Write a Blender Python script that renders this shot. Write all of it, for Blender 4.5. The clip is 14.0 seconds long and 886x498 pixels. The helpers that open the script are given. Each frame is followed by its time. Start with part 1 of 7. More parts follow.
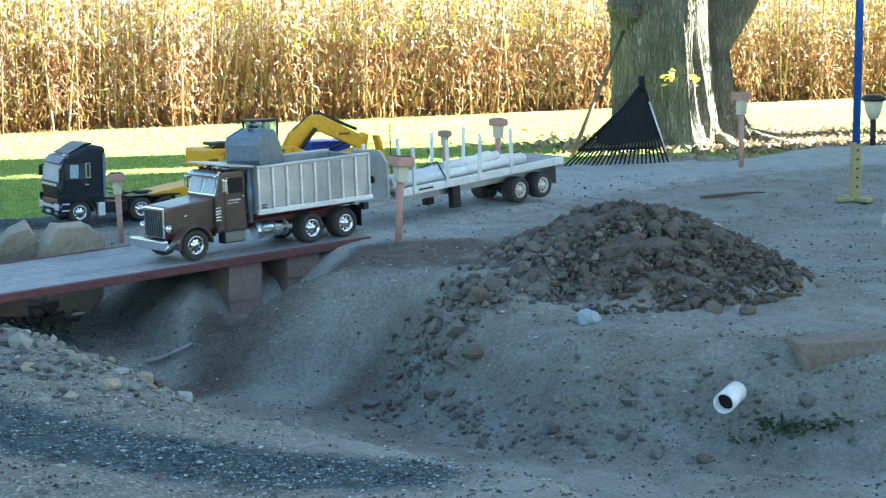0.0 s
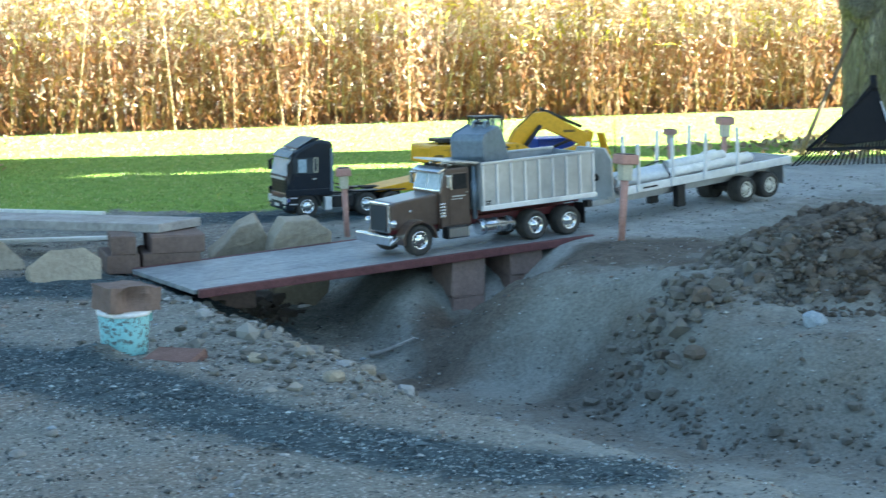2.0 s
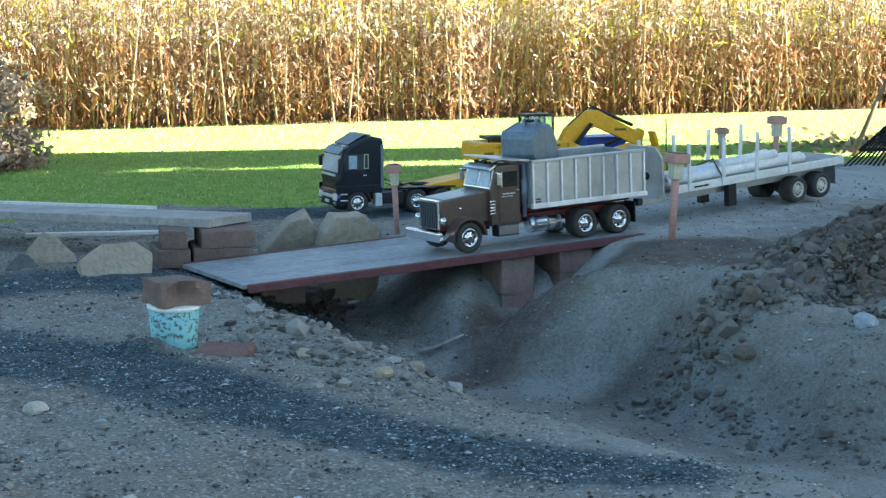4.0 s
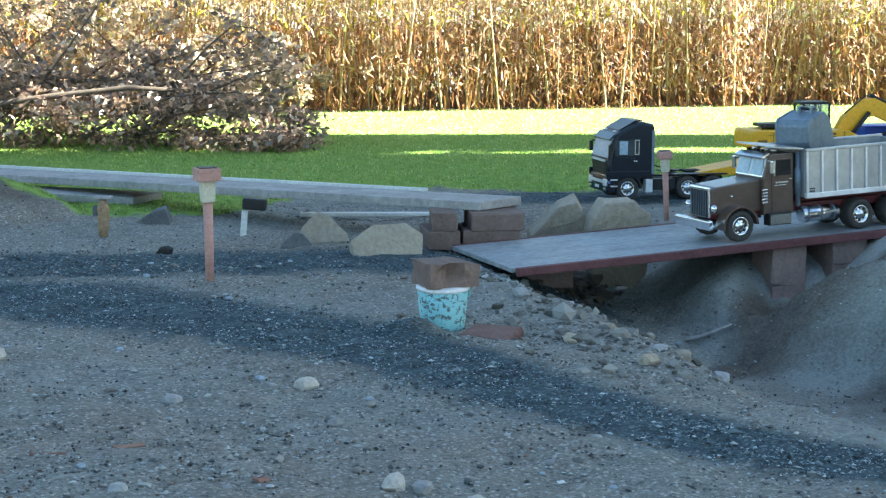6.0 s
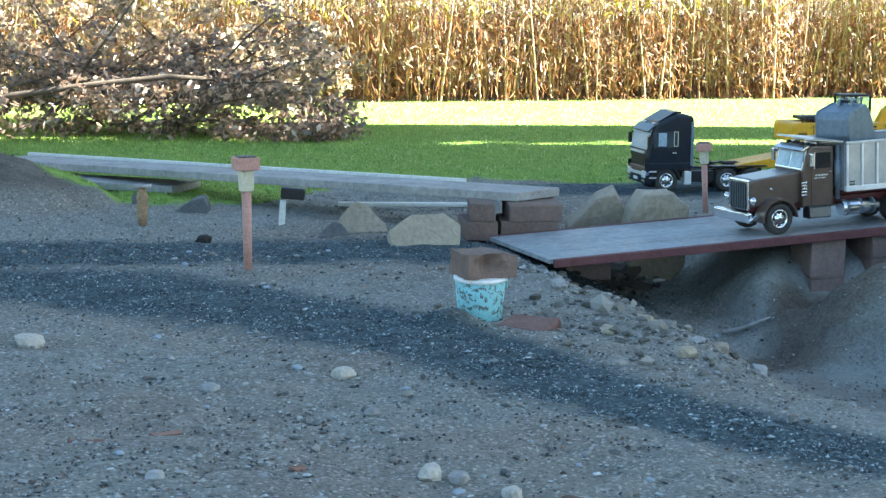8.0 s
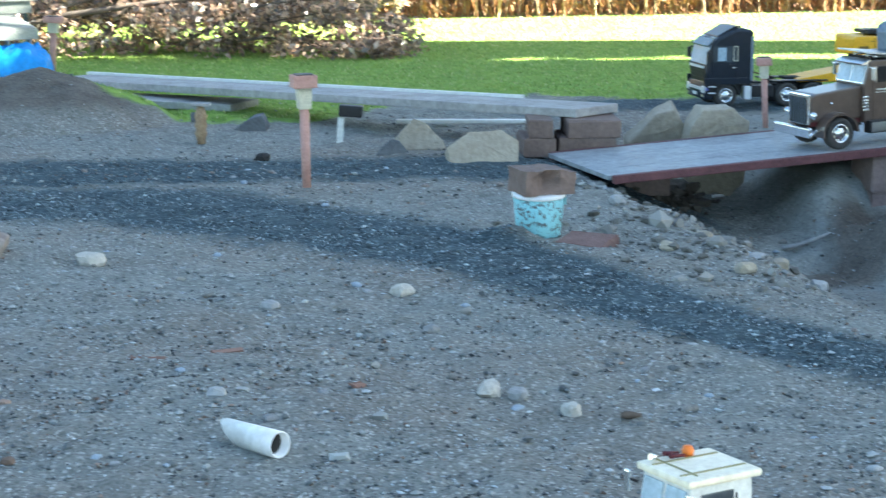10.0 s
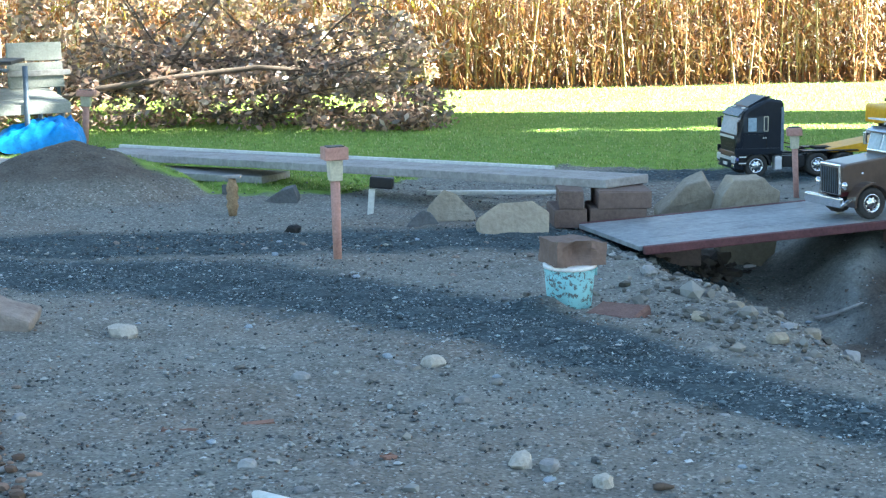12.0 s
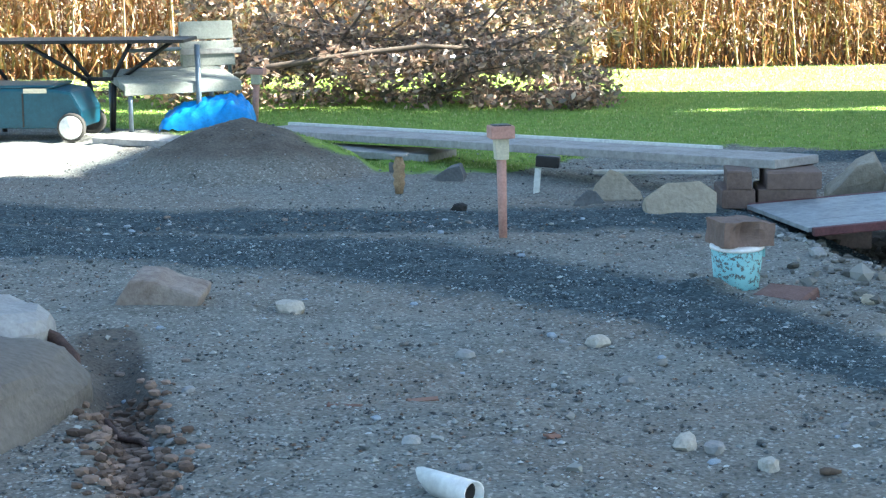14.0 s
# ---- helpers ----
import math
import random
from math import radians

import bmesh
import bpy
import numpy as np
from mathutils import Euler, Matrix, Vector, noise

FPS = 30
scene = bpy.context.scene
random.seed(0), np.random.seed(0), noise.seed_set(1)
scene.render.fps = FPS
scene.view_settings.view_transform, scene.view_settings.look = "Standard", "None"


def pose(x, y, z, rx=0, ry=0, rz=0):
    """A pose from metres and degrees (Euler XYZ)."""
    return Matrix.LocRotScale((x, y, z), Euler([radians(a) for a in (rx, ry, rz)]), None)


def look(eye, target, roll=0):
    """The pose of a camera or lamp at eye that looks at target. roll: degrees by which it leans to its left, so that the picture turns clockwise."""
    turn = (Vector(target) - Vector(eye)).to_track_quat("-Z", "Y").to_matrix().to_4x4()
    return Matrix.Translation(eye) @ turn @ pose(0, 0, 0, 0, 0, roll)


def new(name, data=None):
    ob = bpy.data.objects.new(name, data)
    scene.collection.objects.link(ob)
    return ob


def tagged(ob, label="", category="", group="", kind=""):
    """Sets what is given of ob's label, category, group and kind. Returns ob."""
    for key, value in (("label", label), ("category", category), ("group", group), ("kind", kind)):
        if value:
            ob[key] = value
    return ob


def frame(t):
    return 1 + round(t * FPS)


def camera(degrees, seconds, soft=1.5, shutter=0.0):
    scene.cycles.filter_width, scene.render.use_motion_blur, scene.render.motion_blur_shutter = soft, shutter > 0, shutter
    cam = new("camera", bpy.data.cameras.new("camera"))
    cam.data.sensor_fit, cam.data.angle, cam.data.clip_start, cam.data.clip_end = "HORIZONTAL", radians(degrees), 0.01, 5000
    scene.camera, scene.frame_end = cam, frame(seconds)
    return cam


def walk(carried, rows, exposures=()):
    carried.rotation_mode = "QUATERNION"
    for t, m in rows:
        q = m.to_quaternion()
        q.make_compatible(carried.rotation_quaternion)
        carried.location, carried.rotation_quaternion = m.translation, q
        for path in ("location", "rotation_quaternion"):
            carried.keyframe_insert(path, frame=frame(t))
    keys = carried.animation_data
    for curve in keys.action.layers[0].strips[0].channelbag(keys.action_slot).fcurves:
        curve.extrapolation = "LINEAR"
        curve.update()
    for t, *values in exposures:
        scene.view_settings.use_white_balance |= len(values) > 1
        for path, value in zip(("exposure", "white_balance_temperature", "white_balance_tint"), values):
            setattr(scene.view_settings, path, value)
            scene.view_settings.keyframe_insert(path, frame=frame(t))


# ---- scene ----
cam = camera(26.4, 14.0, soft=1.3, shutter=0.6)
EYE = Vector((0.0, 0.0, 0.74))


def aim(yaw, pitch, roll):
    """The camera's pose, turned right by yaw and up by pitch."""
    a, b = radians(yaw), radians(pitch)
    way = Vector((math.sin(a) * math.cos(b), math.cos(a) * math.cos(b), math.sin(b)))
    return look(EYE, EYE + way, roll)


# seconds, yaw, pitch, roll
TURNS = [
    (0, 16.53, -7.36, -0.31),
    (0.5, 15.38, -7.22, -0.28),
    (1, 12.17, -7.22, -0.15),
    (1.5, 11.53, -7.27, -0.22),
    (2, 9.72, -7.41, -0.28),
    (2.2, 9.11, -7.49, -0.32),
    (4.3, 7.77, -7.50, 0.24),
    (4.5, 5.61, -7.66, 0.29),
    (5, 2.00, -7.87, 0.29),
    (5.5, 0.42, -7.98, 0.25),
    (6, 0.00, -7.97, 0.27),
    (6.5, 0.00, -7.96, 0.29),
    (7, -0.38, -7.99, 0.21),
    (7.5, -1.23, -8.00, 0.23),
    (7.7, -1.11, -8.03, 0.48),
    (9.8, -2.05, -10.84, -0.03),
    (10, -2.94, -10.79, -0.05),
    (10.5, -3.77, -8.71, -0.36),
    (11, -3.88, -8.71, -0.35),
    (11.5, -3.90, -8.66, -0.37),
    (12, -3.88, -8.63, -0.37),
    (12.5, -3.80, -8.58, -0.35),
    (12.9, -7.40, -9.01, -0.42),
    (13, -7.58, -9.05, -0.36),
    (13.5, -8.60, -9.21, -0.39),
    (14, -8.96, -9.23, -0.59),
]
walk(cam, [(t, aim(*a)) for t, *a in TURNS], exposures=[(0.0, 3.95, 6150, -5), (2.2, 3.92, 6150, -5), (4.5, 3.61, 6150, -3), (5.2, 3.66, 6150, -3), (6.0, 3.78, 6130, -3), (7.5, 3.84, 6100, -3), (10.0, 4.25, 6200, -1), (12.5, 3.97, 6080, -1), (14.0, 3.91, 6050, 0)])

# ---- daylight: a low sun from the right; an added, unseen house shades the yard ----
SUN_AZ, SUN_EL = radians(84), radians(33)
world = bpy.data.worlds.new("sky")
scene.world = world
world.use_nodes = True
sky = world.node_tree.nodes.new("ShaderNodeTexSky")
sky.sky_type, sky.sun_disc = "NISHITA", False
sky.sun_elevation, sky.sun_rotation = SUN_EL, SUN_AZ
world.node_tree.links.new(sky.outputs[0], world.node_tree.nodes["Background"].inputs[0])
world.node_tree.nodes["Background"].inputs[1].default_value = 0.026
sun = new("sun", bpy.data.lights.new("sun", "SUN"))
sun.data.energy, sun.data.angle, sun.data.color = 4.6, radians(0.5), (1.0, 0.92, 0.83)
to_sun = Vector((math.sin(SUN_AZ) * math.cos(SUN_EL), math.cos(SUN_AZ) * math.cos(SUN_EL), math.sin(SUN_EL)))
sun.matrix_world = look(to_sun * 30, (0, 0, 0))


# ---- materials ----
def graph(name):
    m = bpy.data.materials.new(name)
    m.use_nodes = True
    n = m.node_tree.nodes
    return m, n, m.node_tree.links, n["Principled BSDF"]


def noise_node(n, l, scale, detail=4.0, rough=0.6, coords="Object"):
    tc = n.new("ShaderNodeTexCoord")
    t = n.new("ShaderNodeTexNoise")
    t.inputs["Scale"].default_value, t.inputs["Detail"].default_value, t.inputs["Roughness"].default_value = scale, detail, rough
    l.new(tc.outputs[coords], t.inputs["Vector"])
    return t.outputs["Fac"]


def ramp(n, l, fac, stops):
    r = n.new("ShaderNodeValToRGB")
    while len(r.color_ramp.elements) < len(stops):
        r.color_ramp.elements.new(0.5)
    for e, (p, c) in zip(r.color_ramp.elements, stops):
        e.position, e.color = p, (*c, 1)
    l.new(fac, r.inputs[0])
    return r.outputs[0]


def mix(n, l, fac, a, b, blend="MIX"):
    x = n.new("ShaderNodeMix")
    x.data_type, x.blend_type = "RGBA", blend
    for socket, value in ((x.inputs[0], fac), (x.inputs[6], a), (x.inputs[7], b)):
        if isinstance(value, (int, float)):
            socket.default_value = value
        elif isinstance(value, tuple):
            socket.default_value = (*value, 1)
        else:
            l.new(value, socket)
    return x.outputs[2]


def relief(n, l, b, height, strength=0.3, distance=0.01):
    u = n.new("ShaderNodeBump")
    u.inputs["Strength"].default_value, u.inputs["Distance"].default_value = strength, distance
    l.new(height, u.inputs["Height"])
    l.new(u.outputs[0], b.inputs["Normal"])


def surface(name, dark, light, rough=0.8, scale=20.0, metal=0.0, bump=0.2, deep=0.004, fine=6.0, island=0.0, spec=0.4, coat=0.0, per=0.0):
    """A worn surface: two scales of variation, and a fine relief."""
    m, n, l, b = graph(name)
    big = noise_node(n, l, scale)
    small = noise_node(n, l, scale * fine, 3.0, 0.7)
    c = ramp(n, l, big, [(0.3, dark), (0.7, light)])
    c = mix(n, l, 0.35, c, ramp(n, l, small, [(0.3, tuple(x * 0.55 for x in dark)), (0.7, tuple(min(1.0, x * 1.25) for x in light))]))
    if island:
        g = n.new("ShaderNodeNewGeometry")
        c = mix(n, l, island, c, ramp(n, l, g.outputs["Random Per Island"], [(0.0, tuple(x * 0.4 for x in dark)), (0.5, dark), (1.0, tuple(min(1.0, x * 1.5) for x in light))]))
    if per:
        g = n.new("ShaderNodeObjectInfo")
        c = mix(n, l, per, c, ramp(n, l, g.outputs["Random"], [(0.0, tuple(x * 0.5 for x in dark)), (1.0, tuple(min(1.0, x * 1.4) for x in light))]))
    l.new(c, b.inputs["Base Color"])
    b.inputs["Roughness"].default_value, b.inputs["Metallic"].default_value = rough, metal
    b.inputs["Specular IOR Level"].default_value = spec
    b.inputs["Coat Weight"].default_value = coat
    if bump:
        relief(n, l, b, small, bump, deep)
    return m


def leafy(name, stops, thru=0.4, rough=0.6, spec=0.3):
    """Thin leaves that let some light through, each with its own colour."""
    m, n, l, b = graph(name)
    g = n.new("ShaderNodeNewGeometry")
    c = ramp(n, l, g.outputs["Random Per Island"], stops)
    c = mix(n, l, 0.3, c, ramp(n, l, noise_node(n, l, 25.0), [(0.3, tuple(x * 0.5 for x in stops[0][1])), (0.7, stops[-1][1])]))
    l.new(c, b.inputs["Base Color"])
    b.inputs["Roughness"].default_value, b.inputs["Specular IOR Level"].default_value = rough, spec
    t = n.new("ShaderNodeBsdfTranslucent")
    l.new(c, t.inputs[0])
    x = n.new("ShaderNodeMixShader")
    x.inputs[0].default_value = thru
    l.new(b.outputs[0], x.inputs[1])
    l.new(t.outputs[0], x.inputs[2])
    l.new(x.outputs[0], n["Material Output"].inputs[0])
    return m


def ground_material():
    """Dusty grit, black road gravel and lawn soil, by the zones of the sheet."""
    m, n, l, b = graph("ground_grit")
    def zone(name):
        a = n.new("ShaderNodeAttribute")
        a.attribute_name = name
        return a.outputs["Fac"]
    big, mid, small = noise_node(n, l, 2.2, 5.0), noise_node(n, l, 14.0, 5.0), noise_node(n, l, 110.0, 3.0, 0.7)
    v = n.new("ShaderNodeTexVoronoi")
    v.inputs["Scale"].default_value = 150.0
    l.new(n.new("ShaderNodeTexCoord").outputs["Object"], v.inputs["Vector"])
    dust = ramp(n, l, big, [(0.3, (0.118, 0.116, 0.094)), (0.5, (0.162, 0.174, 0.152)), (0.72, (0.22, 0.243, 0.222))])
    dust = mix(n, l, 0.5, dust, ramp(n, l, mid, [(0.3, (0.085, 0.086, 0.075)), (0.7, (0.285, 0.297, 0.267))]))
    tan = noise_node(n, l, 1.3, 6.0, 0.65)
    dust = mix(n, l, ramp(n, l, tan, [(0.43, (0, 0, 0)), (0.64, (0.75, 0.75, 0.75))]), dust, ramp(n, l, mid, [(0.3, (0.115, 0.083, 0.058)), (0.7, (0.235, 0.185, 0.138))]))
    sunk = n.new("ShaderNodeTexVoronoi")
    sunk.inputs["Scale"].default_value = 95.0
    l.new(n.new("ShaderNodeTexCoord").outputs["Object"], sunk.inputs["Vector"])
    stones = ramp(n, l, sunk.outputs["Color"], [(0.22, (0.03, 0.032, 0.034)), (0.40, (0.16, 0.125, 0.10)), (0.55, (0.20, 0.21, 0.205)), (0.70, (0.34, 0.33, 0.30)), (0.82, (0.58, 0.57, 0.53))])
    bare = mix(n, l, 1.0, ramp(n, l, sunk.outputs["Distance"], [(0.28, (0.6, 0.6, 0.6)), (0.42, (0, 0, 0))]), ramp(n, l, zone("smooth"), [(0.0, (1, 1, 1)), (1.0, (0.22, 0.22, 0.22))]), "MULTIPLY")
    dust = mix(n, l, bare, dust, stones)
    specks = n.new("ShaderNodeTexVoronoi")
    specks.inputs["Scale"].default_value = 190.0
    l.new(n.new("ShaderNodeTexCoord").outputs["Object"], specks.inputs["Vector"])
    fewer = ramp(n, l, zone("smooth"), [(0.0, (1, 1, 1)), (1.0, (0.3, 0.3, 0.3))])
    dust = mix(n, l, mix(n, l, 1.0, ramp(n, l, specks.outputs["Color"], [(0.80, (0, 0, 0)), (0.86, (0.8, 0.8, 0.8))]), fewer, "MULTIPLY"), dust, (0.46, 0.45, 0.41))
    dust = mix(n, l, mix(n, l, 1.0, ramp(n, l, specks.outputs["Color"], [(0.14, (0.8, 0.8, 0.8)), (0.20, (0, 0, 0))]), fewer, "MULTIPLY"), dust, (0.06, 0.06, 0.06))
    clay = noise_node(n, l, 5.5, 6.0, 0.68)
    clay = ramp(n, l, clay, [(0.30, (0.15, 0.142, 0.124)), (0.47, (0.23, 0.24, 0.22)), (0.55, (0.29, 0.318, 0.303)), (0.72, (0.36, 0.378, 0.348))])
    dust = mix(n, l, ramp(n, l, zone("smooth"), [(0.0, (0, 0, 0)), (1.0, (0.6, 0.6, 0.6))]), dust, clay)
    dust = mix(n, l, 0.3, dust, ramp(n, l, small, [(0.35, (0.08, 0.08, 0.075)), (0.65, (0.40, 0.39, 0.35))]))
    grit = ramp(n, l, v.outputs["Color"], [(0.2, (0.022, 0.035, 0.041)), (0.75, (0.069, 0.10, 0.112)), (0.97, (0.28, 0.34, 0.35))])
    grit = mix(n, l, 0.35, grit, ramp(n, l, mid, [(0.35, (0.018, 0.028, 0.033)), (0.7, (0.10, 0.137, 0.147))]))
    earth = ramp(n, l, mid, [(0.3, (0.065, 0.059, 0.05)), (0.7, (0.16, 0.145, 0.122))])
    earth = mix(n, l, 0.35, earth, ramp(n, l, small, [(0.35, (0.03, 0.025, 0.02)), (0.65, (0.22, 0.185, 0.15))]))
    lawn = ramp(n, l, mid, [(0.3, (0.13, 0.22, 0.03)), (0.7, (0.27, 0.39, 0.075))])
    def edged(name):
        s = n.new("ShaderNodeMath")
        s.operation = "MULTIPLY_ADD"
        l.new(mid, s.inputs[0])
        s.inputs[1].default_value = 0.5
        l.new(zone(name), s.inputs[2])
        return ramp(n, l, s.outputs[0], [(0.62, (0, 0, 0)), (0.88, (1, 1, 1))])
    packed = ramp(n, l, mid, [(0.3, (0.28, 0.29, 0.28)), (0.7, (0.42, 0.43, 0.415))])
    packed = mix(n, l, 0.3, packed, ramp(n, l, small, [(0.35, (0.17, 0.17, 0.165)), (0.65, (0.54, 0.54, 0.52))]))
    c = mix(n, l, edged("pale"), dust, packed)
    # earth tone, which also carries painted shade in the hollow
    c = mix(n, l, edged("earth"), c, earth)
    c = mix(n, l, edged("road"), c, grit)
    c = mix(n, l, edged("lawn"), c, lawn)
    l.new(c, b.inputs["Base Color"])
    b.inputs["Roughness"].default_value, b.inputs["Specular IOR Level"].default_value = 0.92, 0.25
    h = mix(n, l, 0.5, small, v.outputs["Distance"])
    relief(n, l, b, h, 0.6, 0.006)
    return m


M_GROUND = ground_material()
M_PEBBLE = surface("pebbles", (0.13, 0.138, 0.135), (0.29, 0.30, 0.285), 0.85, 30, island=0.8)
M_GRIT = surface("black_gravel", (0.030, 0.045, 0.052), (0.115, 0.155, 0.172), 0.65, 30, island=0.8)
M_CLOD = surface("earth_clods", (0.052, 0.042, 0.034), (0.15, 0.125, 0.10), 0.95, 25, island=0.35, bump=0.5)
# the palest stop also paints white sun glints on some leaves
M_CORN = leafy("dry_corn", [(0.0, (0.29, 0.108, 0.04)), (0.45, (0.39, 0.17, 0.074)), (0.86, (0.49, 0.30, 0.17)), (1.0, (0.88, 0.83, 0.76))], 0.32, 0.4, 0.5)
# withered brown that also paints the shade low among the stalks
M_CORN_LOW = leafy("withered_shade_corn", [(0.0, (0.27, 0.10, 0.04)), (0.5, (0.36, 0.155, 0.062)), (1.0, (0.49, 0.295, 0.16))], 0.32)
M_HUSK = surface("corn_husk", (0.62, 0.50, 0.32), (0.84, 0.76, 0.58), 0.6, 40, island=0.5)
M_CORN_GREEN = leafy("yellowing_corn", [(0.0, (0.42, 0.42, 0.05)), (1.0, (0.75, 0.62, 0.10))], 0.6)
M_STALK = surface("corn_stalk", (0.17, 0.105, 0.06), (0.38, 0.27, 0.17), 0.7, 15, island=0.4)
M_GRASS = leafy("lawn_grass", [(0.0, (0.115, 0.24, 0.022)), (0.55, (0.23, 0.39, 0.05)), (0.88, (0.42, 0.50, 0.13)), (1.0, (0.70, 0.66, 0.38))], 0.45, 0.35, 0.6)


def bark_material():
    """Furrowed plates of bark with lichen and weathering."""
    m, n, l, b = graph("bark")
    turn = n.new("ShaderNodeMapping")
    turn.inputs["Scale"].default_value = (1.0, 1.0, 0.18)
    l.new(n.new("ShaderNodeTexCoord").outputs["Object"], turn.inputs["Vector"])
    wob = n.new("ShaderNodeTexNoise")
    wob.inputs["Scale"].default_value, wob.inputs["Detail"].default_value = 16.0, 4.0
    l.new(turn.outputs[0], wob.inputs["Vector"])
    sway = n.new("ShaderNodeVectorMath")
    sway.operation = "MULTIPLY_ADD"
    l.new(wob.outputs["Color"], sway.inputs[0])
    sway.inputs[1].default_value = (0.07, 0.07, 0.07)
    l.new(turn.outputs[0], sway.inputs[2])
    plates = n.new("ShaderNodeTexVoronoi")
    plates.feature = "DISTANCE_TO_EDGE"
    plates.inputs["Scale"].default_value = 60.0
    l.new(sway.outputs[0], plates.inputs["Vector"])
    big, small = noise_node(n, l, 5.0, 5.0), noise_node(n, l, 70.0, 4.0, 0.7)
    c = ramp(n, l, big, [(0.3, (0.22, 0.215, 0.14)), (0.5, (0.34, 0.325, 0.235)), (0.7, (0.50, 0.47, 0.37))])
    c = mix(n, l, 0.35, c, ramp(n, l, small, [(0.3, (0.085, 0.078, 0.055)), (0.7, (0.36, 0.335, 0.265))]))
    c = mix(n, l, ramp(n, l, plates.outputs[0], [(0.0, (0.45, 0.45, 0.45)), (0.2, (0, 0, 0))]), c, (0.075, 0.065, 0.045))
    l.new(c, b.inputs["Base Color"])
    b.inputs["Roughness"].default_value, b.inputs["Specular IOR Level"].default_value = 0.95, 0.2
    h = mix(n, l, 0.35, ramp(n, l, plates.outputs[0], [(0.0, (0, 0, 0)), (0.25, (1, 1, 1))]), small)
    relief(n, l, b, h, 0.9, 0.03)
    return m


M_BARK = bark_material()
M_RAKE = surface("black_rake_plastic", (0.004, 0.004, 0.006), (0.010, 0.010, 0.012), 0.6, 20, bump=0.05, spec=0.25)
M_REDROCK = surface("reddish_rock", (0.19, 0.14, 0.115), (0.36, 0.31, 0.27), 0.9, 9, bump=0.5, deep=0.01)
M_SLAB = surface("tan_slab", (0.15, 0.122, 0.095), (0.26, 0.222, 0.18), 0.9, 10, bump=0.5, deep=0.006)
M_CHIP = surface("pale_chips", (0.30, 0.32, 0.325), (0.52, 0.55, 0.555), 0.7, 30, island=0.4)
# dry leaf tone, made paler to paint the glare along the field's top
M_CORN_PALE = leafy("bleached_glare_corn", [(0.0, (0.48, 0.36, 0.23)), (0.5, (0.70, 0.61, 0.48)), (1.0, (0.90, 0.87, 0.80))], 0.45, 0.4, 0.5)
M_TANWOOD = surface("weathered_handle", (0.13, 0.09, 0.05), (0.24, 0.175, 0.105), 0.7, 20)
M_TWIG = surface("twig_bark", (0.06, 0.045, 0.035), (0.16, 0.12, 0.09), 0.9, 20)
# darkest and palest stops also paint shaded gaps and glints in the heap
M_DRYLEAF = leafy("dry_leaves", [(0.0, (0.03, 0.015, 0.010)), (0.42, (0.13, 0.06, 0.036)), (0.74, (0.42, 0.225, 0.125)), (0.9, (0.66, 0.43, 0.28)), (1.0, (0.95, 0.82, 0.68))], 0.4, 0.33, 0.75)
M_GREENLEAF = leafy("green_leaves", [(0.0, (0.04, 0.08, 0.015)), (1.0, (0.12, 0.18, 0.03))], 0.4)
M_PINK = surface("salmon_paint", (0.40, 0.21, 0.17), (0.56, 0.33, 0.275), 0.75, 30)
M_CREAM = surface("cream_paint", (0.52, 0.48, 0.36), (0.66, 0.62, 0.48), 0.7, 30)
M_DECK = surface("grey_deck", (0.165, 0.18, 0.192), (0.36, 0.385, 0.40), 0.55, 8, bump=0.3)
M_REDEDGE = surface("dull_red_paint", (0.085, 0.032, 0.036), (0.16, 0.065, 0.068), 0.7, 20)
M_BRICK = surface("brown_brick", (0.16, 0.085, 0.06), (0.30, 0.17, 0.125), 0.9, 18, bump=0.5, per=0.3)
M_STONE = surface("tan_stone", (0.27, 0.23, 0.175), (0.46, 0.40, 0.31), 0.9, 12, bump=0.5, deep=0.01, per=0.2)
M_GREYSTONE = surface("grey_stone", (0.2, 0.2, 0.2), (0.42, 0.42, 0.41), 0.85, 15, bump=0.4, per=0.35)
M_AQUA = surface("aqua_paint", (0.22, 0.47, 0.50), (0.34, 0.62, 0.64), 0.6, 25)
M_PVC = surface("white_pvc", (0.80, 0.80, 0.79), (0.88, 0.88, 0.87), 0.4, 12, bump=0.05)
M_DARK = surface("dark_hollow", (0.012, 0.012, 0.012), (0.03, 0.028, 0.026), 0.9, 20)
M_PLANK = surface("weathered_plank", (0.24, 0.23, 0.22), (0.44, 0.42, 0.40), 0.85, 10, bump=0.4)
M_BLUE = surface("blue_paint", (0.015, 0.06, 0.28), (0.03, 0.12, 0.42), 0.5, 15, bump=0.1)
M_YELLOWMETAL = surface("dull_yellow_paint", (0.27, 0.235, 0.11), (0.38, 0.34, 0.17), 0.6, 15)
M_BROWN = surface("brown_lacquer", (0.085, 0.055, 0.042), (0.115, 0.078, 0.06), 0.35, 6, bump=0.02, coat=0.5)
M_NAVY = surface("navy_lacquer", (0.006, 0.010, 0.018), (0.011, 0.017, 0.029), 0.32, 6, bump=0.01, spec=0.3, coat=0.15)
M_SMOKED = surface("smoked_glass", (0.04, 0.05, 0.058), (0.07, 0.085, 0.095), 0.15, 6, bump=0.0, spec=0.7)
M_ALU = surface("brushed_aluminium", (0.35, 0.37, 0.39), (0.45, 0.47, 0.49), 0.38, 7, metal=0.6, bump=0.02, fine=3)
M_CHROME = surface("chrome", (0.78, 0.79, 0.80), (0.88, 0.89, 0.90), 0.22, 10, metal=1.0, bump=0.0)
M_RUBBER = surface("tyre_rubber", (0.036, 0.034, 0.032), (0.078, 0.073, 0.066), 0.88, 30, bump=0.3)
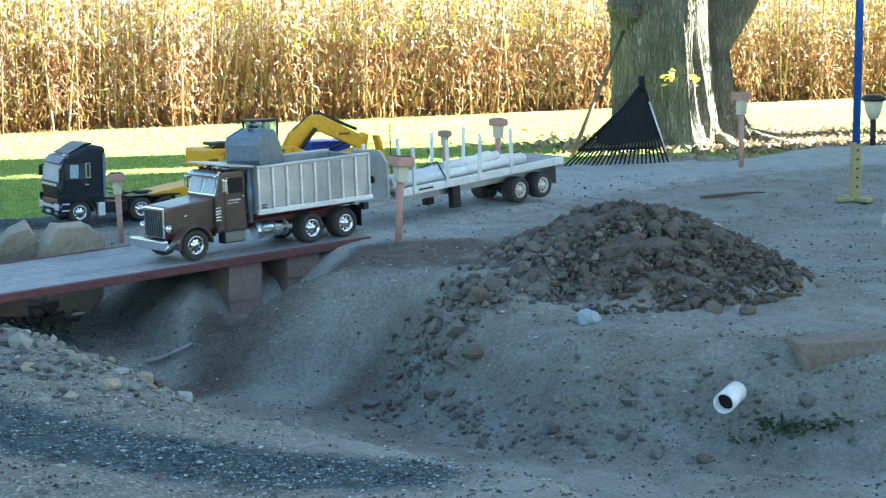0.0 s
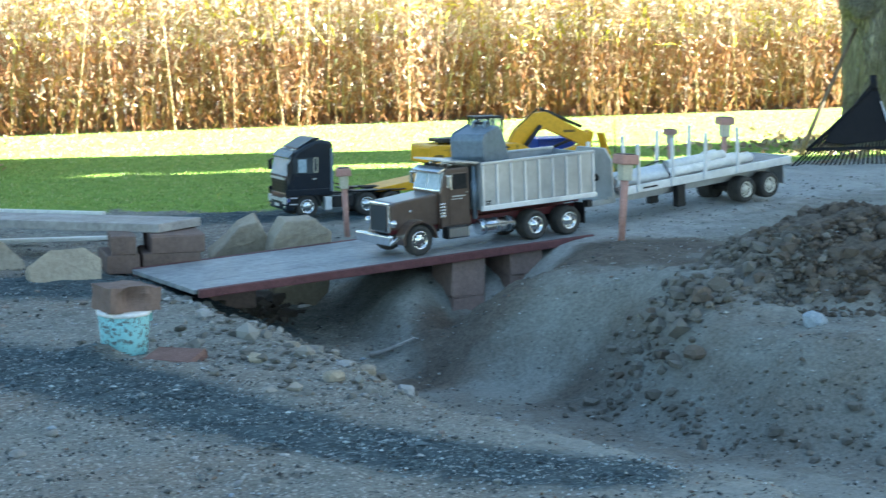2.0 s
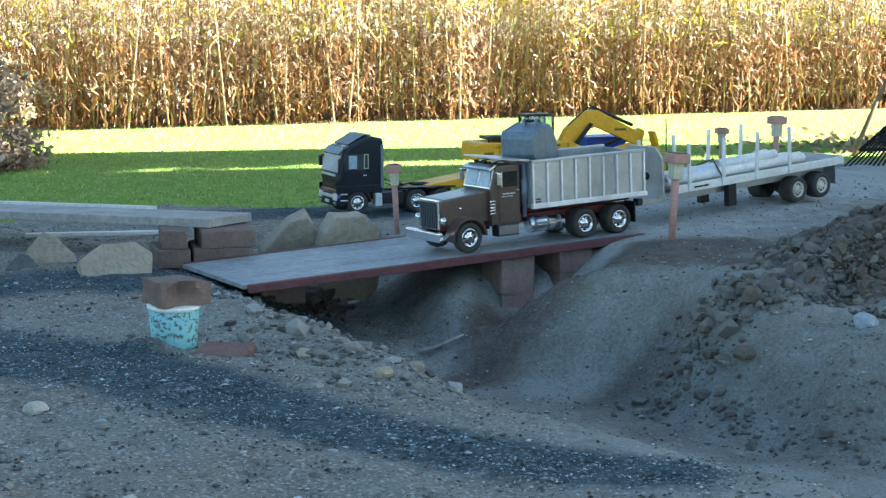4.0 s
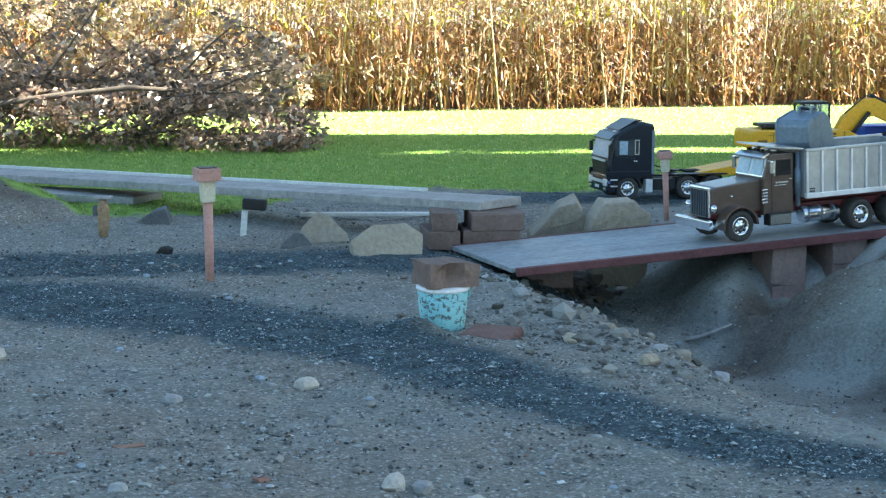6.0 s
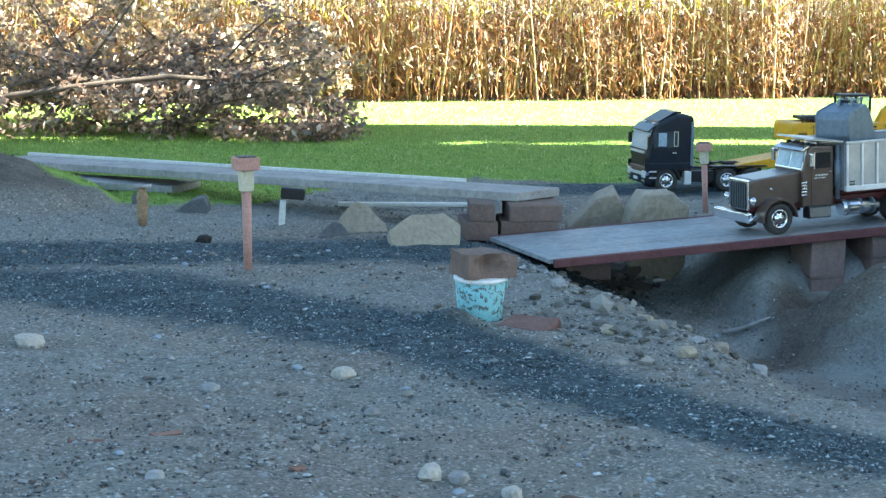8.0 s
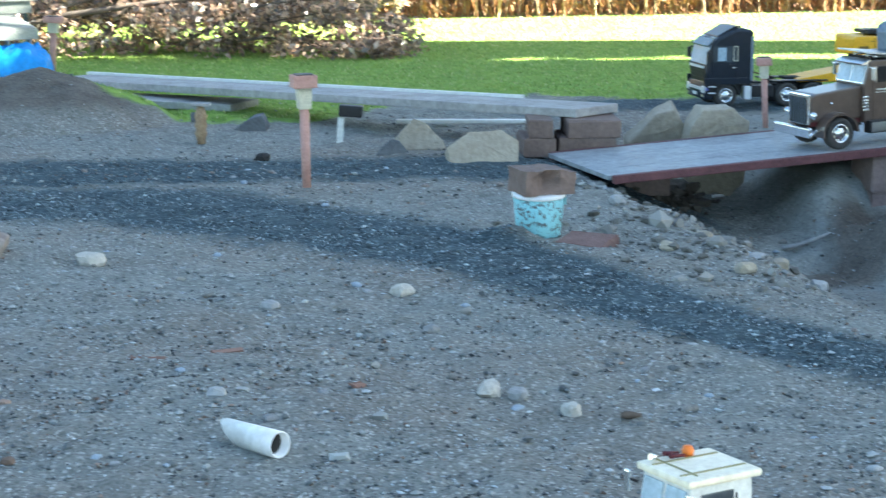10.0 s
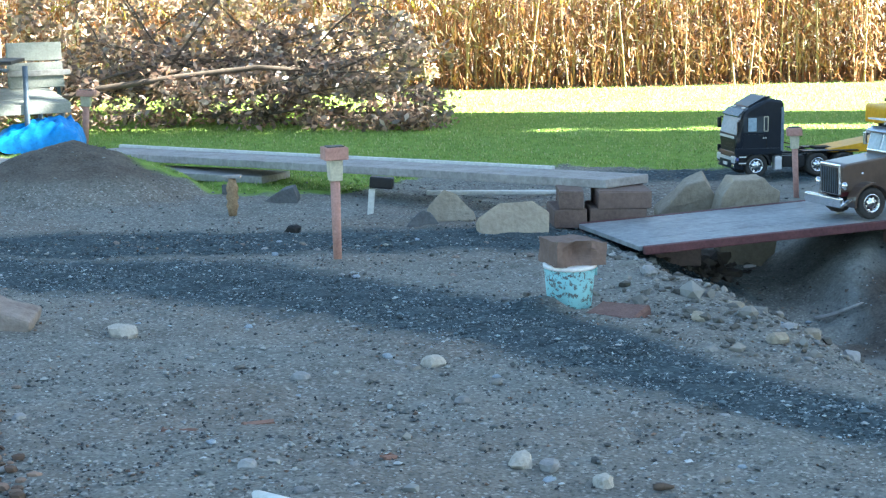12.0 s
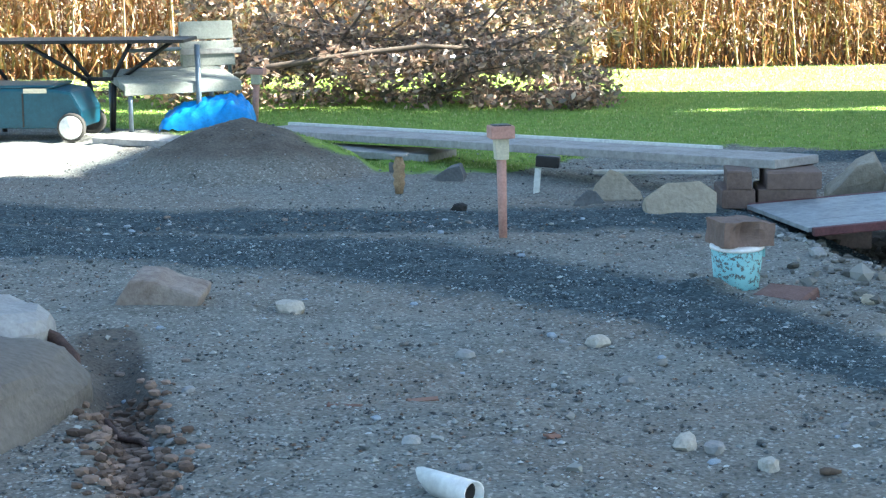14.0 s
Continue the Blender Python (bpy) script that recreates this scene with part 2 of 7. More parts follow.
M_BLACK = surface("black_plastic", (0.008, 0.008, 0.009), (0.02, 0.02, 0.022), 0.45, 20, bump=0.05)
M_CAT = surface("machine_yellow", (0.74, 0.36, 0.012), (0.86, 0.45, 0.02), 0.4, 12, bump=0.03)
M_TARP = surface("blue_tarp", (0.015, 0.20, 0.58), (0.03, 0.32, 0.78), 0.45, 10, bump=0.4)
M_TEAL = surface("teal_plastic", (0.002, 0.045, 0.075), (0.006, 0.07, 0.11), 0.45, 10, bump=0.04)
M_REDFRAME = surface("maroon_frame", (0.07, 0.008, 0.012), (0.11, 0.015, 0.02), 0.5, 20)
M_STEEL = surface("grey_steel", (0.14, 0.18, 0.225), (0.22, 0.27, 0.32), 0.45, 14, metal=0.4, bump=0.06)
M_WHITE = surface("white_wood", (0.58, 0.58, 0.55), (0.74, 0.74, 0.70), 0.7, 14)
M_WALL = surface("unseen_house_wall", (0.50, 0.48, 0.44), (0.62, 0.60, 0.56), 0.85, 6)


def glass_material():
    m, n, l, b = graph("tinted_glass")
    b.inputs["Base Color"].default_value = (0.55, 0.62, 0.66, 1)
    b.inputs["Roughness"].default_value, b.inputs["Transmission Weight"].default_value = 0.05, 0.75
    b.inputs["IOR"].default_value = 1.45
    return m


M_GLASS = glass_material()
# pale blue base paints a sky reflection into the panes
M_PANE = surface("sky_painted_glass", (0.30, 0.40, 0.47), (0.46, 0.57, 0.65), 0.25, 14, metal=0.0, bump=0.0, spec=0.6)
M_ALULIGHT = surface("pale_aluminium", (0.72, 0.73, 0.75), (0.82, 0.83, 0.85), 0.4, 10, metal=0.4, bump=0.02, fine=3)
M_CREAMRIM = surface("cream_rim", (0.55, 0.52, 0.45), (0.70, 0.67, 0.60), 0.4, 18, metal=0.3, bump=0.03)
M_CATDARK = surface("dark_decal", (0.16, 0.09, 0.015), (0.22, 0.13, 0.02), 0.6, 18, bump=0.0)
M_BLUELABEL = surface("blue_decal", (0.10, 0.12, 0.40), (0.2, 0.22, 0.5), 0.5, 30, bump=0.0)
M_BLUETUB = surface("blue_plastic", (0.01, 0.05, 0.42), (0.02, 0.08, 0.55), 0.35, 10, bump=0.04)
M_BEIGE = surface("beige_plastic", (0.76, 0.66, 0.48), (0.87, 0.79, 0.63), 0.5, 12, bump=0.05)
M_ORANGE = surface("orange_plastic", (0.70, 0.14, 0.02), (0.85, 0.24, 0.03), 0.4, 12, bump=0.03)

M_FALLEN = leafy("fallen_leaves", [(0.0, (0.12, 0.07, 0.04)), (0.6, (0.34, 0.24, 0.14)), (1.0, (0.60, 0.50, 0.36))], 0.3)
M_PALESTONE = surface("pale_stone", (0.38, 0.35, 0.30), (0.55, 0.515, 0.455), 0.85, 25, bump=0.3)
M_BLUESTONE = surface("blue_grey_stone", (0.24, 0.29, 0.34), (0.38, 0.44, 0.50), 0.8, 25, bump=0.3)
M_DARKSTONE = surface("dark_stone", (0.08, 0.085, 0.09), (0.16, 0.165, 0.17), 0.85, 18, bump=0.4)
M_BOULDER = surface("boulder", (0.115, 0.105, 0.092), (0.19, 0.175, 0.155), 0.92, 5, bump=0.6, deep=0.006, fine=12)
M_CARVED = surface("carved_wood", (0.14, 0.085, 0.045), (0.46, 0.32, 0.19), 0.7, 60, bump=0.2)
M_CLODGREY = surface("dusty_clods", (0.095, 0.087, 0.075), (0.215, 0.205, 0.18), 0.95, 25, island=0.35, bump=0.5)


def chipped(name, paint, under, scale):
    """Paint that has flaked off in spots."""
    m, n, l, b = graph(name)
    f = noise_node(n, l, scale, 6.0, 0.75)
    chips = ramp(n, l, f, [(0.53, (0, 0, 0)), (0.56, (1, 1, 1))])
    tone = ramp(n, l, noise_node(n, l, scale * 0.3), [(0.3, tuple(x * 0.8 for x in paint)), (0.7, paint)])
    l.new(mix(n, l, chips, tone, under), b.inputs["Base Color"])
    b.inputs["Roughness"].default_value = 0.6
    relief(n, l, b, f, 0.2, 0.002)
    return m


M_AQUACHIP = chipped("flaked_aqua_paint", (0.30, 0.62, 0.66), (0.10, 0.12, 0.12), 75.0)

M_TANPEBBLE = surface("tan_pebbles", (0.12, 0.115, 0.10), (0.27, 0.26, 0.235), 0.85, 30, island=0.6)
M_DULLSTONE = surface("dull_stone", (0.15, 0.14, 0.12), (0.28, 0.265, 0.235), 0.9, 25, bump=0.3, per=0.3)
M_ROOT = surface("dead_root", (0.045, 0.026, 0.02), (0.12, 0.07, 0.055), 0.85, 30, bump=0.5)
M_REDDUST = surface("dusty_red_brick", (0.15, 0.085, 0.072), (0.25, 0.155, 0.135), 0.92, 25, bump=0.5)
M_BLUECHIP = surface("bluish_chips", (0.17, 0.21, 0.23), (0.36, 0.42, 0.44), 0.6, 30, island=0.7)
M_BROWNPEBBLE = surface("brown_pebbles", (0.13, 0.085, 0.06), (0.25, 0.18, 0.14), 0.85, 30, island=0.7)
M_DARKPEBBLE = surface("dark_pebbles", (0.03, 0.033, 0.036), (0.09, 0.095, 0.10), 0.8, 30, island=0.6)
M_CLODPALE = surface("pale_clods", (0.16, 0.15, 0.13), (0.29, 0.275, 0.245), 0.95, 25, bump=0.5)
M_WEED = leafy("dark_weed", [(0.0, (0.025, 0.055, 0.025)), (1.0, (0.07, 0.12, 0.045))], 0.3)
M_PIER = surface("pier_brick", (0.17, 0.125, 0.112), (0.29, 0.215, 0.195), 0.92, 14, bump=0.5, per=0.2)
M_DUSTBRICK = surface("dusty_brick", (0.13, 0.092, 0.076), (0.24, 0.17, 0.142), 0.92, 14, bump=0.5, per=0.25)
M_BENCH = surface("bench_paint", (0.24, 0.25, 0.22), (0.34, 0.35, 0.31), 0.75, 20, bump=0.3)


# ---- mesh helpers ----
def put_box(bm, centre, size, turn=None, bevel=0.0, taper=1.0):
    """A box with bevelled edges; taper narrows its top."""
    vs = []
    for z in (-0.5, 0.5):
        k = taper if z > 0 else 1.0
        for x, y in ((-0.5, -0.5), (0.5, -0.5), (0.5, 0.5), (-0.5, 0.5)):
            p = Vector((x * size[0] * k, y * size[1] * k, z * size[2]))
            if turn:
                p = turn.to_3x3() @ p
            vs.append(bm.verts.new(p + Vector(centre)))
    fs = [bm.faces.new([vs[i] for i in q]) for q in ((3, 2, 1, 0), (4, 5, 6, 7), (0, 1, 5, 4), (1, 2, 6, 5), (2, 3, 7, 6), (3, 0, 4, 7))]
    if bevel:
        es = list({e for f in fs for e in f.edges})
        bmesh.ops.bevel(bm, geom=es, offset=bevel, segments=2, profile=0.6, affect="EDGES")


def put_tube(bm, p0, p1, r0, r1=None, n=12, caps=True):
    p0, p1 = Vector(p0), Vector(p1)
    r1 = r0 if r1 is None else r1
    d = (p1 - p0).normalized()
    a = d.orthogonal().normalized()
    b = d.cross(a)
    rings = []
    for p, r in ((p0, r0), (p1, r1)):
        rings.append([bm.verts.new(p + (a * math.cos(2 * math.pi * i / n) + b * math.sin(2 * math.pi * i / n)) * r) for i in range(n)])
    for i in range(n):
        f = bm.faces.new((rings[0][i], rings[0][(i + 1) % n], rings[1][(i + 1) % n], rings[1][i]))
        f.smooth = True
    if caps:
        bm.faces.new(rings[0][::-1])
        bm.faces.new(rings[1])


def put_path(bm, points, radii, n=8):
    """One bent tube through the points."""
    rings = []
    for i, (p, r) in enumerate(zip(points, radii)):
        d = (points[min(i + 1, len(points) - 1)] - points[max(i - 1, 0)]).normalized()
        a = d.cross(Vector((0.3, 0.2, 1.0))).normalized()
        b = d.cross(a)
        rings.append([bm.verts.new(p + (a * math.cos(2 * math.pi * k / n) + b * math.sin(2 * math.pi * k / n)) * r) for k in range(n)])
    for p, q in zip(rings, rings[1:]):
        for k in range(n):
            bm.faces.new((p[k], p[(k + 1) % n], q[(k + 1) % n], q[k])).smooth = True
    bm.faces.new(rings[0][::-1])
    bm.faces.new(rings[-1])


def put_prism(bm, outline, y0, y1, bevel=0.0):
    """An outline in x and z, drawn out along y."""
    a = [bm.verts.new((x, y0, z)) for x, z in outline]
    b = [bm.verts.new((x, y1, z)) for x, z in outline]
    k = len(outline)
    fs = [bm.faces.new(a), bm.faces.new(b[::-1])]
    for i in range(k):
        fs.append(bm.faces.new((a[(i + 1) % k], a[i], b[i], b[(i + 1) % k])))
    bmesh.ops.recalc_face_normals(bm, faces=fs)
    if bevel:
        es = list({e for f in fs for e in f.edges})
        bmesh.ops.bevel(bm, geom=es, offset=bevel, segments=2, profile=0.6, affect="EDGES")


def put_lathe(bm, profile, centre, axis="y", n=24):
    """A profile of (radius, offset) turned round an axis."""
    rings = []
    for r, o in profile:
        ring = []
        for i in range(n):
            a = 2 * math.pi * i / n
            u, v = r * math.cos(a), r * math.sin(a)
            p = {"y": (u, o, v), "x": (o, u, v), "z": (u, v, o)}[axis]
            ring.append(bm.verts.new(Vector(p) + Vector(centre)))
        rings.append(ring)
    fs = []
    for p, q in zip(rings, rings[1:]):
        for i in range(n):
            fs.append(bm.faces.new((p[i], p[(i + 1) % n], q[(i + 1) % n], q[i])))
    for ring in (rings[0], rings[-1]):
        fs.append(bm.faces.new(ring))
    for f in fs:
        f.smooth = True
    bmesh.ops.recalc_face_normals(bm, faces=fs)


def put_rock(bm, centre, size, seed, rough=0.25, sub=2, flat=0.0):
    """An uneven stone."""
    r = bmesh.ops.create_icosphere(bm, subdivisions=sub, radius=1.0)
    off = Vector((seed * 3.7, seed * 1.3, seed * 7.1))
    for v in r["verts"]:
        d = v.co.normalized()
        k = 1 + rough * noise.noise(d * 1.3 + off) * 1.6 + rough * 0.5 * noise.noise(d * 3.1 + off)
        p = d * k
        p = Vector((math.copysign(abs(p.x) ** 0.8, p.x), math.copysign(abs(p.y) ** 0.8, p.y), math.copysign(abs(p.z) ** 0.8, p.z)))
        v.co = Vector(centre) + Vector((p.x * size[0], p.y * size[1], max(p.z, -0.6) * size[2]))


def made(name, bm, material, smooth=None):
    me = bpy.data.meshes.new(name)
    bm.normal_update()
    bm.to_mesh(me)
    bm.free()
    me.materials.append(material)
    if smooth:
        me.polygons.foreach_set("use_smooth", [True] * len(me.polygons))
    return new(name, me)


def part(name, bm, material, parent, label="", smooth=None):
    ob = made(name, bm, material, smooth)
    ob.parent = parent
    if label:
        ob["label"] = label
    return ob


def boxed(name, centre, size, material, parent, label="", turn=None, bevel=0.0, taper=1.0):
    bm = bmesh.new()
    put_box(bm, centre, size, turn, bevel, taper)
    return part(name, bm, material, parent, label)


def tubed(name, p0, p1, r0, material, parent, label="", r1=None, n=12):
    bm = bmesh.new()
    put_tube(bm, p0, p1, r0, r1, n)
    return part(name, bm, material, parent, label)


def thing(name, m, label, category, group=""):
    ob = new(name)
    ob.matrix_basis = m
    ob.empty_display_size = 0.1
    return tagged(ob, label, category, group)


def soup(name, verts, faces, material):
    me = bpy.data.meshes.new(name)
    me.from_pydata(verts, [], faces)
    me.materials.append(material)
    return new(name, me)


# ---- the ground ----
def ease(x, a, b):
    t = np.clip((x - a) / (b - a), 0, 1)
    return t * t * (3 - 2 * t)


# the floor of the dug hollow, and the middle lines of the gravel lanes
HOLLOW = [(0.49, 5.60), (0.47, 5.25), (0.56, 4.85), (0.68, 4.6), (0.79, 4.3), (0.86, 3.9), (0.88, 3.45), (1.02, 3.1), (1.2, 2.8), (1.3, 1.5), (6.0, 1.5),
          (6.0, 3.15), (2.2, 3.24), (1.9, 3.36), (1.68, 3.50), (1.32, 3.70), (1.10, 4.0), (1.03, 4.36), (0.80, 4.54), (0.66, 4.76), (0.585, 5.1), (0.55, 5.60)]
LANE_NEAR = [(0.74, 2.82), (0.62, 2.91), (0.49, 3.01), (0.35, 3.17), (0.20, 3.37), (0.0, 3.66), (-0.125, 3.84), (-0.25, 3.95), (-0.51, 4.17), (-0.88, 4.38), (-1.4, 4.46), (-2.8, 4.6)]
LANE_FAR = [(0.25, 5.05), (-0.2, 5.05), (-0.8, 4.95), (-1.6, 4.9), (-3.0, 5.0)]
LANE_BACK = [(0.05, 6.45), (0.3, 6.62), (0.9, 6.68), (1.5, 6.75), (2.2, 7.0), (2.9, 7.5)]
LANE_RIGHT = [(1.2, 5.4), (1.9, 6.1), (3.0, 6.9), (4.5, 7.3)]
GULLY = [(-1.19, 3.40), (-1.10, 3.17), (-1.03, 2.97), (-0.93, 2.75), (-0.78, 2.35)]
TRACK = [(0.80, 5.0), (0.88, 4.5), (1.05, 4.0), (1.35, 3.45), (2.0, 3.15), (4.0, 3.0)]
LAWN_EDGE = [(-9.0, 7.75), (-2.4, 7.45), (-1.75, 6.6), (-1.4, 6.05), (-0.75, 6.0), (-0.5, 6.65), (0.0, 6.95), (0.6, 6.85), (1.6, 7.6), (2.6, 8.2), (3.6, 8.6), (4.3, 8.25), (6.0, 8.3), (20.0, 10.0)]


def line_distance(px, py, pts):
    best = np.full(px.shape, 1e9)
    for (ax, ay), (bx, by) in zip(pts, pts[1:]):
        dx, dy = bx - ax, by - ay
        t = np.clip(((px - ax) * dx + (py - ay) * dy) / (dx * dx + dy * dy), 0, 1)
        best = np.minimum(best, np.hypot(px - ax - t * dx, py - ay - t * dy))
    return best


def inside(px, py, pts):
    hit = np.zeros(px.shape, bool)
    for (ax, ay), (bx, by) in zip(pts, pts[1:] + pts[:1]):
        if ay != by:
            hit ^= ((ay > py) != (by > py)) & (px < (bx - ax) * (py - ay) / (by - ay) + ax)
    return hit


def wave(px, py, s, k):
    """Smooth unevenness from a few crossed waves."""
    a = np.sin(px * s * 1.7 + k) * np.cos(py * s * 1.3 + k * 2.1) + np.sin((px * 0.8 + py * 0.6) * s * 2.9 + k * 0.7) * 0.6
    return (a + np.cos((px * 0.5 - py * 0.9) * s * 4.3 + k * 1.9) * 0.4) / 2


def mound(px, py, cx, cy, rx, ry, turn, high, steep=1.0):
    c, s = math.cos(turn), math.sin(turn)
    u, v = ((px - cx) * c + (py - cy) * s) / rx, (-(px - cx) * s + (py - cy) * c) / ry
    u = np.where(u < 0, u * steep, u)
    r = np.hypot(u, v) * (1 + 0.12 * wave(px, py, 7, 1.0))
    return high * np.clip(1 - r, 0, 1) ** 0.9 * (1 - 0.12 * np.exp(-(r * 4) ** 2))


def ground_z(x, y):
    px, py = np.atleast_1d(np.asarray(x, float)), np.atleast_1d(np.asarray(y, float))
    east = ease(px - 0.6 * np.clip(py - 5.2, 0, 9) - 0.24 * np.exp(-((py - 5.05) / 0.3) ** 2), 0.75, 1.15)
    z = east * (0.072 * ease(py, 3.5, 4.8) + 0.03 * ease(py, 5.2, 6.0)) * (1 - ease(py - 0.75 * np.clip(px - 3.3, 0, 0.8), 7.0, 7.7))
    ring = HOLLOW + HOLLOW[:1]
    d = np.where(inside(px, py, HOLLOW), 0, line_distance(px, py, ring))
    east_side = px > np.interp(py, [1.5, 4.3, 4.6, 4.85, 5.3, 5.65], [1.4, 0.9, 0.74, 0.61, 0.53, 0.52])
    wide = 0.27 + 0.24 * np.where(east_side, 0.0, 1.0) * (1 - ease(px, 0.6, 0.95)) * (0.12 + 0.88 * ease(py, 3.1, 4.1)) + 0.05 * wave(px, py, 4, 3) - 0.05 * np.exp(-((py - 5.2) / 0.3) ** 2)
    down = 1 - ease(d / wide, 0.0, 1.0)
    z = z * (1 - down) - (0.21 - 0.075 * ease(py, 4.65, 5.15)) * down
    z = z - 0.165 * np.exp(-((px - np.clip(px, 0.90, 1.03)) / 0.11) ** 2 - ((py - 4.96 - (px - 0.9) * 0.4) / 0.17) ** 2) * (1 - down)
    z = z + mound(px, py, 1.80, 4.42, 0.47, 0.40, 0.12, 0.21, 1.25) + mound(px, py, 1.42, 4.34, 0.30, 0.24, -0.6, 0.05) + mound(px, py, -0.07, 4.01, 0.085, 0.07, 0.0, 0.035) + mound(px, py, -1.62, 6.05, 0.42, 0.44, 0.2, 0.195)
    z = z - 0.048 * np.clip(1 - (line_distance(px, py, GULLY) / (0.05 + 0.012 * wave(px, py, 11, 1.0))) ** 2, 0, 1) * (0.6 + 0.6 * ease(py, 2.6, 2.95)) * (1 - ease(py, 3.0, 3.4))
    near = 1 - ease(py, 7.0, 8.0)
    z = z + near * (0.012 * wave(px, py, 2.3, 0.4) + 0.005 * wave(px, py, 9, 2.0) + 0.0025 * wave(px, py, 27, 5.0))
    return z


def gz(x, y):
    return float(ground_z(x, y)[0])


def near_width(px):
    """Half the width of the near lane, which narrows as it comes down to the hollow."""
    return np.interp(px, [-1.2, -0.7, -0.2, 0.4], [0.25, 0.24, 0.19, 0.115])


def build_ground():
    xs = np.concatenate([-np.geomspace(400, 3.3, 26), np.arange(-3.2, 4.6, 0.022), np.geomspace(4.7, 400, 26)])
    ys = np.concatenate([-np.geomspace(400, 0.5, 14), np.linspace(0, 1.5, 8), np.arange(1.6, 7.2, 0.022), np.arange(7.25, 13, 0.12), np.geomspace(13.2, 900, 22)])
    gx, gy = np.meshgrid(xs, ys)
    px, py = gx.ravel(), gy.ravel()
    z = ground_z(px, py)
    bump = np.array([noise.noise((a * 16, b * 16, 0.3)) + 0.6 * noise.noise((a * 45, b * 45, 4.0)) if -3.3 < a < 4.7 and 1.5 < b < 7.3 else 0.0 for a, b in zip(px, py)])
    rough = 0.0065 + 0.022 * np.clip(mound(px, py, 1.74, 4.36, 0.58, 0.46, 0.15, 1.0, 1.2) * 2.0, 0, 1) + 0.006 * np.clip(mound(px, py, -1.56, 6.1, 0.7, 0.55, 0.2, 1.0), 0, 1)
    rough = rough + 0.014 * np.exp(-((px - 0.85) / 0.3) ** 2 - ((py - 4.9) / 0.35) ** 2)
    z = z + bump * rough
    nx, ny = len(xs), len(ys)
    idx = np.arange(nx * ny).reshape(ny, nx)
    quads = np.stack([idx[:-1, :-1], idx[:-1, 1:], idx[1:, 1:], idx[1:, :-1]], -1).reshape(-1, 4)
    me = bpy.data.meshes.new("ground")
    me.from_pydata(np.stack([px, py, z], 1).tolist(), [], quads.tolist())
    lane = np.minimum(np.minimum(line_distance(px, py, LANE_NEAR) / near_width(px), line_distance(px, py, LANE_FAR) / 0.22), line_distance(px, py, LANE_BACK) / 0.2)
    lane = np.minimum(lane, 9)
    zones = {"pale": np.maximum(np.clip(1.0 - line_distance(px, py, LANE_RIGHT) / 0.42 * 0.55, 0, 1), 0.3 * np.clip(1.1 - line_distance(px, py, TRACK) / 0.2 * 0.55, 0, 1)),
             "smooth": ease(px, 0.5, 0.8),
             "road": np.clip(1.05 - lane * 0.55, 0, 1),
             # besides real earth, darkens the pocket and hollow's foot as painted shade
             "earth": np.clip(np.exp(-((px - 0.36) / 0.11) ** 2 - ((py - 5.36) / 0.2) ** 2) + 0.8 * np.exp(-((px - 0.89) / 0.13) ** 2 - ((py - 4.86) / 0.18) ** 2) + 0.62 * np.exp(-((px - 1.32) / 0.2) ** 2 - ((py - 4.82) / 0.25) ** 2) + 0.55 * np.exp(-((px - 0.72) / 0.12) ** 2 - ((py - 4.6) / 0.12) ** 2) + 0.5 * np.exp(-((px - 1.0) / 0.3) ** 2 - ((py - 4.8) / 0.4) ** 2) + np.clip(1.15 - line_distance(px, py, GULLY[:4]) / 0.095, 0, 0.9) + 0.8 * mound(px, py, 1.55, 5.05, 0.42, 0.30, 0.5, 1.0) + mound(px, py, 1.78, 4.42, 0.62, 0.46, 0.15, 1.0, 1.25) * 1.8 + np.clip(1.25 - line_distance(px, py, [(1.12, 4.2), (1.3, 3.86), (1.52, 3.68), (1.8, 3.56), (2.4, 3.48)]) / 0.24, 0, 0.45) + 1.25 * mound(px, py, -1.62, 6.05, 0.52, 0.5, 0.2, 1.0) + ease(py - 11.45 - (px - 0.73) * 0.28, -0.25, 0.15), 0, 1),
             "lawn": ease(np.hypot((px - 4.6) / 1.1, py - 9.35), 0.55, 1.0) * np.clip((py - np.interp(px, [p[0] for p in LAWN_EDGE], [p[1] for p in LAWN_EDGE])) * 3 + 0.5, 0, 1) * (1 - ease(py - 11.45 - (px - 0.73) * 0.28, -0.25, 0.15))}
    for key, values in zones.items():
        me.attributes.new(key, "FLOAT", "POINT").data.foreach_set("value", values.astype(np.float32))
    me.materials.append(M_GROUND)
    me.polygons.foreach_set("use_smooth", [True] * len(me.polygons))
    return tagged(new("ground", me), "dusty grey gravel yard with a dug hollow and lawn", "ground", kind="structure")


GROUND = build_ground()

# ---- maize field along the lawn ----
CORN_A, CORN_B = Vector((0.73, 11.45, 0)), Vector((7.1, 13.25, 0))
CORN_U = (CORN_B - CORN_A).normalized()
CORN_N = Vector((-CORN_U.y, CORN_U.x, 0))


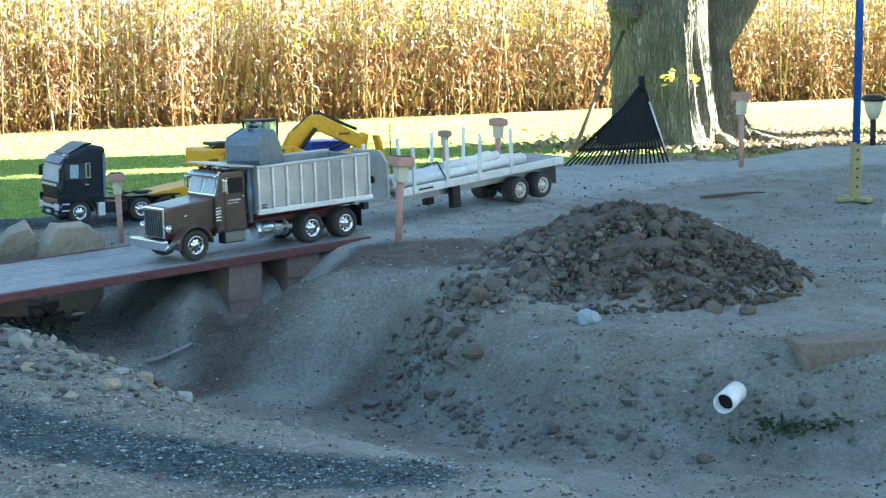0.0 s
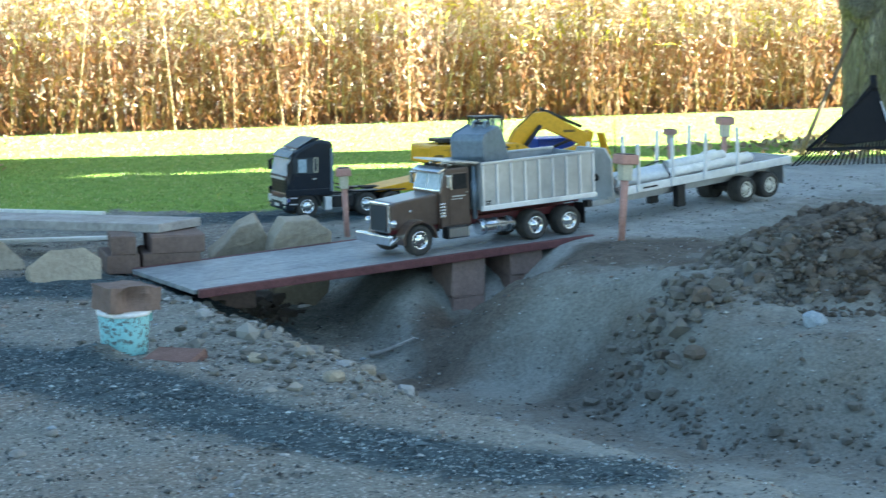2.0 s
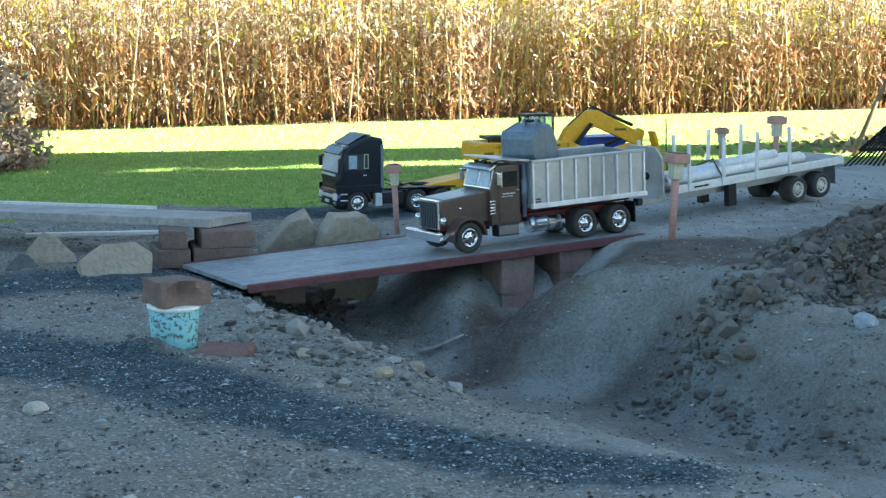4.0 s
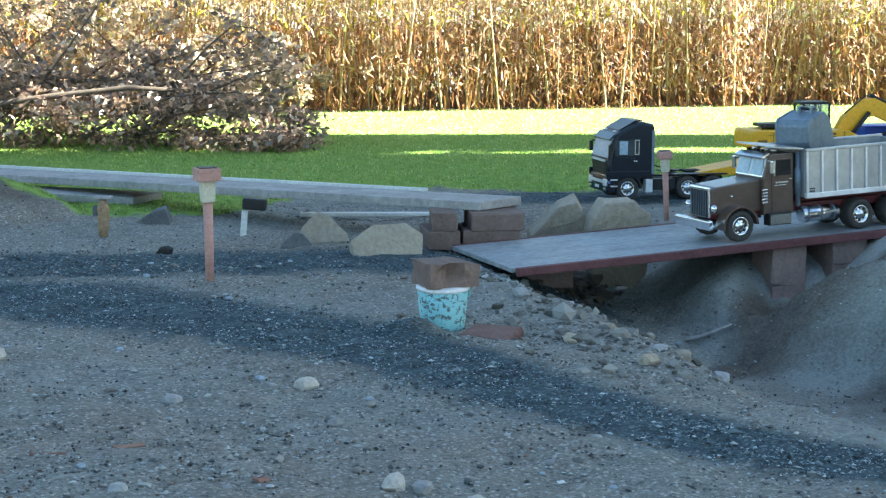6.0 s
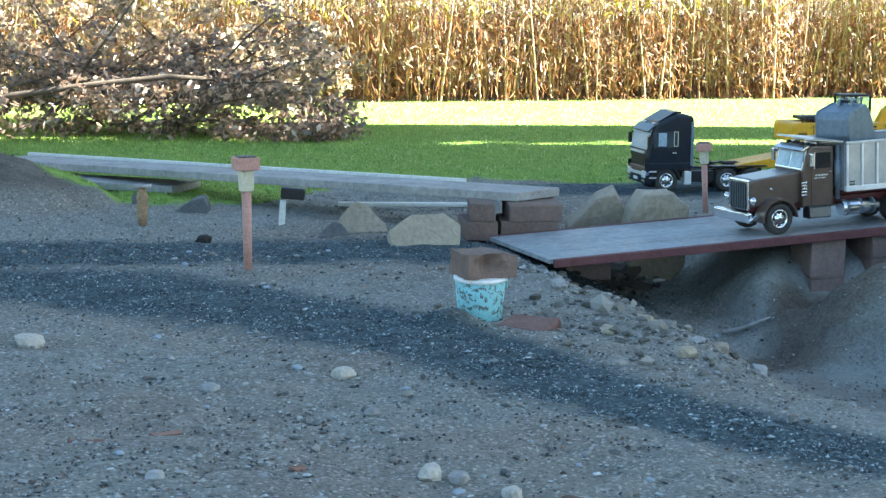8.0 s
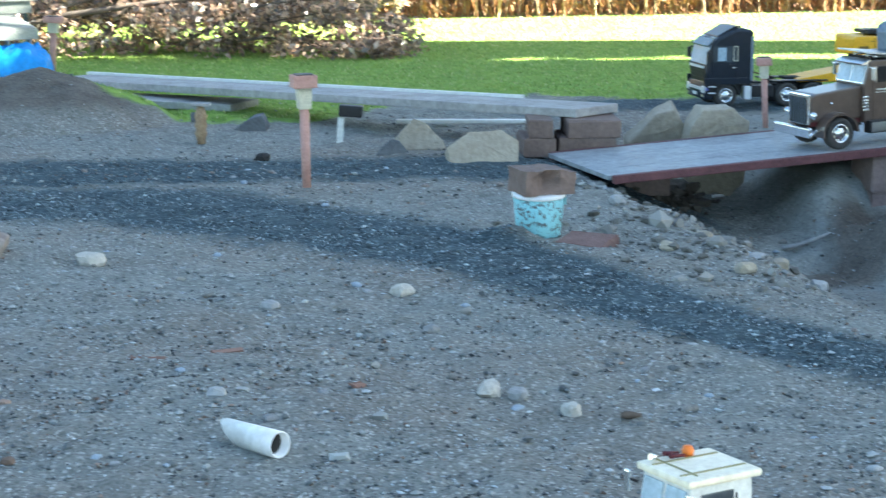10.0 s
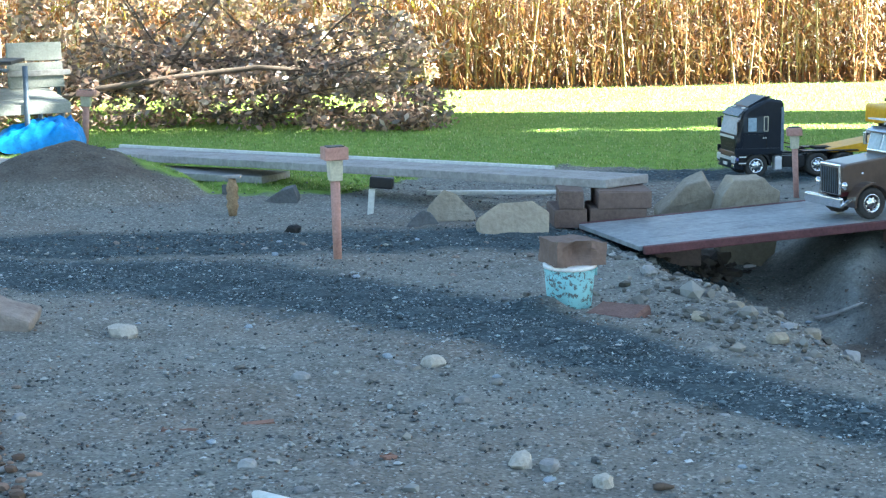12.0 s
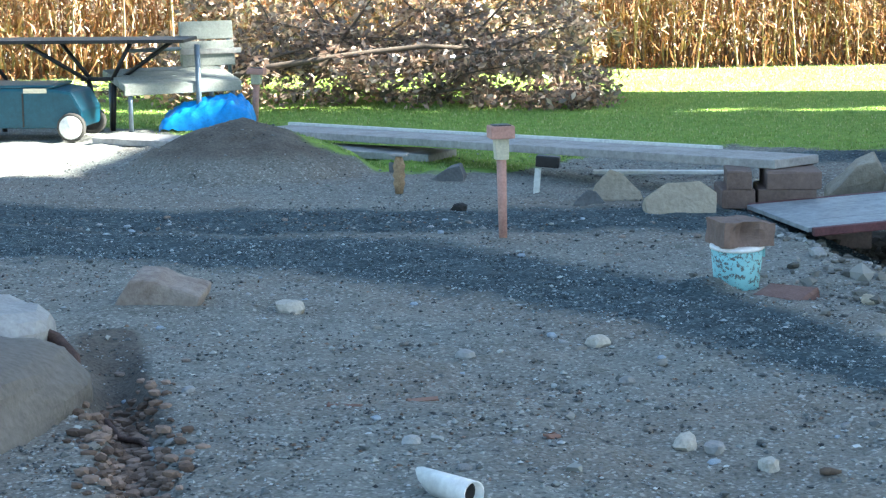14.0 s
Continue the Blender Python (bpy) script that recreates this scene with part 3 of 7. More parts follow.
def leaf_field(rng, s, d, z, length, width, tilt, bend, name, material, label):
    """Many dry leaves at once: ribbons of three segments that hang, stand or curl."""
    n = len(s)
    root = np.outer(s, CORN_U[:]) + np.outer(d, CORN_N[:]) + np.array(CORN_A[:])
    root[:, 2] = z
    a = rng.uniform(0, 2 * np.pi, n)
    way = np.stack([np.cos(a), np.sin(a), np.zeros(n)], 1)
    f = rng.uniform(0, 2 * np.pi, n)
    flat = np.stack([np.cos(f), np.sin(f), rng.uniform(-0.5, 0.5, n)], 1)
    verts = np.zeros((n, 8, 3))
    p, ang = root.copy(), tilt.copy()
    for i, w in enumerate((0.55, 1.0, 0.8, 0.12)):
        verts[:, 2 * i] = p + flat * (width * w)[:, None]
        verts[:, 2 * i + 1] = p - flat * (width * w)[:, None]
        p = p + (way * np.cos(ang)[:, None] + np.array([0, 0, 1.0]) * np.sin(ang)[:, None]) * (length / 3)[:, None]
        ang = ang - bend
        flat = flat + rng.normal(0, 0.35, (n, 3))
        flat /= np.linalg.norm(flat, axis=1)[:, None]
    base = (np.arange(n) * 8)[:, None, None]
    faces = base + np.array([[[0, 1, 3, 2], [2, 3, 5, 4], [4, 5, 7, 6]]])
    me = bpy.data.meshes.new(name)
    me.vertices.add(n * 8)
    me.vertices.foreach_set("co", verts.astype(np.float32).ravel())
    me.loops.add(n * 12)
    me.loops.foreach_set("vertex_index", faces.astype(np.int32).ravel())
    me.polygons.add(n * 3)
    me.polygons.foreach_set("loop_start", np.arange(0, n * 12, 4, dtype=np.int32))
    me.update(calc_edges=True)
    me.materials.append(material)
    return tagged(new(name, me), label, "corn", kind="stuff")


def build_corn():
    rnd = random.Random(4)
    rng = np.random.default_rng(4)
    sv, sf, ev, ef = [], [], [], []
    foot_s, foot_d = [], []
    for row in range(8):
        s = -6.6
        while s < 9.5:
            s += rnd.uniform(0.03, 0.085)
            deep = row * 0.22 + rnd.uniform(-0.1, 0.1)
            base = CORN_A + CORN_U * s + CORN_N * deep
            high = rnd.uniform(1.1, 1.7)
            lean = Vector((rnd.gauss(0, 0.07), rnd.gauss(0, 0.07), 1))
            foot_s.append(s)
            foot_d.append(deep)
            k = len(sv)
            thick = rnd.uniform(0.6, 1.2)
            for z, r in ((-0.02, 0.007), (high * 0.5, 0.005), (high, 0.002)):
                for i in range(5):
                    a = i * 1.2566
                    sv.append(base + lean * z + Vector((math.cos(a), math.sin(a), 0)) * r * thick)
            for j in (0, 5):
                for i in range(5):
                    sf.append((k + j + i, k + j + (i + 1) % 5, k + j + 5 + (i + 1) % 5, k + j + 5 + i))
            if row < 3 and rnd.random() < 0.55:
                z = rnd.uniform(0.28, 0.7)
                tip = Vector((rnd.gauss(0, 0.5), rnd.gauss(0, 0.5), rnd.choice((-1, -1, 1)))).normalized()
                c = base + lean * z + Vector((rnd.gauss(0, 0.012), rnd.gauss(0, 0.012), 0))
                u = tip.orthogonal().normalized()
                v = tip.cross(u)
                k, long = len(ev), rnd.uniform(0.035, 0.06)
                for h, r in ((-0.5, 0.2), (-0.2, 1.0), (0.2, 0.9), (0.5, 0.1)):
                    for i in range(6):
                        a = i * 1.0472
                        ev.append(c + tip * h * long + (u * math.cos(a) + v * math.sin(a)) * 0.0085 * r)
                for j in (0, 6, 12):
                    for i in range(6):
                        ef.append((k + j + i, k + j + (i + 1) % 6, k + j + 6 + (i + 1) % 6, k + j + 6 + i))
    foot_s, foot_d = np.array(foot_s), np.array(foot_d)

    def spread(n, low, high, sharp=1.0):
        i = rng.integers(0, len(foot_s), n)
        keep = rng.random(n) < np.exp(-np.clip(foot_d[i], 0, 9) * 1.1)
        i = i[keep]
        z = low + (high - low) * rng.random(len(i)) ** sharp
        return foot_s[i] + np.where(rng.random(len(i)) < 0.5, rng.uniform(-0.2, 0.2, len(i)), rng.normal(0, 0.04, len(i))), foot_d[i] + rng.normal(0, 0.03, len(i)), z

    tagged(soup("corn_stalks", sv, sf, M_STALK), "bare brown lower stalks of a ripe maize field", "corn", kind="stuff")
    tagged(soup("corn_ears", ev, ef, M_HUSK), "pale papery husks of ripe maize ears", "corn", kind="stuff")
    s, d, z = spread(210000, 0.09, 0.88, 0.95)
    n = len(s)
    leaf_field(rng, s, d, z, rng.uniform(0.02, 0.065, n), rng.uniform(0.0028, 0.0075, n), rng.normal(0.3, 1.0, n), rng.normal(0.45, 0.5, n), "corn_leaves", M_CORN, "short bleached golden leaves of ripe maize")
    s, d, z = spread(30000, 0.2, 0.9, 0.9)
    n = len(s)
    leaf_field(rng, s, d, z, rng.uniform(0.08, 0.16, n), rng.uniform(0.003, 0.0065, n), rng.normal(1.0, 0.5, n), rng.uniform(0.3, 1.1, n), "long_corn_leaves", M_CORN, "long curling golden leaves of ripe maize")
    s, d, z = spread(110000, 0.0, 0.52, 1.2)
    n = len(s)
    leaf_field(rng, s, d, z, rng.uniform(0.04, 0.12, n), rng.uniform(0.003, 0.007, n), rng.normal(-1.0, 0.5, n), rng.normal(0.1, 0.3, n), "withered_shade_leaves", M_CORN_LOW, "withered brown lower maize leaves, with low shade put into their colour")
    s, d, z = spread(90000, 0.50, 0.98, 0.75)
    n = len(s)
    leaf_field(rng, s, d, z, rng.uniform(0.022, 0.065, n), rng.uniform(0.0028, 0.0075, n), rng.normal(0.5, 0.9, n), rng.normal(0.4, 0.5, n), "bleached_glare_leaves", M_CORN_PALE, "bleached leaves high on the maize, paled further to paint sun glare")
    s, d, z = spread(22000, 0.42, 0.98, 0.8)
    n = len(s)
    leaf_field(rng, s, d, z, rng.uniform(0.05, 0.14, n), rng.uniform(0.004, 0.009, n), rng.normal(1.0, 0.5, n), rng.normal(0.3, 0.3, n), "yellow_corn_leaves", M_CORN_GREEN, "yellow-green leaves high on the maize")


build_corn()


def build_grass():
    rng = np.random.default_rng(9)
    n = 220000
    y = 6.1 + 6.1 * rng.random(n) ** 1.2
    x = (-0.30 * y - 1.0) + rng.random(n) * (0.82 * y + 1.8)
    edge = np.interp(x, [p[0] for p in LAWN_EDGE], [p[1] for p in LAWN_EDGE])
    keep = (y > edge + rng.uniform(-0.1, 0.12, n)) & (np.hypot((x - 4.6) / 1.1, y - 9.35) > rng.uniform(0.55, 1.0, n))
    x, y = x[keep], y[keep]
    n = len(x)
    z = ground_z(x, y)
    a, b = rng.uniform(0, 6.28, n), rng.uniform(0, 6.28, n)
    h, w = rng.uniform(0.005, 0.013, n), rng.uniform(0.0015, 0.0032, n)
    verts = np.zeros((n, 3, 3))
    verts[:, 0] = np.stack([x - np.cos(a) * w, y - np.sin(a) * w, z], 1)
    verts[:, 1] = np.stack([x + np.cos(a) * w, y + np.sin(a) * w, z], 1)
    verts[:, 2] = np.stack([x + np.cos(b) * h * 0.5, y + np.sin(b) * h * 0.5, z + h], 1)
    me = bpy.data.meshes.new("lawn_grass")
    me.vertices.add(n * 3)
    me.vertices.foreach_set("co", verts.astype(np.float32).ravel())
    me.loops.add(n * 3)
    me.loops.foreach_set("vertex_index", np.arange(n * 3, dtype=np.int32))
    me.polygons.add(n)
    me.polygons.foreach_set("loop_start", np.arange(0, n * 3, 3, dtype=np.int32))
    me.update(calc_edges=True)
    me.materials.append(M_GRASS)
    tagged(new("lawn_grass", me), "short green mown lawn grass", "grass", kind="stuff")


build_grass()


# ---- shade casters added out of view ----
def leaf_cloud(verts, faces, centre, size, count, leaf, rnd):
    """Many small leaves in an uneven clump."""
    for _ in range(count):
        d = Vector((rnd.gauss(0, 0.45), rnd.gauss(0, 0.45), rnd.gauss(0, 0.45)))
        p = Vector((centre[0] + d.x * size[0], centre[1] + d.y * size[1], centre[2] + d.z * size[2]))
        a = Vector((rnd.gauss(0, 1), rnd.gauss(0, 1), rnd.gauss(0, 0.7))).normalized()
        b = a.cross(Vector((rnd.gauss(0, 1), rnd.gauss(0, 1), rnd.gauss(0, 1)))).normalized()
        s = leaf * rnd.uniform(0.6, 1.3)
        k = len(verts)
        verts += [p - a * s, p + b * s * 0.45 + a * s * 0.1, p + a * s, p - b * s * 0.45 + a * s * 0.1]
        faces += [(k, k + 1, k + 2), (k, k + 2, k + 3)]


def house():
    # made-up building, sized only by where its shadow must end
    h = thing("house", pose(0, 0, 0), "unseen plain house added beside the yard to cast shade", "house")
    boxed("wall", (12.5, 4.85, 4.4), (7.0, 4.4, 8.8), M_WALL, h)
    bm = bmesh.new()
    put_prism(bm, [(8.8, 8.8), (16.2, 8.8), (12.5, 11.6)], 2.6, 7.1)
    part("roof", bm, M_BLACK, h)
    boxed("wing_wall", (12.5, 8.2, 3.6), (7.0, 2.15, 7.2), M_WALL, h)
    bm = bmesh.new()
    put_prism(bm, [(8.8, 7.2), (16.2, 7.2), (12.5, 9.5)], 7.11, 9.4)
    part("wing_roof", bm, M_BLACK, h)


house()


def shade_tree():
    """A made-up tall tree beside the house, out of view, whose crown shades the lawn."""
    rnd = random.Random(8)
    t = thing("tree", pose(0, 0, 0), "unseen leafy tree added beside the house to shade the lawn", "tree")
    tubed("trunk", (7.5, 9.8, -0.1), (7.7, 9.5, 4.6), 0.22, M_TWIG, t, r1=0.14, n=14)
    for p in ((7.3, 8.9, 6.0), (7.9, 9.5, 6.4), (7.9, 8.8, 7.2), (7.2, 9.6, 5.4)):
        tubed("limb", (7.7, 9.5, 4.5), p, 0.09, M_TWIG, t, r1=0.03, n=10)
    verts, faces = [], []
    # leaf clumps set where the lawn, bench and cart need added shade
    for _ in range(76):
        y = rnd.uniform(8.4, 9.85)
        leaf_cloud(verts, faces, (rnd.uniform(7.1, 8.4), y, rnd.uniform(4.4, 7.7 if y < 9.2 else 6.3)), (0.34, 0.2, 0.28), 40 if y < 9.0 else 20, 0.095, rnd)
    for _ in range(5):
        leaf_cloud(verts, faces, (rnd.uniform(7.1, 8.4), rnd.uniform(9.8, 10.7), rnd.uniform(5.9, 7.8)), (0.45, 0.26, 0.35), 40, 0.1, rnd)
    for _ in range(20):
        leaf_cloud(verts, faces, (rnd.uniform(7.2, 8.3), rnd.uniform(8.0, 8.5), rnd.uniform(6.7, 7.7)), (0.4, 0.2, 0.3), 42, 0.1, rnd)
    crown = soup("crown", verts, faces, M_GREENLEAF)
    crown.parent = t


shade_tree()


# ---- bridge and the masonry that bears it ----
DECK_A, DECK_B = Vector((0.19, 4.80, 0.018)), Vector((1.330, 5.2185, 0.081))


def bridge():
    b = thing("bridge", pose(0, 0, 0), "flat grey plank bridge with dull red edge beams over the hollow", "bridge")
    d = (DECK_B - DECK_A).normalized()
    turn = Matrix.Rotation(math.atan2(d.y, d.x), 4, "Z") @ Matrix.Rotation(-math.asin(d.z), 4, "Y")
    side = turn.to_3x3() @ Vector((0, 1, 0))
    mid, long = (DECK_A + DECK_B) / 2, (DECK_B - DECK_A).length
    for k in range(4):
        boxed("plank", mid + side * (0.065 + k * 0.11) + Vector((0, 0, -0.006)), (long + 0.02, 0.1085, 0.012), M_DECK, b, turn=turn, bevel=0.0015)
    for k in (0.0, 0.46):
        boxed("edge_beam", mid + side * k + Vector((0, 0, -0.010)), (long, 0.02, 0.022), M_REDEDGE, b, "dull red painted edge beam", turn=turn, bevel=0.003)


bridge()


def brick(x, y, z, rz, size=(0.095, 0.2, 0.06), label="rough brown brick under the bridge", rx=0, material=None, group="loose bricks"):
    bm = bmesh.new()
    put_box(bm, (0, 0, size[2] / 2), size, bevel=0.004)
    rnd = random.Random(int((x + y * 7 + z * 31) * 1000))
    for v in bm.verts:
        v.co += Vector((rnd.uniform(-1, 1), rnd.uniform(-1, 1), rnd.uniform(-1, 1))) * 0.0025
    ob = made("brick", bm, material or M_BRICK)
    ob.matrix_basis = pose(x, y, z, rx, 0, rz)
    return tagged(ob, label, "brick", group)


# piers near the far end
for x, y, z, rz, size in ((0.925, 5.15, -0.16, 20, (0.105, 0.12, 0.095)), (0.925, 5.15, -0.065, 20, (0.105, 0.12, 0.105)),
                          (1.095, 5.235, -0.08, 20, (0.11, 0.16, 0.06)), (1.095, 5.235, -0.02, 20, (0.11, 0.16, 0.07))):
    brick(x, y, z, rz, size, material=M_PIER)
brick(0.285, 5.20, -0.09, 14, (0.13, 0.10, 0.075), "red-brown brick bedded in rubble under the bridge", material=M_PIER)
# stack that bears the long grey board
for x, y, z, rz, size in ((-0.01, 5.36, 0.0, 8, (0.09, 0.19, 0.052)), (0.13, 5.38, 0.0, 4, (0.16, 0.19, 0.052)), (0.0, 5.36, 0.052, 3, (0.07, 0.19, 0.05)), (0.145, 5.38, 0.052, 6, (0.15, 0.19, 0.05))):
    brick(x, y, z, rz, size, "dusty brown brick in a low stack under a grey board", material=M_DUSTBRICK, group="bricks of the stack")


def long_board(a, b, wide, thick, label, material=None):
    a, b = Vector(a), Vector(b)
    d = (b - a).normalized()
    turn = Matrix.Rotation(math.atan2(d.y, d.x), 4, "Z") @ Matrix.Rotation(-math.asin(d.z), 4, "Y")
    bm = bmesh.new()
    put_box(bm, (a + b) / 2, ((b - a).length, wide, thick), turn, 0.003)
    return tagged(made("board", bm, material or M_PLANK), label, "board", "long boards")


long_board((0.165, 5.40, 0.117), (-1.75, 6.95, 0.044), 0.2, 0.025, "weathered grey board lying on bricks as a ramp")
long_board((-1.0, 6.36, 0.018), (-2.36, 6.86, 0.018), 0.2, 0.025, "weathered grey board lying along the lawn edge")
# two white strips painted in for sunlight on the dirt and board edge
long_board((-0.46, 6.02, 0.008), (-0.03, 6.04, 0.008), 0.03, 0.012, "pale strip standing in for a sunlit streak on the dirt", M_WHITE)
long_board((-0.05, 5.704, 0.122), (-1.70, 7.04, 0.060), 0.018, 0.012, "pale strip standing in for the grey board's sunlit far edge", M_WHITE)


# ---- posts: small garden lights on stakes ----
def post(x, y, high, lean=0.0, wide=1.0, label="garden light post with salmon stake, cream lens and salmon cap"):
    p = thing("garden_light", pose(x, y, gz(x, y) - 0.005, 0, lean, random.Random(int(x * 90)).uniform(-20, 20)), label, "garden light", "lights along the lanes")
    k = wide
    bm = bmesh.new()
    put_tube(bm, (0, 0, -0.03), (0, 0, high * 0.72), 0.0095 * k, 0.0115 * k, 12)
    part("stake", bm, M_PINK, p)
    boxed("lens", (0, 0, high * 0.80), (0.030 * k, 0.030 * k, high * 0.19), M_CREAM, p, "cream plastic lens", bevel=0.003, taper=1.12)
    boxed("cap", (0, 0, high * 0.945), (0.056 * k, 0.056 * k, high * 0.11), M_PINK, p, bevel=0.003)
    boxed("cell", (0, 0, high + 0.001), (0.04 * k, 0.04 * k, 0.003), M_BLACK, p, "small dark solar cell")


for x, y, high, lean, wide in ((0.71, 5.95, 0.225, -3, 0.85), (1.39, 5.13, 0.248, 3, 1.0), (3.22, 6.74, 0.30, -0.5, 1.0), (-0.58, 4.65, 0.288, -1, 1.08), (-2.02, 7.75, 0.23, 3, 1.3), (2.13, 6.48, 0.235, 1, 0.95), (2.31, 7.75, 0.21, 0, 0.9)):
    post(x, y, high, lean, wide)


def globe_light():
    x, y = 4.29, 7.62
    p = thing("garden_light", pose(x, y, gz(x, y)), "garden light with a black stake, black cap and cream globe", "garden light", "lights along the lanes")
    tubed("stake", (0, 0, -0.03), (0, 0, 0.12), 0.014, M_BLACK, p)
    bm = bmesh.new()
    put_lathe(bm, [(0.02, 0.12), (0.034, 0.15), (0.045, 0.2)], (0, 0, 0), "z", 16)
    part("lens", bm, M_CREAM, p, "cream plastic globe")
    bm = bmesh.new()
    put_lathe(bm, [(0.05, 0.2), (0.062, 0.21), (0.04, 0.228)], (0, 0, 0), "z", 16)
    part("cap", bm, M_BLACK, p)


globe_light()


# ---- wheels ----
def wheel(parent, x, y, r, wide, out, rim_material=None, name="wheel"):
    """A tyre with a dished rim; out is +1 or -1, the side it faces."""
    bm = bmesh.new()
    h = wide / 2
    put_lathe(bm, [(r * 0.60, -h * 0.7), (r * 0.64, -h), (r * 0.9, -h), (r * 0.985, -h * 0.75), (r, -h * 0.4), (r, h * 0.4), (r * 0.985, h * 0.75), (r * 0.9, h), (r * 0.64, h), (r * 0.60, h * 0.7)], (x, y, r), "y", 36)
    for v in bm.verts:
        d = Vector((v.co.x - x, 0, v.co.z - r))
        if d.length > r * 0.97 and int(round(math.atan2(d.z, d.x) / (2 * math.pi) * 36)) % 2:
            v.co -= d * 0.035
    tyre = part(name, bm, M_RUBBER, parent)
    bm = bmesh.new()
    put_lathe(bm, [(r * 0.625, out * h * 0.55), (r * 0.60, out * h * 0.95), (r * 0.52, out * h * 0.98), (r * 0.48, out * h * 0.68), (r * 0.30, out * h * 0.78), (r * 0.22, out * h * 1.02), (r * 0.10, out * h * 1.1)], (x, y, r), "y", 24)
    part("rim", bm, rim_material or M_CHROME, tyre, "shiny metal rim")
    # dark dots stand in for the shade in the rim's hand holes
    bm = bmesh.new()
    for i in range(8):
        a = i * math.pi / 4
        c = (x + math.cos(a) * r * 0.39, y + out * h * 0.7, r + math.sin(a) * r * 0.39)
        put_tube(bm, c, (c[0], c[1] + out * 0.003, c[2]), r * 0.06, n=8)
    part("hand_hole_dots", bm, M_DARK, tyre)
    return tyre


def bars(parent, x0, z0, y, widths, high, material, rows=1, out=1, name="lettering"):
    """Writing too small to read, as plain bars."""
    bm = bmesh.new()
    for r in range(rows):
        x = x0
        for w in widths:
            put_box(bm, (x - w / 2, y, z0 - r * high * 1.8), (w, 0.0012, high))
            x -= w + 0.002
    return part(name, bm, material, parent)


# ---- brown tipper truck on the bridge ----
def arch(bm, x, z, r0, r1, y0, y1, a0, a1, n=12):
    """A mudguard bent round a wheel."""
    pts = []
    for i in range(n + 1):
        a = radians(a0 + (a1 - a0) * i / n)
        pts.append((math.cos(a), math.sin(a)))
    outline = [(x + c * r1, z + s * r1) for c, s in pts] + [(x + c * r0, z + s * r0) for c, s in reversed(pts)]
    put_prism(bm, outline, y0, y1)


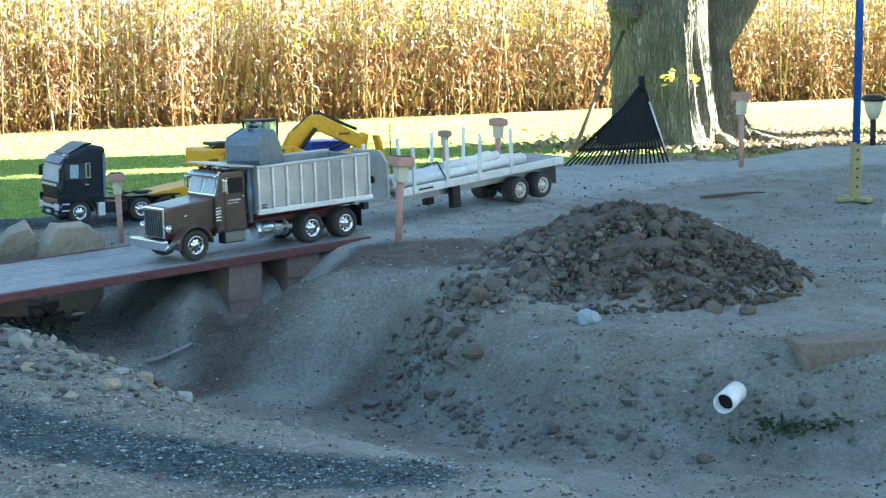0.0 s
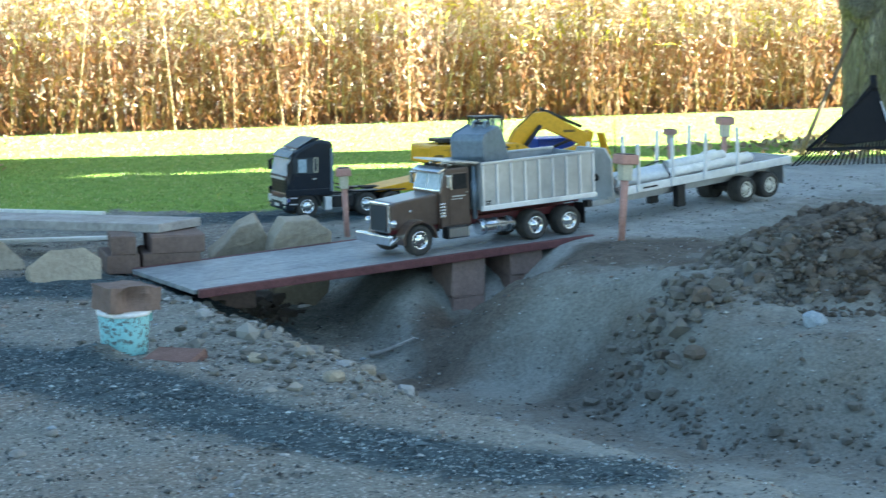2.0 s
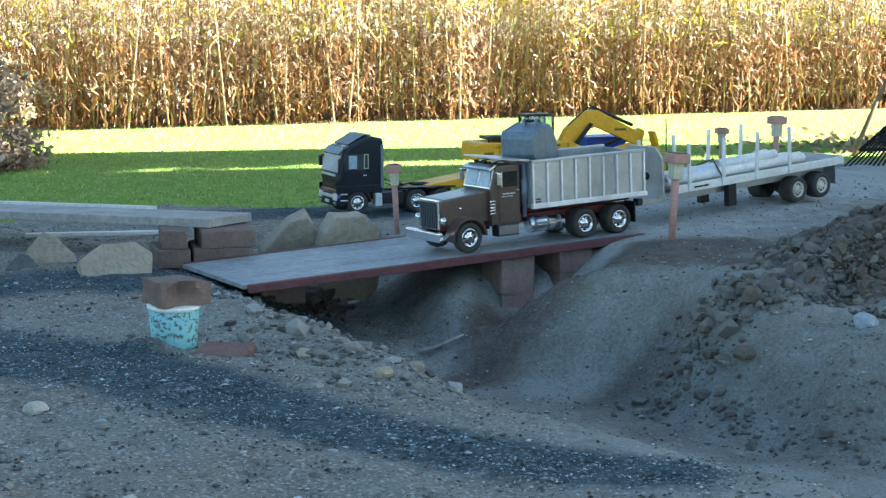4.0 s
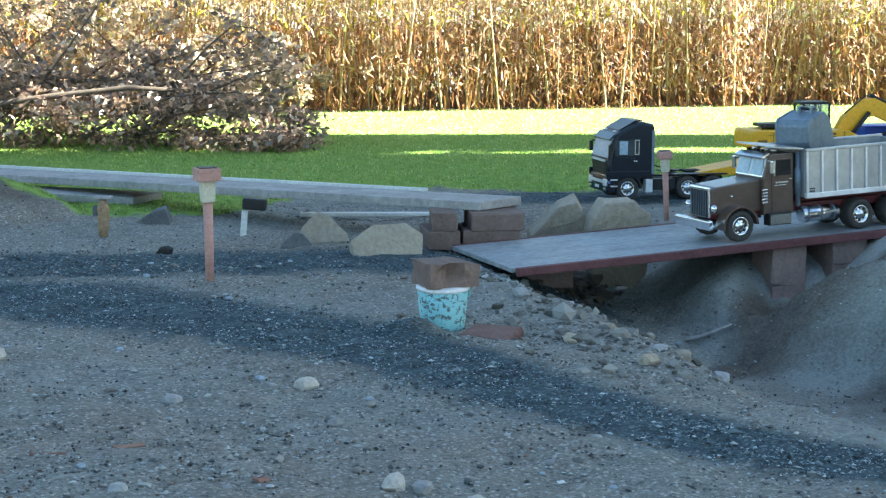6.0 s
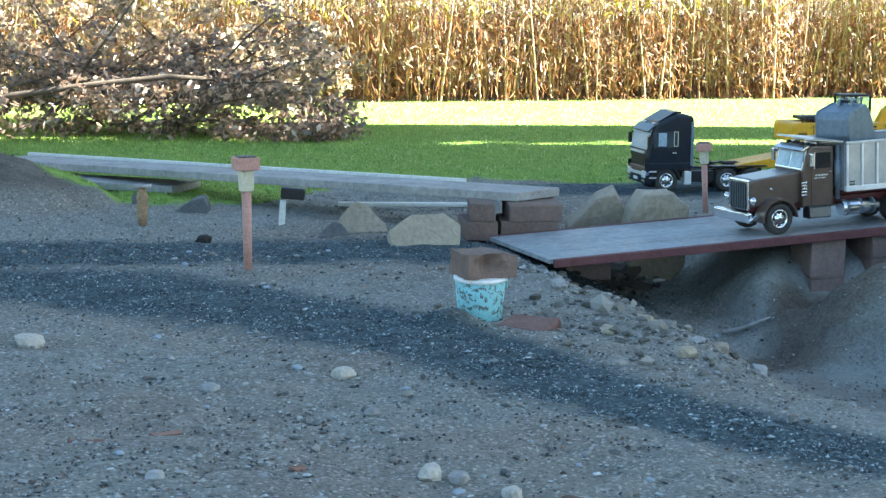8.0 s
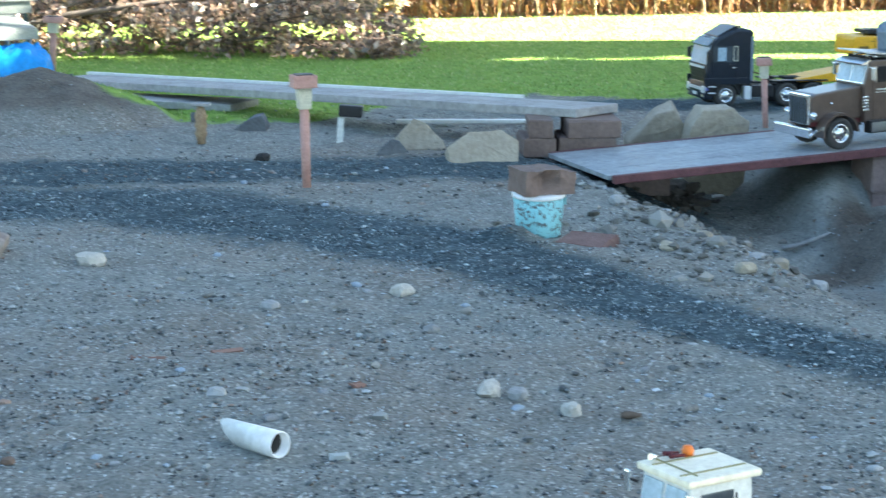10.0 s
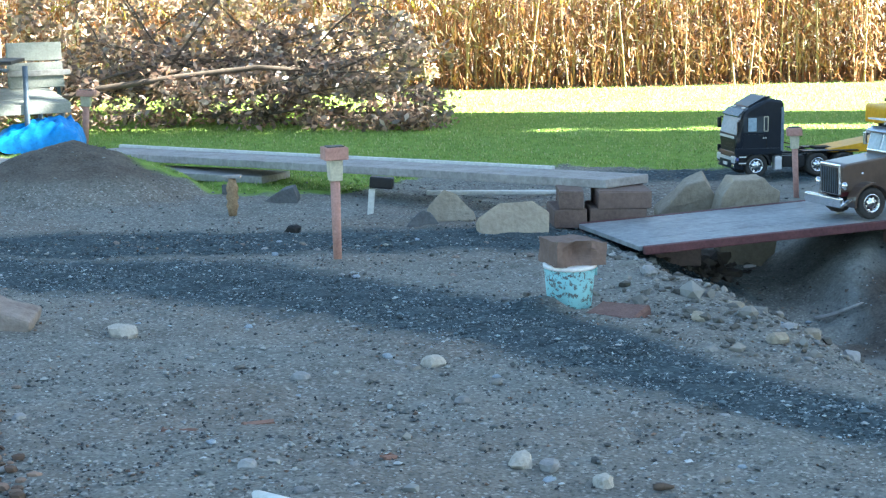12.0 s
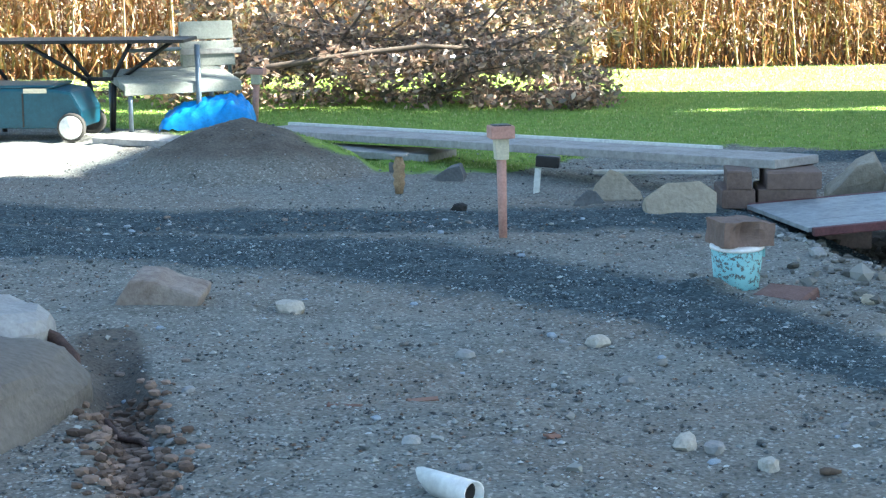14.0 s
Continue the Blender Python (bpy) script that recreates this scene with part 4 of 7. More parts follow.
def dump_truck(m):
    t = thing("dump_truck", m, "brown model dump truck with ribbed silver bed and chrome trim", "dump truck")
    r = 0.043
    for y in (0.042, -0.042):
        boxed("chassis_rail", (-0.26, y, 0.073), (0.66, 0.012, 0.022), M_REDFRAME, t, "maroon chassis rail", bevel=0.002)
    boxed("axle", (0, 0, r), (0.012, 0.15, 0.012), M_DARK, t)
    for x in (-0.389, -0.509):
        boxed("axle", (x, 0, r), (0.016, 0.15, 0.016), M_DARK, t)
    for s in (1, -1):
        wheel(t, 0, s * 0.076, r, 0.028, s)
        for x in (-0.389, -0.509):
            wheel(t, x, s * 0.070, r, 0.052, s)
    # hood and nose
    bm = bmesh.new()
    put_prism(bm, [(0.068, 0.075), (0.068, 0.143), (0.055, 0.150), (-0.088, 0.163), (-0.088, 0.075)], -0.056, 0.056, 0.005)
    part("hood", bm, M_BROWN, t)
    bm = bmesh.new()
    put_box(bm, (0.071, 0, 0.108), (0.008, 0.098, 0.084), bevel=0.004)
    grille = part("grille", bm, M_CHROME, t, "chrome radiator shell")
    boxed("mesh", (0.0745, 0, 0.105), (0.003, 0.082, 0.07), M_DARK, grille)
    for i in range(9):
        boxed("slat", (0.0765, -0.036 + i * 0.009, 0.105), (0.002, 0.0014, 0.068), M_STEEL, grille)
    bm = bmesh.new()
    put_prism(bm, [(0.098, 0.038), (0.1, 0.064), (0.088, 0.066), (0.086, 0.038)], -0.09, 0.09, 0.003)
    bumper = part("bumper", bm, M_CHROME, t, "wide chrome bumper")
    for s in (1, -1):
        bm = bmesh.new()
        put_prism(bm, [(0.086, 0.045), (0.098, 0.045), (0.075, 0.06), (0.062, 0.06)], min(s * 0.088, s * 0.096), max(s * 0.088, s * 0.096))
        part("bumper_end", bm, M_CHROME, bumper)
    for s in (1, -1):
        bm = bmesh.new()
        arch(bm, 0.0, r, 0.050, 0.056, min(s * 0.052, s * 0.094), max(s * 0.052, s * 0.094), -8, 178)
        part("front_fender", bm, M_BROWN, t)
        bm = bmesh.new()
        put_lathe(bm, [(0.010, 0.0), (0.012, 0.006), (0.006, 0.012)], (0.064, s * 0.066, 0.094), "x", 14)
        part("headlight", bm, M_CHROME, t, "round chrome headlight")
        bm = bmesh.new()
        put_lathe(bm, [(0.003, -0.005), (0.004, 0.0), (0.003, 0.005)], (0.01, s * 0.0585, 0.122), "y", 10)
        part("hood_latch", bm, M_CHROME, t)
        # air cleaner, steps, tanks and exhaust
        bm = bmesh.new()
        for k in range(5):
            put_box(bm, (-0.089, s * 0.0715, 0.098 + k * 0.0085), (0.018, 0.004, 0.005), bevel=0.001)
        part("cowl_louvers", bm, M_CHROME, t, "chrome louvers on the cowl")
        boxed("step_box", (-0.128, s * 0.074, 0.052), (0.072, 0.03, 0.034), M_BLACK, t, bevel=0.003)
        boxed("step_plate", (-0.128, s * 0.0905, 0.052), (0.066, 0.003, 0.026), M_CHROME, t, "chrome tread plate")
        bm = bmesh.new()
        put_tube(bm, (-0.20, s * 0.078, 0.056), (-0.315, s * 0.078, 0.056), 0.021, n=20)
        tank = part("fuel_tank", bm, M_CHROME, t, "chrome fuel tank")
        for x in (-0.215, -0.258, -0.30):
            bm = bmesh.new()
            put_tube(bm, (x - 0.003, s * 0.078, 0.056), (x + 0.003, s * 0.078, 0.056), 0.0225, n=20)
            part("strap", bm, M_STEEL, tank)
        boxed("tank_step", (-0.258, s * 0.101, 0.062), (0.105, 0.006, 0.006), M_CHROME, tank)
        bm = bmesh.new()
        put_tube(bm, (-0.196, s * 0.072, 0.08), (-0.196, s * 0.072, 0.228), 0.0062, n=12)
        stack = part("exhaust_stack", bm, M_STEEL, t, "dull steel exhaust stack")
        tubed("muffler", (-0.196, s * 0.072, 0.115), (-0.196, s * 0.072, 0.185), 0.0095, M_STEEL, stack)
        boxed("mudflap", (-0.565, s * 0.07, 0.058), (0.003, 0.05, 0.06), M_BLACK, t, "black mud flap")
        boxed("tail_lamp", (-0.592, s * 0.075, 0.082), (0.02, 0.022, 0.02), M_BLACK, t, bevel=0.002)
    # cab
    bm = bmesh.new()
    put_prism(bm, [(-0.086, 0.062), (-0.086, 0.165), (-0.104, 0.222), (-0.112, 0.229), (-0.178, 0.229), (-0.184, 0.222), (-0.184, 0.062)], -0.07, 0.07, 0.004)
    cab = part("cab", bm, M_BROWN, t)
    for s in (1, -1):
        boxed("windshield_frame", (-0.0935, s * 0.033, 0.194), (0.003, 0.064, 0.056), M_CHROME, cab, turn=Matrix.Rotation(radians(-17.5), 4, "Y"))
        boxed("windshield", (-0.0915, s * 0.033, 0.1935), (0.003, 0.056, 0.048), M_PANE, cab, "pale windshield pane", turn=Matrix.Rotation(radians(-17.5), 4, "Y"))
        door = boxed("door", (-0.145, s * 0.0705, 0.14), (0.066, 0.003, 0.148), M_BROWN, cab, bevel=0.001)
        boxed("window", (-0.147, s * 0.0725, 0.19), (0.05, 0.002, 0.042), M_DARK, door, "dark side window")
        boxed("vent_window", (-0.120, s * 0.0735, 0.19), (0.004, 0.002, 0.044), M_CHROME, door)
        boxed("handle", (-0.170, s * 0.0735, 0.158), (0.010, 0.004, 0.003), M_CHROME, door)
        bars(door, -0.124, 0.150, s * 0.0726, (0.006, 0.008, 0.005, 0.009, 0.004), 0.0036, M_WHITE, 1)
        bars(door, -0.120, 0.1425, s * 0.0726, (0.012, 0.010, 0.011), 0.0018, M_WHITE, 1)
        mirror = boxed("mirror", (-0.098, s * 0.095, 0.195), (0.006, 0.014, 0.034), M_CHROME, t, "chrome side mirror", bevel=0.002)
        tubed("mirror_arm", (-0.1, s * 0.07, 0.212), (-0.098, s * 0.095, 0.212), 0.0016, M_CHROME, mirror, n=8)
        tubed("mirror_arm", (-0.1, s * 0.07, 0.18), (-0.098, s * 0.095, 0.18), 0.0016, M_CHROME, mirror, n=8)
    bm = bmesh.new()
    put_prism(bm, [(-0.084, 0.216), (-0.106, 0.228), (-0.106, 0.232), (-0.082, 0.221)], -0.068, 0.068)
    part("sun_visor", bm, M_CHROME, cab, "chrome sun visor")
    for y in (-0.045, -0.022, 0.0, 0.022, 0.045):
        boxed("roof_lamp", (-0.116, y, 0.234), (0.012, 0.010, 0.009), M_BLACK, cab, bevel=0.002)
    for y in (0.03, -0.03):
        tubed("air_horn", (-0.11, y + 0.012, 0.240), (-0.16, y + 0.012, 0.240), 0.004, M_CHROME, cab, n=10, r1=0.002)
    # tipping bed
    bm = bmesh.new()
    x0, x1, y1, z0, z1, k = -0.205, -0.60, 0.097, 0.104, 0.232, 0.004
    put_box(bm, ((x0 + x1) / 2, 0, z0 + k / 2), (x0 - x1, 2 * y1, k))
    bed = part("bed", bm, M_ALU, t, "silver ribbed tipping bed")
    for s in (1, -1):
        boxed("bed_side", ((x0 + x1) / 2, s * (y1 - k / 2), (z0 + z1) / 2 + k / 2), (x0 - x1, k, z1 - z0 - k), M_ALU, bed)
        boxed("top_rail", ((x0 + x1) / 2, s * y1, z1 + 0.002), (x0 - x1 + 0.004, 0.011, 0.009), M_ALU, bed, bevel=0.002)
        boxed("bottom_rail", ((x0 + x1) / 2 - 0.002, s * y1, z0 + 0.005), (x0 - x1 + 0.008, 0.013, 0.014), M_ALULIGHT, bed, bevel=0.002)
        for i in range(9):
            boxed("rib", (x0 - 0.003 - i * (x0 - x1 - 0.006) / 8, s * (y1 + 0.0025), (z0 + z1) / 2 + 0.004), (0.006, 0.006, z1 - z0 - 0.012), M_ALULIGHT, bed, bevel=0.0012)
        bars(bed, -0.218, 0.128, s * (y1 + 0.0008), (0.008, 0.006), 0.004, M_DARK, 2, name="small_plate")
    boxed("headboard", (x0, 0, (z0 + z1) / 2 + 0.002), (k, 2 * y1 - 0.008, z1 - z0), M_ALU, bed)
    boxed("tailgate", (x1, 0, (z0 + z1) / 2 + 0.002), (k, 2 * y1 - 0.004, z1 - z0 - 0.006), M_ALU, bed, bevel=0.001)
    for y in (-0.05, 0.0, 0.05):
        boxed("tailgate_rib", (x1 - 0.004, y, (z0 + z1) / 2), (0.006, 0.006, z1 - z0 - 0.02), M_ALULIGHT, bed)
    bm = bmesh.new()
    put_prism(bm, [(-0.20, 0.236), (-0.205, 0.240), (-0.105, 0.252), (-0.104, 0.248)], -0.09, 0.09)
    part("cab_guard", bm, M_ALU, bed, "silver plate over the cab")
    boxed("subframe", (-0.40, 0, 0.094), (0.38, 0.07, 0.016), M_REDFRAME, t, "maroon tipping frame")
    boxed("hitch", (-0.605, 0, 0.066), (0.03, 0.03, 0.02), M_BLACK, t)
    tubed("antenna", (-0.09, 0.062, 0.165), (-0.092, 0.064, 0.24), 0.0008, M_BLACK, t, n=6)
    return t


TRUCK = pose(0.769, 5.14, 0.0545, 0, 2.5, 204)
dump_truck(TRUCK)


def steel_bucket(m):
    b = thing("excavator_bucket", m, "blue-grey steel excavator bucket lying in the truck bed", "bucket")
    outline = [(-0.052, 0.02), (-0.060, 0.085), (-0.064, 0.135), (-0.056, 0.172), (-0.042, 0.190), (0.040, 0.198), (0.053, 0.185), (0.064, 0.145), (0.064, 0.09), (0.050, 0.03), (0.030, 0.0), (-0.03, 0.0)]
    bm = bmesh.new()
    outline = [(x, z * 1.1) for x, z in outline]
    put_prism(bm, outline, -0.052, 0.052, 0.004)
    shell = part("shell", bm, M_STEEL, b)
    bm = bmesh.new()
    put_prism(bm, [(x * 1.02, z + 0.002) for x, z in outline], -0.054, -0.046, 0.001)
    part("edge_band", bm, M_STEEL, shell)
    for y in (-0.02, 0.02):
        bm = bmesh.new()
        put_prism(bm, [(-0.048, 0.203), (-0.044, 0.224), (-0.026, 0.227), (-0.016, 0.211)], y - 0.004, y + 0.004)
        part("lug", bm, M_STEEL, b)
    tubed("pin", (-0.034, -0.026, 0.219), (-0.034, 0.026, 0.219), 0.004, M_BLACK, b, n=10)


steel_bucket(TRUCK @ pose(-0.32, -0.028, 0.118, 0, 19, 24))


# ---- flatbed trailer with white pipes ----
def flatbed(m):
    t = thing("flatbed_trailer", m, "grey flatbed model trailer with upright stakes", "trailer")
    r, dz = 0.042, 0.122
    boxed("deck", (-0.38, 0, dz - 0.006), (0.755, 0.165, 0.008), M_PLANK, t, "worn wooden deck", bevel=0.001)
    for s in (1, -1):
        boxed("side_rail", (-0.38, s * 0.088, dz - 0.012), (0.76, 0.012, 0.024), M_ALULIGHT, t, "pale grey side rail", bevel=0.002)
        boxed("main_beam", (-0.40, s * 0.035, dz - 0.032), (0.70, 0.010, 0.044), M_ALU, t, bevel=0.002)
        for x in (-0.07, -0.215, -0.36, -0.505):
            a = random.Random(int((x * 1000) + s * 7)).uniform(-5, 5)
            boxed("stake", (x + (0.0 if s > 0 else 0.02), s * 0.097, dz + 0.052), (0.011, 0.007, 0.145), M_ALULIGHT, t, turn=pose(0, 0, 0, 0, a, 0), bevel=0.001)
        boxed("landing_leg", (-0.275, s * 0.060, 0.064), (0.034, 0.022, 0.078), M_BLACK, t, "black landing leg", bevel=0.002)
        for x in (-0.545, -0.655):
            wheel(t, x, s * 0.068, r, 0.052, s, M_CREAMRIM)
        boxed("mudflap", (-0.722, s * 0.065, 0.072), (0.005, 0.052, 0.07), M_ALU, t)
        bars(t, -0.09, dz - 0.012, s * 0.0946, (0.02, 0.014, 0.022), 0.005, M_DARK, 1)
    for x in (-0.545, -0.655):
        boxed("axle", (x, 0, r), (0.014, 0.16, 0.014), M_DARK, t)
    boxed("suspension", (-0.60, 0, 0.078), (0.17, 0.06, 0.026), M_DARK, t)
    bm = bmesh.new()
    put_prism(bm, [(-0.088, 0.10), (-0.088, 0.20), (-0.06, 0.245), (0.06, 0.245), (0.088, 0.21), (0.088, 0.10)], -0.004, 0.004, 0.001)
    bulk = part("bulkhead", bm, M_ALU, t, "grey steel bulkhead plate")
    bulk.matrix_basis = pose(0.03, 0, 0, 0, 0, 90)
    # dark disc painted in for the shaded hole through the plate
    bm = bmesh.new()
    put_lathe(bm, [(0.012, -0.0075), (0.012, 0.0075)], (0.02, 0, 0.155), "y", 16)
    part("hole_disc", bm, M_DARK, bulk)
    boxed("tongue", (0.055, 0, 0.082), (0.14, 0.10, 0.018), M_ALU, t, bevel=0.003)
    boxed("gooseneck", (-0.02, 0, 0.098), (0.10, 0.13, 0.02), M_ALU, t, bevel=0.003)
    boxed("rear_sill", (-0.76, 0, dz - 0.014), (0.008, 0.17, 0.03), M_ALU, t)


TRAILER = pose(1.447, 5.565, 0.065, 0, 4.3, 208.5)
flatbed(TRAILER)


def pipe(m, long, r, label, material=None, broken=0.0):
    bm = bmesh.new()
    rings = []
    n = 18
    for x, k in ((0, r), (long, r), (long, r * 0.86), (0, r * 0.86)):
        rings.append([bm.verts.new((x, math.cos(2 * math.pi * i / n) * k, math.sin(2 * math.pi * i / n) * k)) for i in range(n)])
    for a, b in zip(rings, rings[1:] + rings[:1]):
        for i in range(n):
            f = bm.faces.new((a[i], a[(i + 1) % n], b[(i + 1) % n], b[i]))
            f.smooth = True
    for v in bm.verts:
        if v.co.x > long * 0.5:
            v.co.x -= broken * (0.5 - 0.5 * v.co.z / r) + broken * 0.12 * noise.noise(v.co * 90)
    bmesh.ops.recalc_face_normals(bm, faces=bm.faces)
    ob = made("pipe", bm, material or M_PVC)
    ob.matrix_basis = m
    return tagged(ob, label, "pipe", "white pipes")


for x, y, z, long, a in ((-0.61, 0.052, 0.134, 0.60, 0), (-0.63, 0.022, 0.134, 0.59, 0.5), (-0.60, -0.008, 0.134, 0.58, -0.5), (-0.58, -0.038, 0.134, 0.55, 0), (-0.50, 0.037, 0.1575, 0.26, 1.0)):
    pipe(TRAILER @ pose(x, y, z, 0, 0, a), long, 0.0148, "white plastic pipe lying on the flatbed trailer")
def strap(m):
    bm = bmesh.new()
    put_path(bm, [Vector((-0.215, 0.098, 0.115)), Vector((-0.22, 0.068, 0.145)), Vector((-0.23, 0.036, 0.174)), Vector((-0.24, -0.045, 0.15)), Vector((-0.25, -0.098, 0.115))], [0.0025] * 5, 6)
    ob = made("strap", bm, M_BLACK)
    ob.matrix_basis = m
    tagged(ob, "thin black strap tied over the white pipes", "strap")
    bm = bmesh.new()
    put_path(bm, [Vector((-0.165, -0.101, 0.10)), Vector((-0.163, -0.101, 0.2)), Vector((-0.168, -0.101, 0.30))], [0.0022] * 3, 6)
    ob = made("rod", bm, M_TWIG)
    ob.matrix_basis = m
    tagged(ob, "thin dark rod standing at the trailer's far side", "rod")


strap(TRAILER)
pipe(TRAILER @ pose(-0.50, 0.0, 0.1575, 0, 0, 8), 0.06, 0.0135, "short white pipe piece on top of the load")


# ---- navy tractor unit ----
def tractor_truck(m):
    t = thing("tractor_truck", m, "navy blue cab-over model tractor truck", "truck")
    r = 0.042
    for s in (1, -1):
        boxed("chassis_rail", (-0.16, s * 0.035, 0.066), (0.42, 0.01, 0.02), M_BLACK, t)
        wheel(t, 0, s * 0.076, r, 0.028, s)
        for x in (-0.222, -0.316):
            wheel(t, x, s * 0.068, r, 0.052, s)
        boxed("rear_fender", (-0.27, s * 0.068, 0.088), (0.2, 0.05, 0.004), M_BLACK, t, bevel=0.001)
        boxed("fuel_tank", (-0.078, s * 0.078, 0.05), (0.026, 0.03, 0.045), M_ALULIGHT, t, "silver side tank", bevel=0.003)
        boxed("side_skirt", (-0.135, s * 0.074, 0.055), (0.08, 0.03, 0.04), M_BLACK, t, bevel=0.004)
    bm = bmesh.new()
    put_prism(bm, [(0.066, 0.085), (0.074, 0.125), (0.070, 0.150), (0.052, 0.216), (0.038, 0.236), (0.0, 0.256), (-0.03, 0.270), (-0.055, 0.273), (-0.09, 0.266), (-0.097, 0.255), (-0.097, 0.085)], -0.092, 0.092, 0.011)
    cab = part("cab", bm, M_NAVY, t)
    boxed("windshield_surround", (0.0622, 0, 0.181), (0.003, 0.178, 0.082), M_BLACK, cab, turn=Matrix.Rotation(radians(-14), 4, "Y"), bevel=0.001)
    bm = bmesh.new()
    put_prism(bm, [(0.050, 0.214), (0.066, 0.208), (0.068, 0.213), (0.044, 0.236)], -0.084, 0.084, 0.002)
    part("sun_visor", bm, M_SMOKED, cab, "dark tinted sun visor")
    bm = bmesh.new()
    put_prism(bm, [(0.030, 0.2405), (-0.03, 0.2715), (-0.055, 0.2745), (-0.055, 0.279), (-0.03, 0.278), (0.028, 0.246)], -0.074, 0.074, 0.002)
    part("roof_spoiler", bm, M_NAVY, cab)
    bm = bmesh.new()
    put_prism(bm, [(0.0765, 0.03), (0.082, 0.06), (0.074, 0.09), (0.048, 0.09), (0.046, 0.03)], -0.093, 0.093, 0.004)
    bumper = part("bumper", bm, M_NAVY, t)
    boxed("windshield", (0.0640, 0, 0.183), (0.003, 0.170, 0.070), M_PANE, cab, "wide windshield with the sky's reflection painted in pale blue", turn=Matrix.Rotation(radians(-14), 4, "Y"), bevel=0.001)
    for z in (0.100, 0.112, 0.124):
        boxed("grille_slat", (0.0725, 0, z), (0.006, 0.12, 0.005), M_BLACK, cab)
    boxed("grille_panel", (0.0715, 0, 0.112), (0.005, 0.15, 0.046), M_BLACK, cab, bevel=0.002)
    boxed("grille_trim", (0.0765, 0, 0.139), (0.005, 0.14, 0.008), M_ALULIGHT, cab, "chrome grille trim")
    boxed("plate", (0.0815, 0, 0.046), (0.003, 0.04, 0.010), M_WHITE, bumper, "pale number plate")
    boxed("lower_trim", (0.0815, 0, 0.066), (0.004, 0.12, 0.010), M_ALULIGHT, bumper)
    for s in (1, -1):
        boxed("headlight", (0.076, s * 0.076, 0.064), (0.012, 0.034, 0.024), M_ALULIGHT, bumper, "clear headlight", bevel=0.003)
        boxed("fog_lamp", (0.077, s * 0.076, 0.042), (0.010, 0.024, 0.010), M_CHROME, bumper, bevel=0.002)
        boxed("side_window", (0.006, s * 0.0925, 0.184), (0.088, 0.002, 0.056), M_SMOKED, cab, "dark side window")
        boxed("door", (0.010, s * 0.0923, 0.122), (0.082, 0.0022, 0.056), M_NAVY, cab)
        bars(cab, -0.02, 0.138, s * 0.0930, (0.006, 0.006), 0.004, M_WHITE)
        bars(bumper, 0.074, 0.066, s * 0.0937, (0.010, 0.010), 0.010, M_BLUELABEL, name="sticker")
        boxed("mirror", (0.070, s * 0.104, 0.178), (0.012, 0.014, 0.036), M_BLACK, cab, bevel=0.003)
        bm = bmesh.new()
        arch(bm, 0.0, r, 0.045, 0.053, min(s * 0.070, s * 0.0935), max(s * 0.070, s * 0.0935), 0, 180)
        part("wheel_arch", bm, M_BLACK, cab)
        boxed("step_well", (0.052, s * 0.0925, 0.062), (0.028, 0.004, 0.040), M_DARK, cab, bevel=0.001)
        for z in (0.052, 0.074):
            boxed("step", (0.052, s * 0.0945, z), (0.026, 0.004, 0.004), M_ALULIGHT, cab)
        boxed("door_handle", (-0.018, s * 0.0938, 0.146), (0.014, 0.004, 0.005), M_BLACK, cab, bevel=0.001)
        boxed("door_seam", (-0.034, s * 0.0930, 0.16), (0.0015, 0.002, 0.12), M_DARK, cab)
        # pale strip laid on the glass as a painted reflection
        boxed("painted_reflection", (0.018, s * 0.0937, 0.184), (0.03, 0.001, 0.046), M_PANE, cab, "pale strip painted as sky mirrored in the side window")
        boxed("mirror_arm", (0.064, s * 0.098, 0.198), (0.006, 0.016, 0.005), M_BLACK, cab)
        boxed("side_fairing", (-0.090, s * 0.0935, 0.168), (0.010, 0.004, 0.15), M_STEEL, cab, "grey side fairing strip", bevel=0.001)
        for dx, dz, sx, sz in ((-0.024, 0, 0.0025, 0.05), (-0.038, 0, 0.0025, 0.05), (-0.031, 0.0245, 0.0165, 0.0025), (-0.031, -0.0245, 0.0165, 0.0025)):
            boxed("window_trim", (dx, s * 0.0939, 0.186 + dz), (sx, 0.002, sz), M_CREAM, cab)
        boxed("skirt_panel", (-0.005, s * 0.0915, 0.092), (0.17, 0.006, 0.022), M_NAVY, cab, bevel=0.002)
    for y in (-0.05, 0.05):
        boxed("roof_lamp", (0.036, y, 0.2385), (0.010, 0.02, 0.006), M_ALULIGHT, cab, bevel=0.002)
    boxed("fifth_wheel", (-0.27, 0, 0.092), (0.07, 0.06, 0.008), M_DARK, t, bevel=0.002)
    tubed("air_line", (-0.10, 0.02, 0.12), (-0.2, 0.0, 0.095), 0.002, M_REDFRAME, t, n=6)


HAULER = pose(0.617, 6.60, 0.0, 0, 0, 194)
tractor_truck(HAULER)


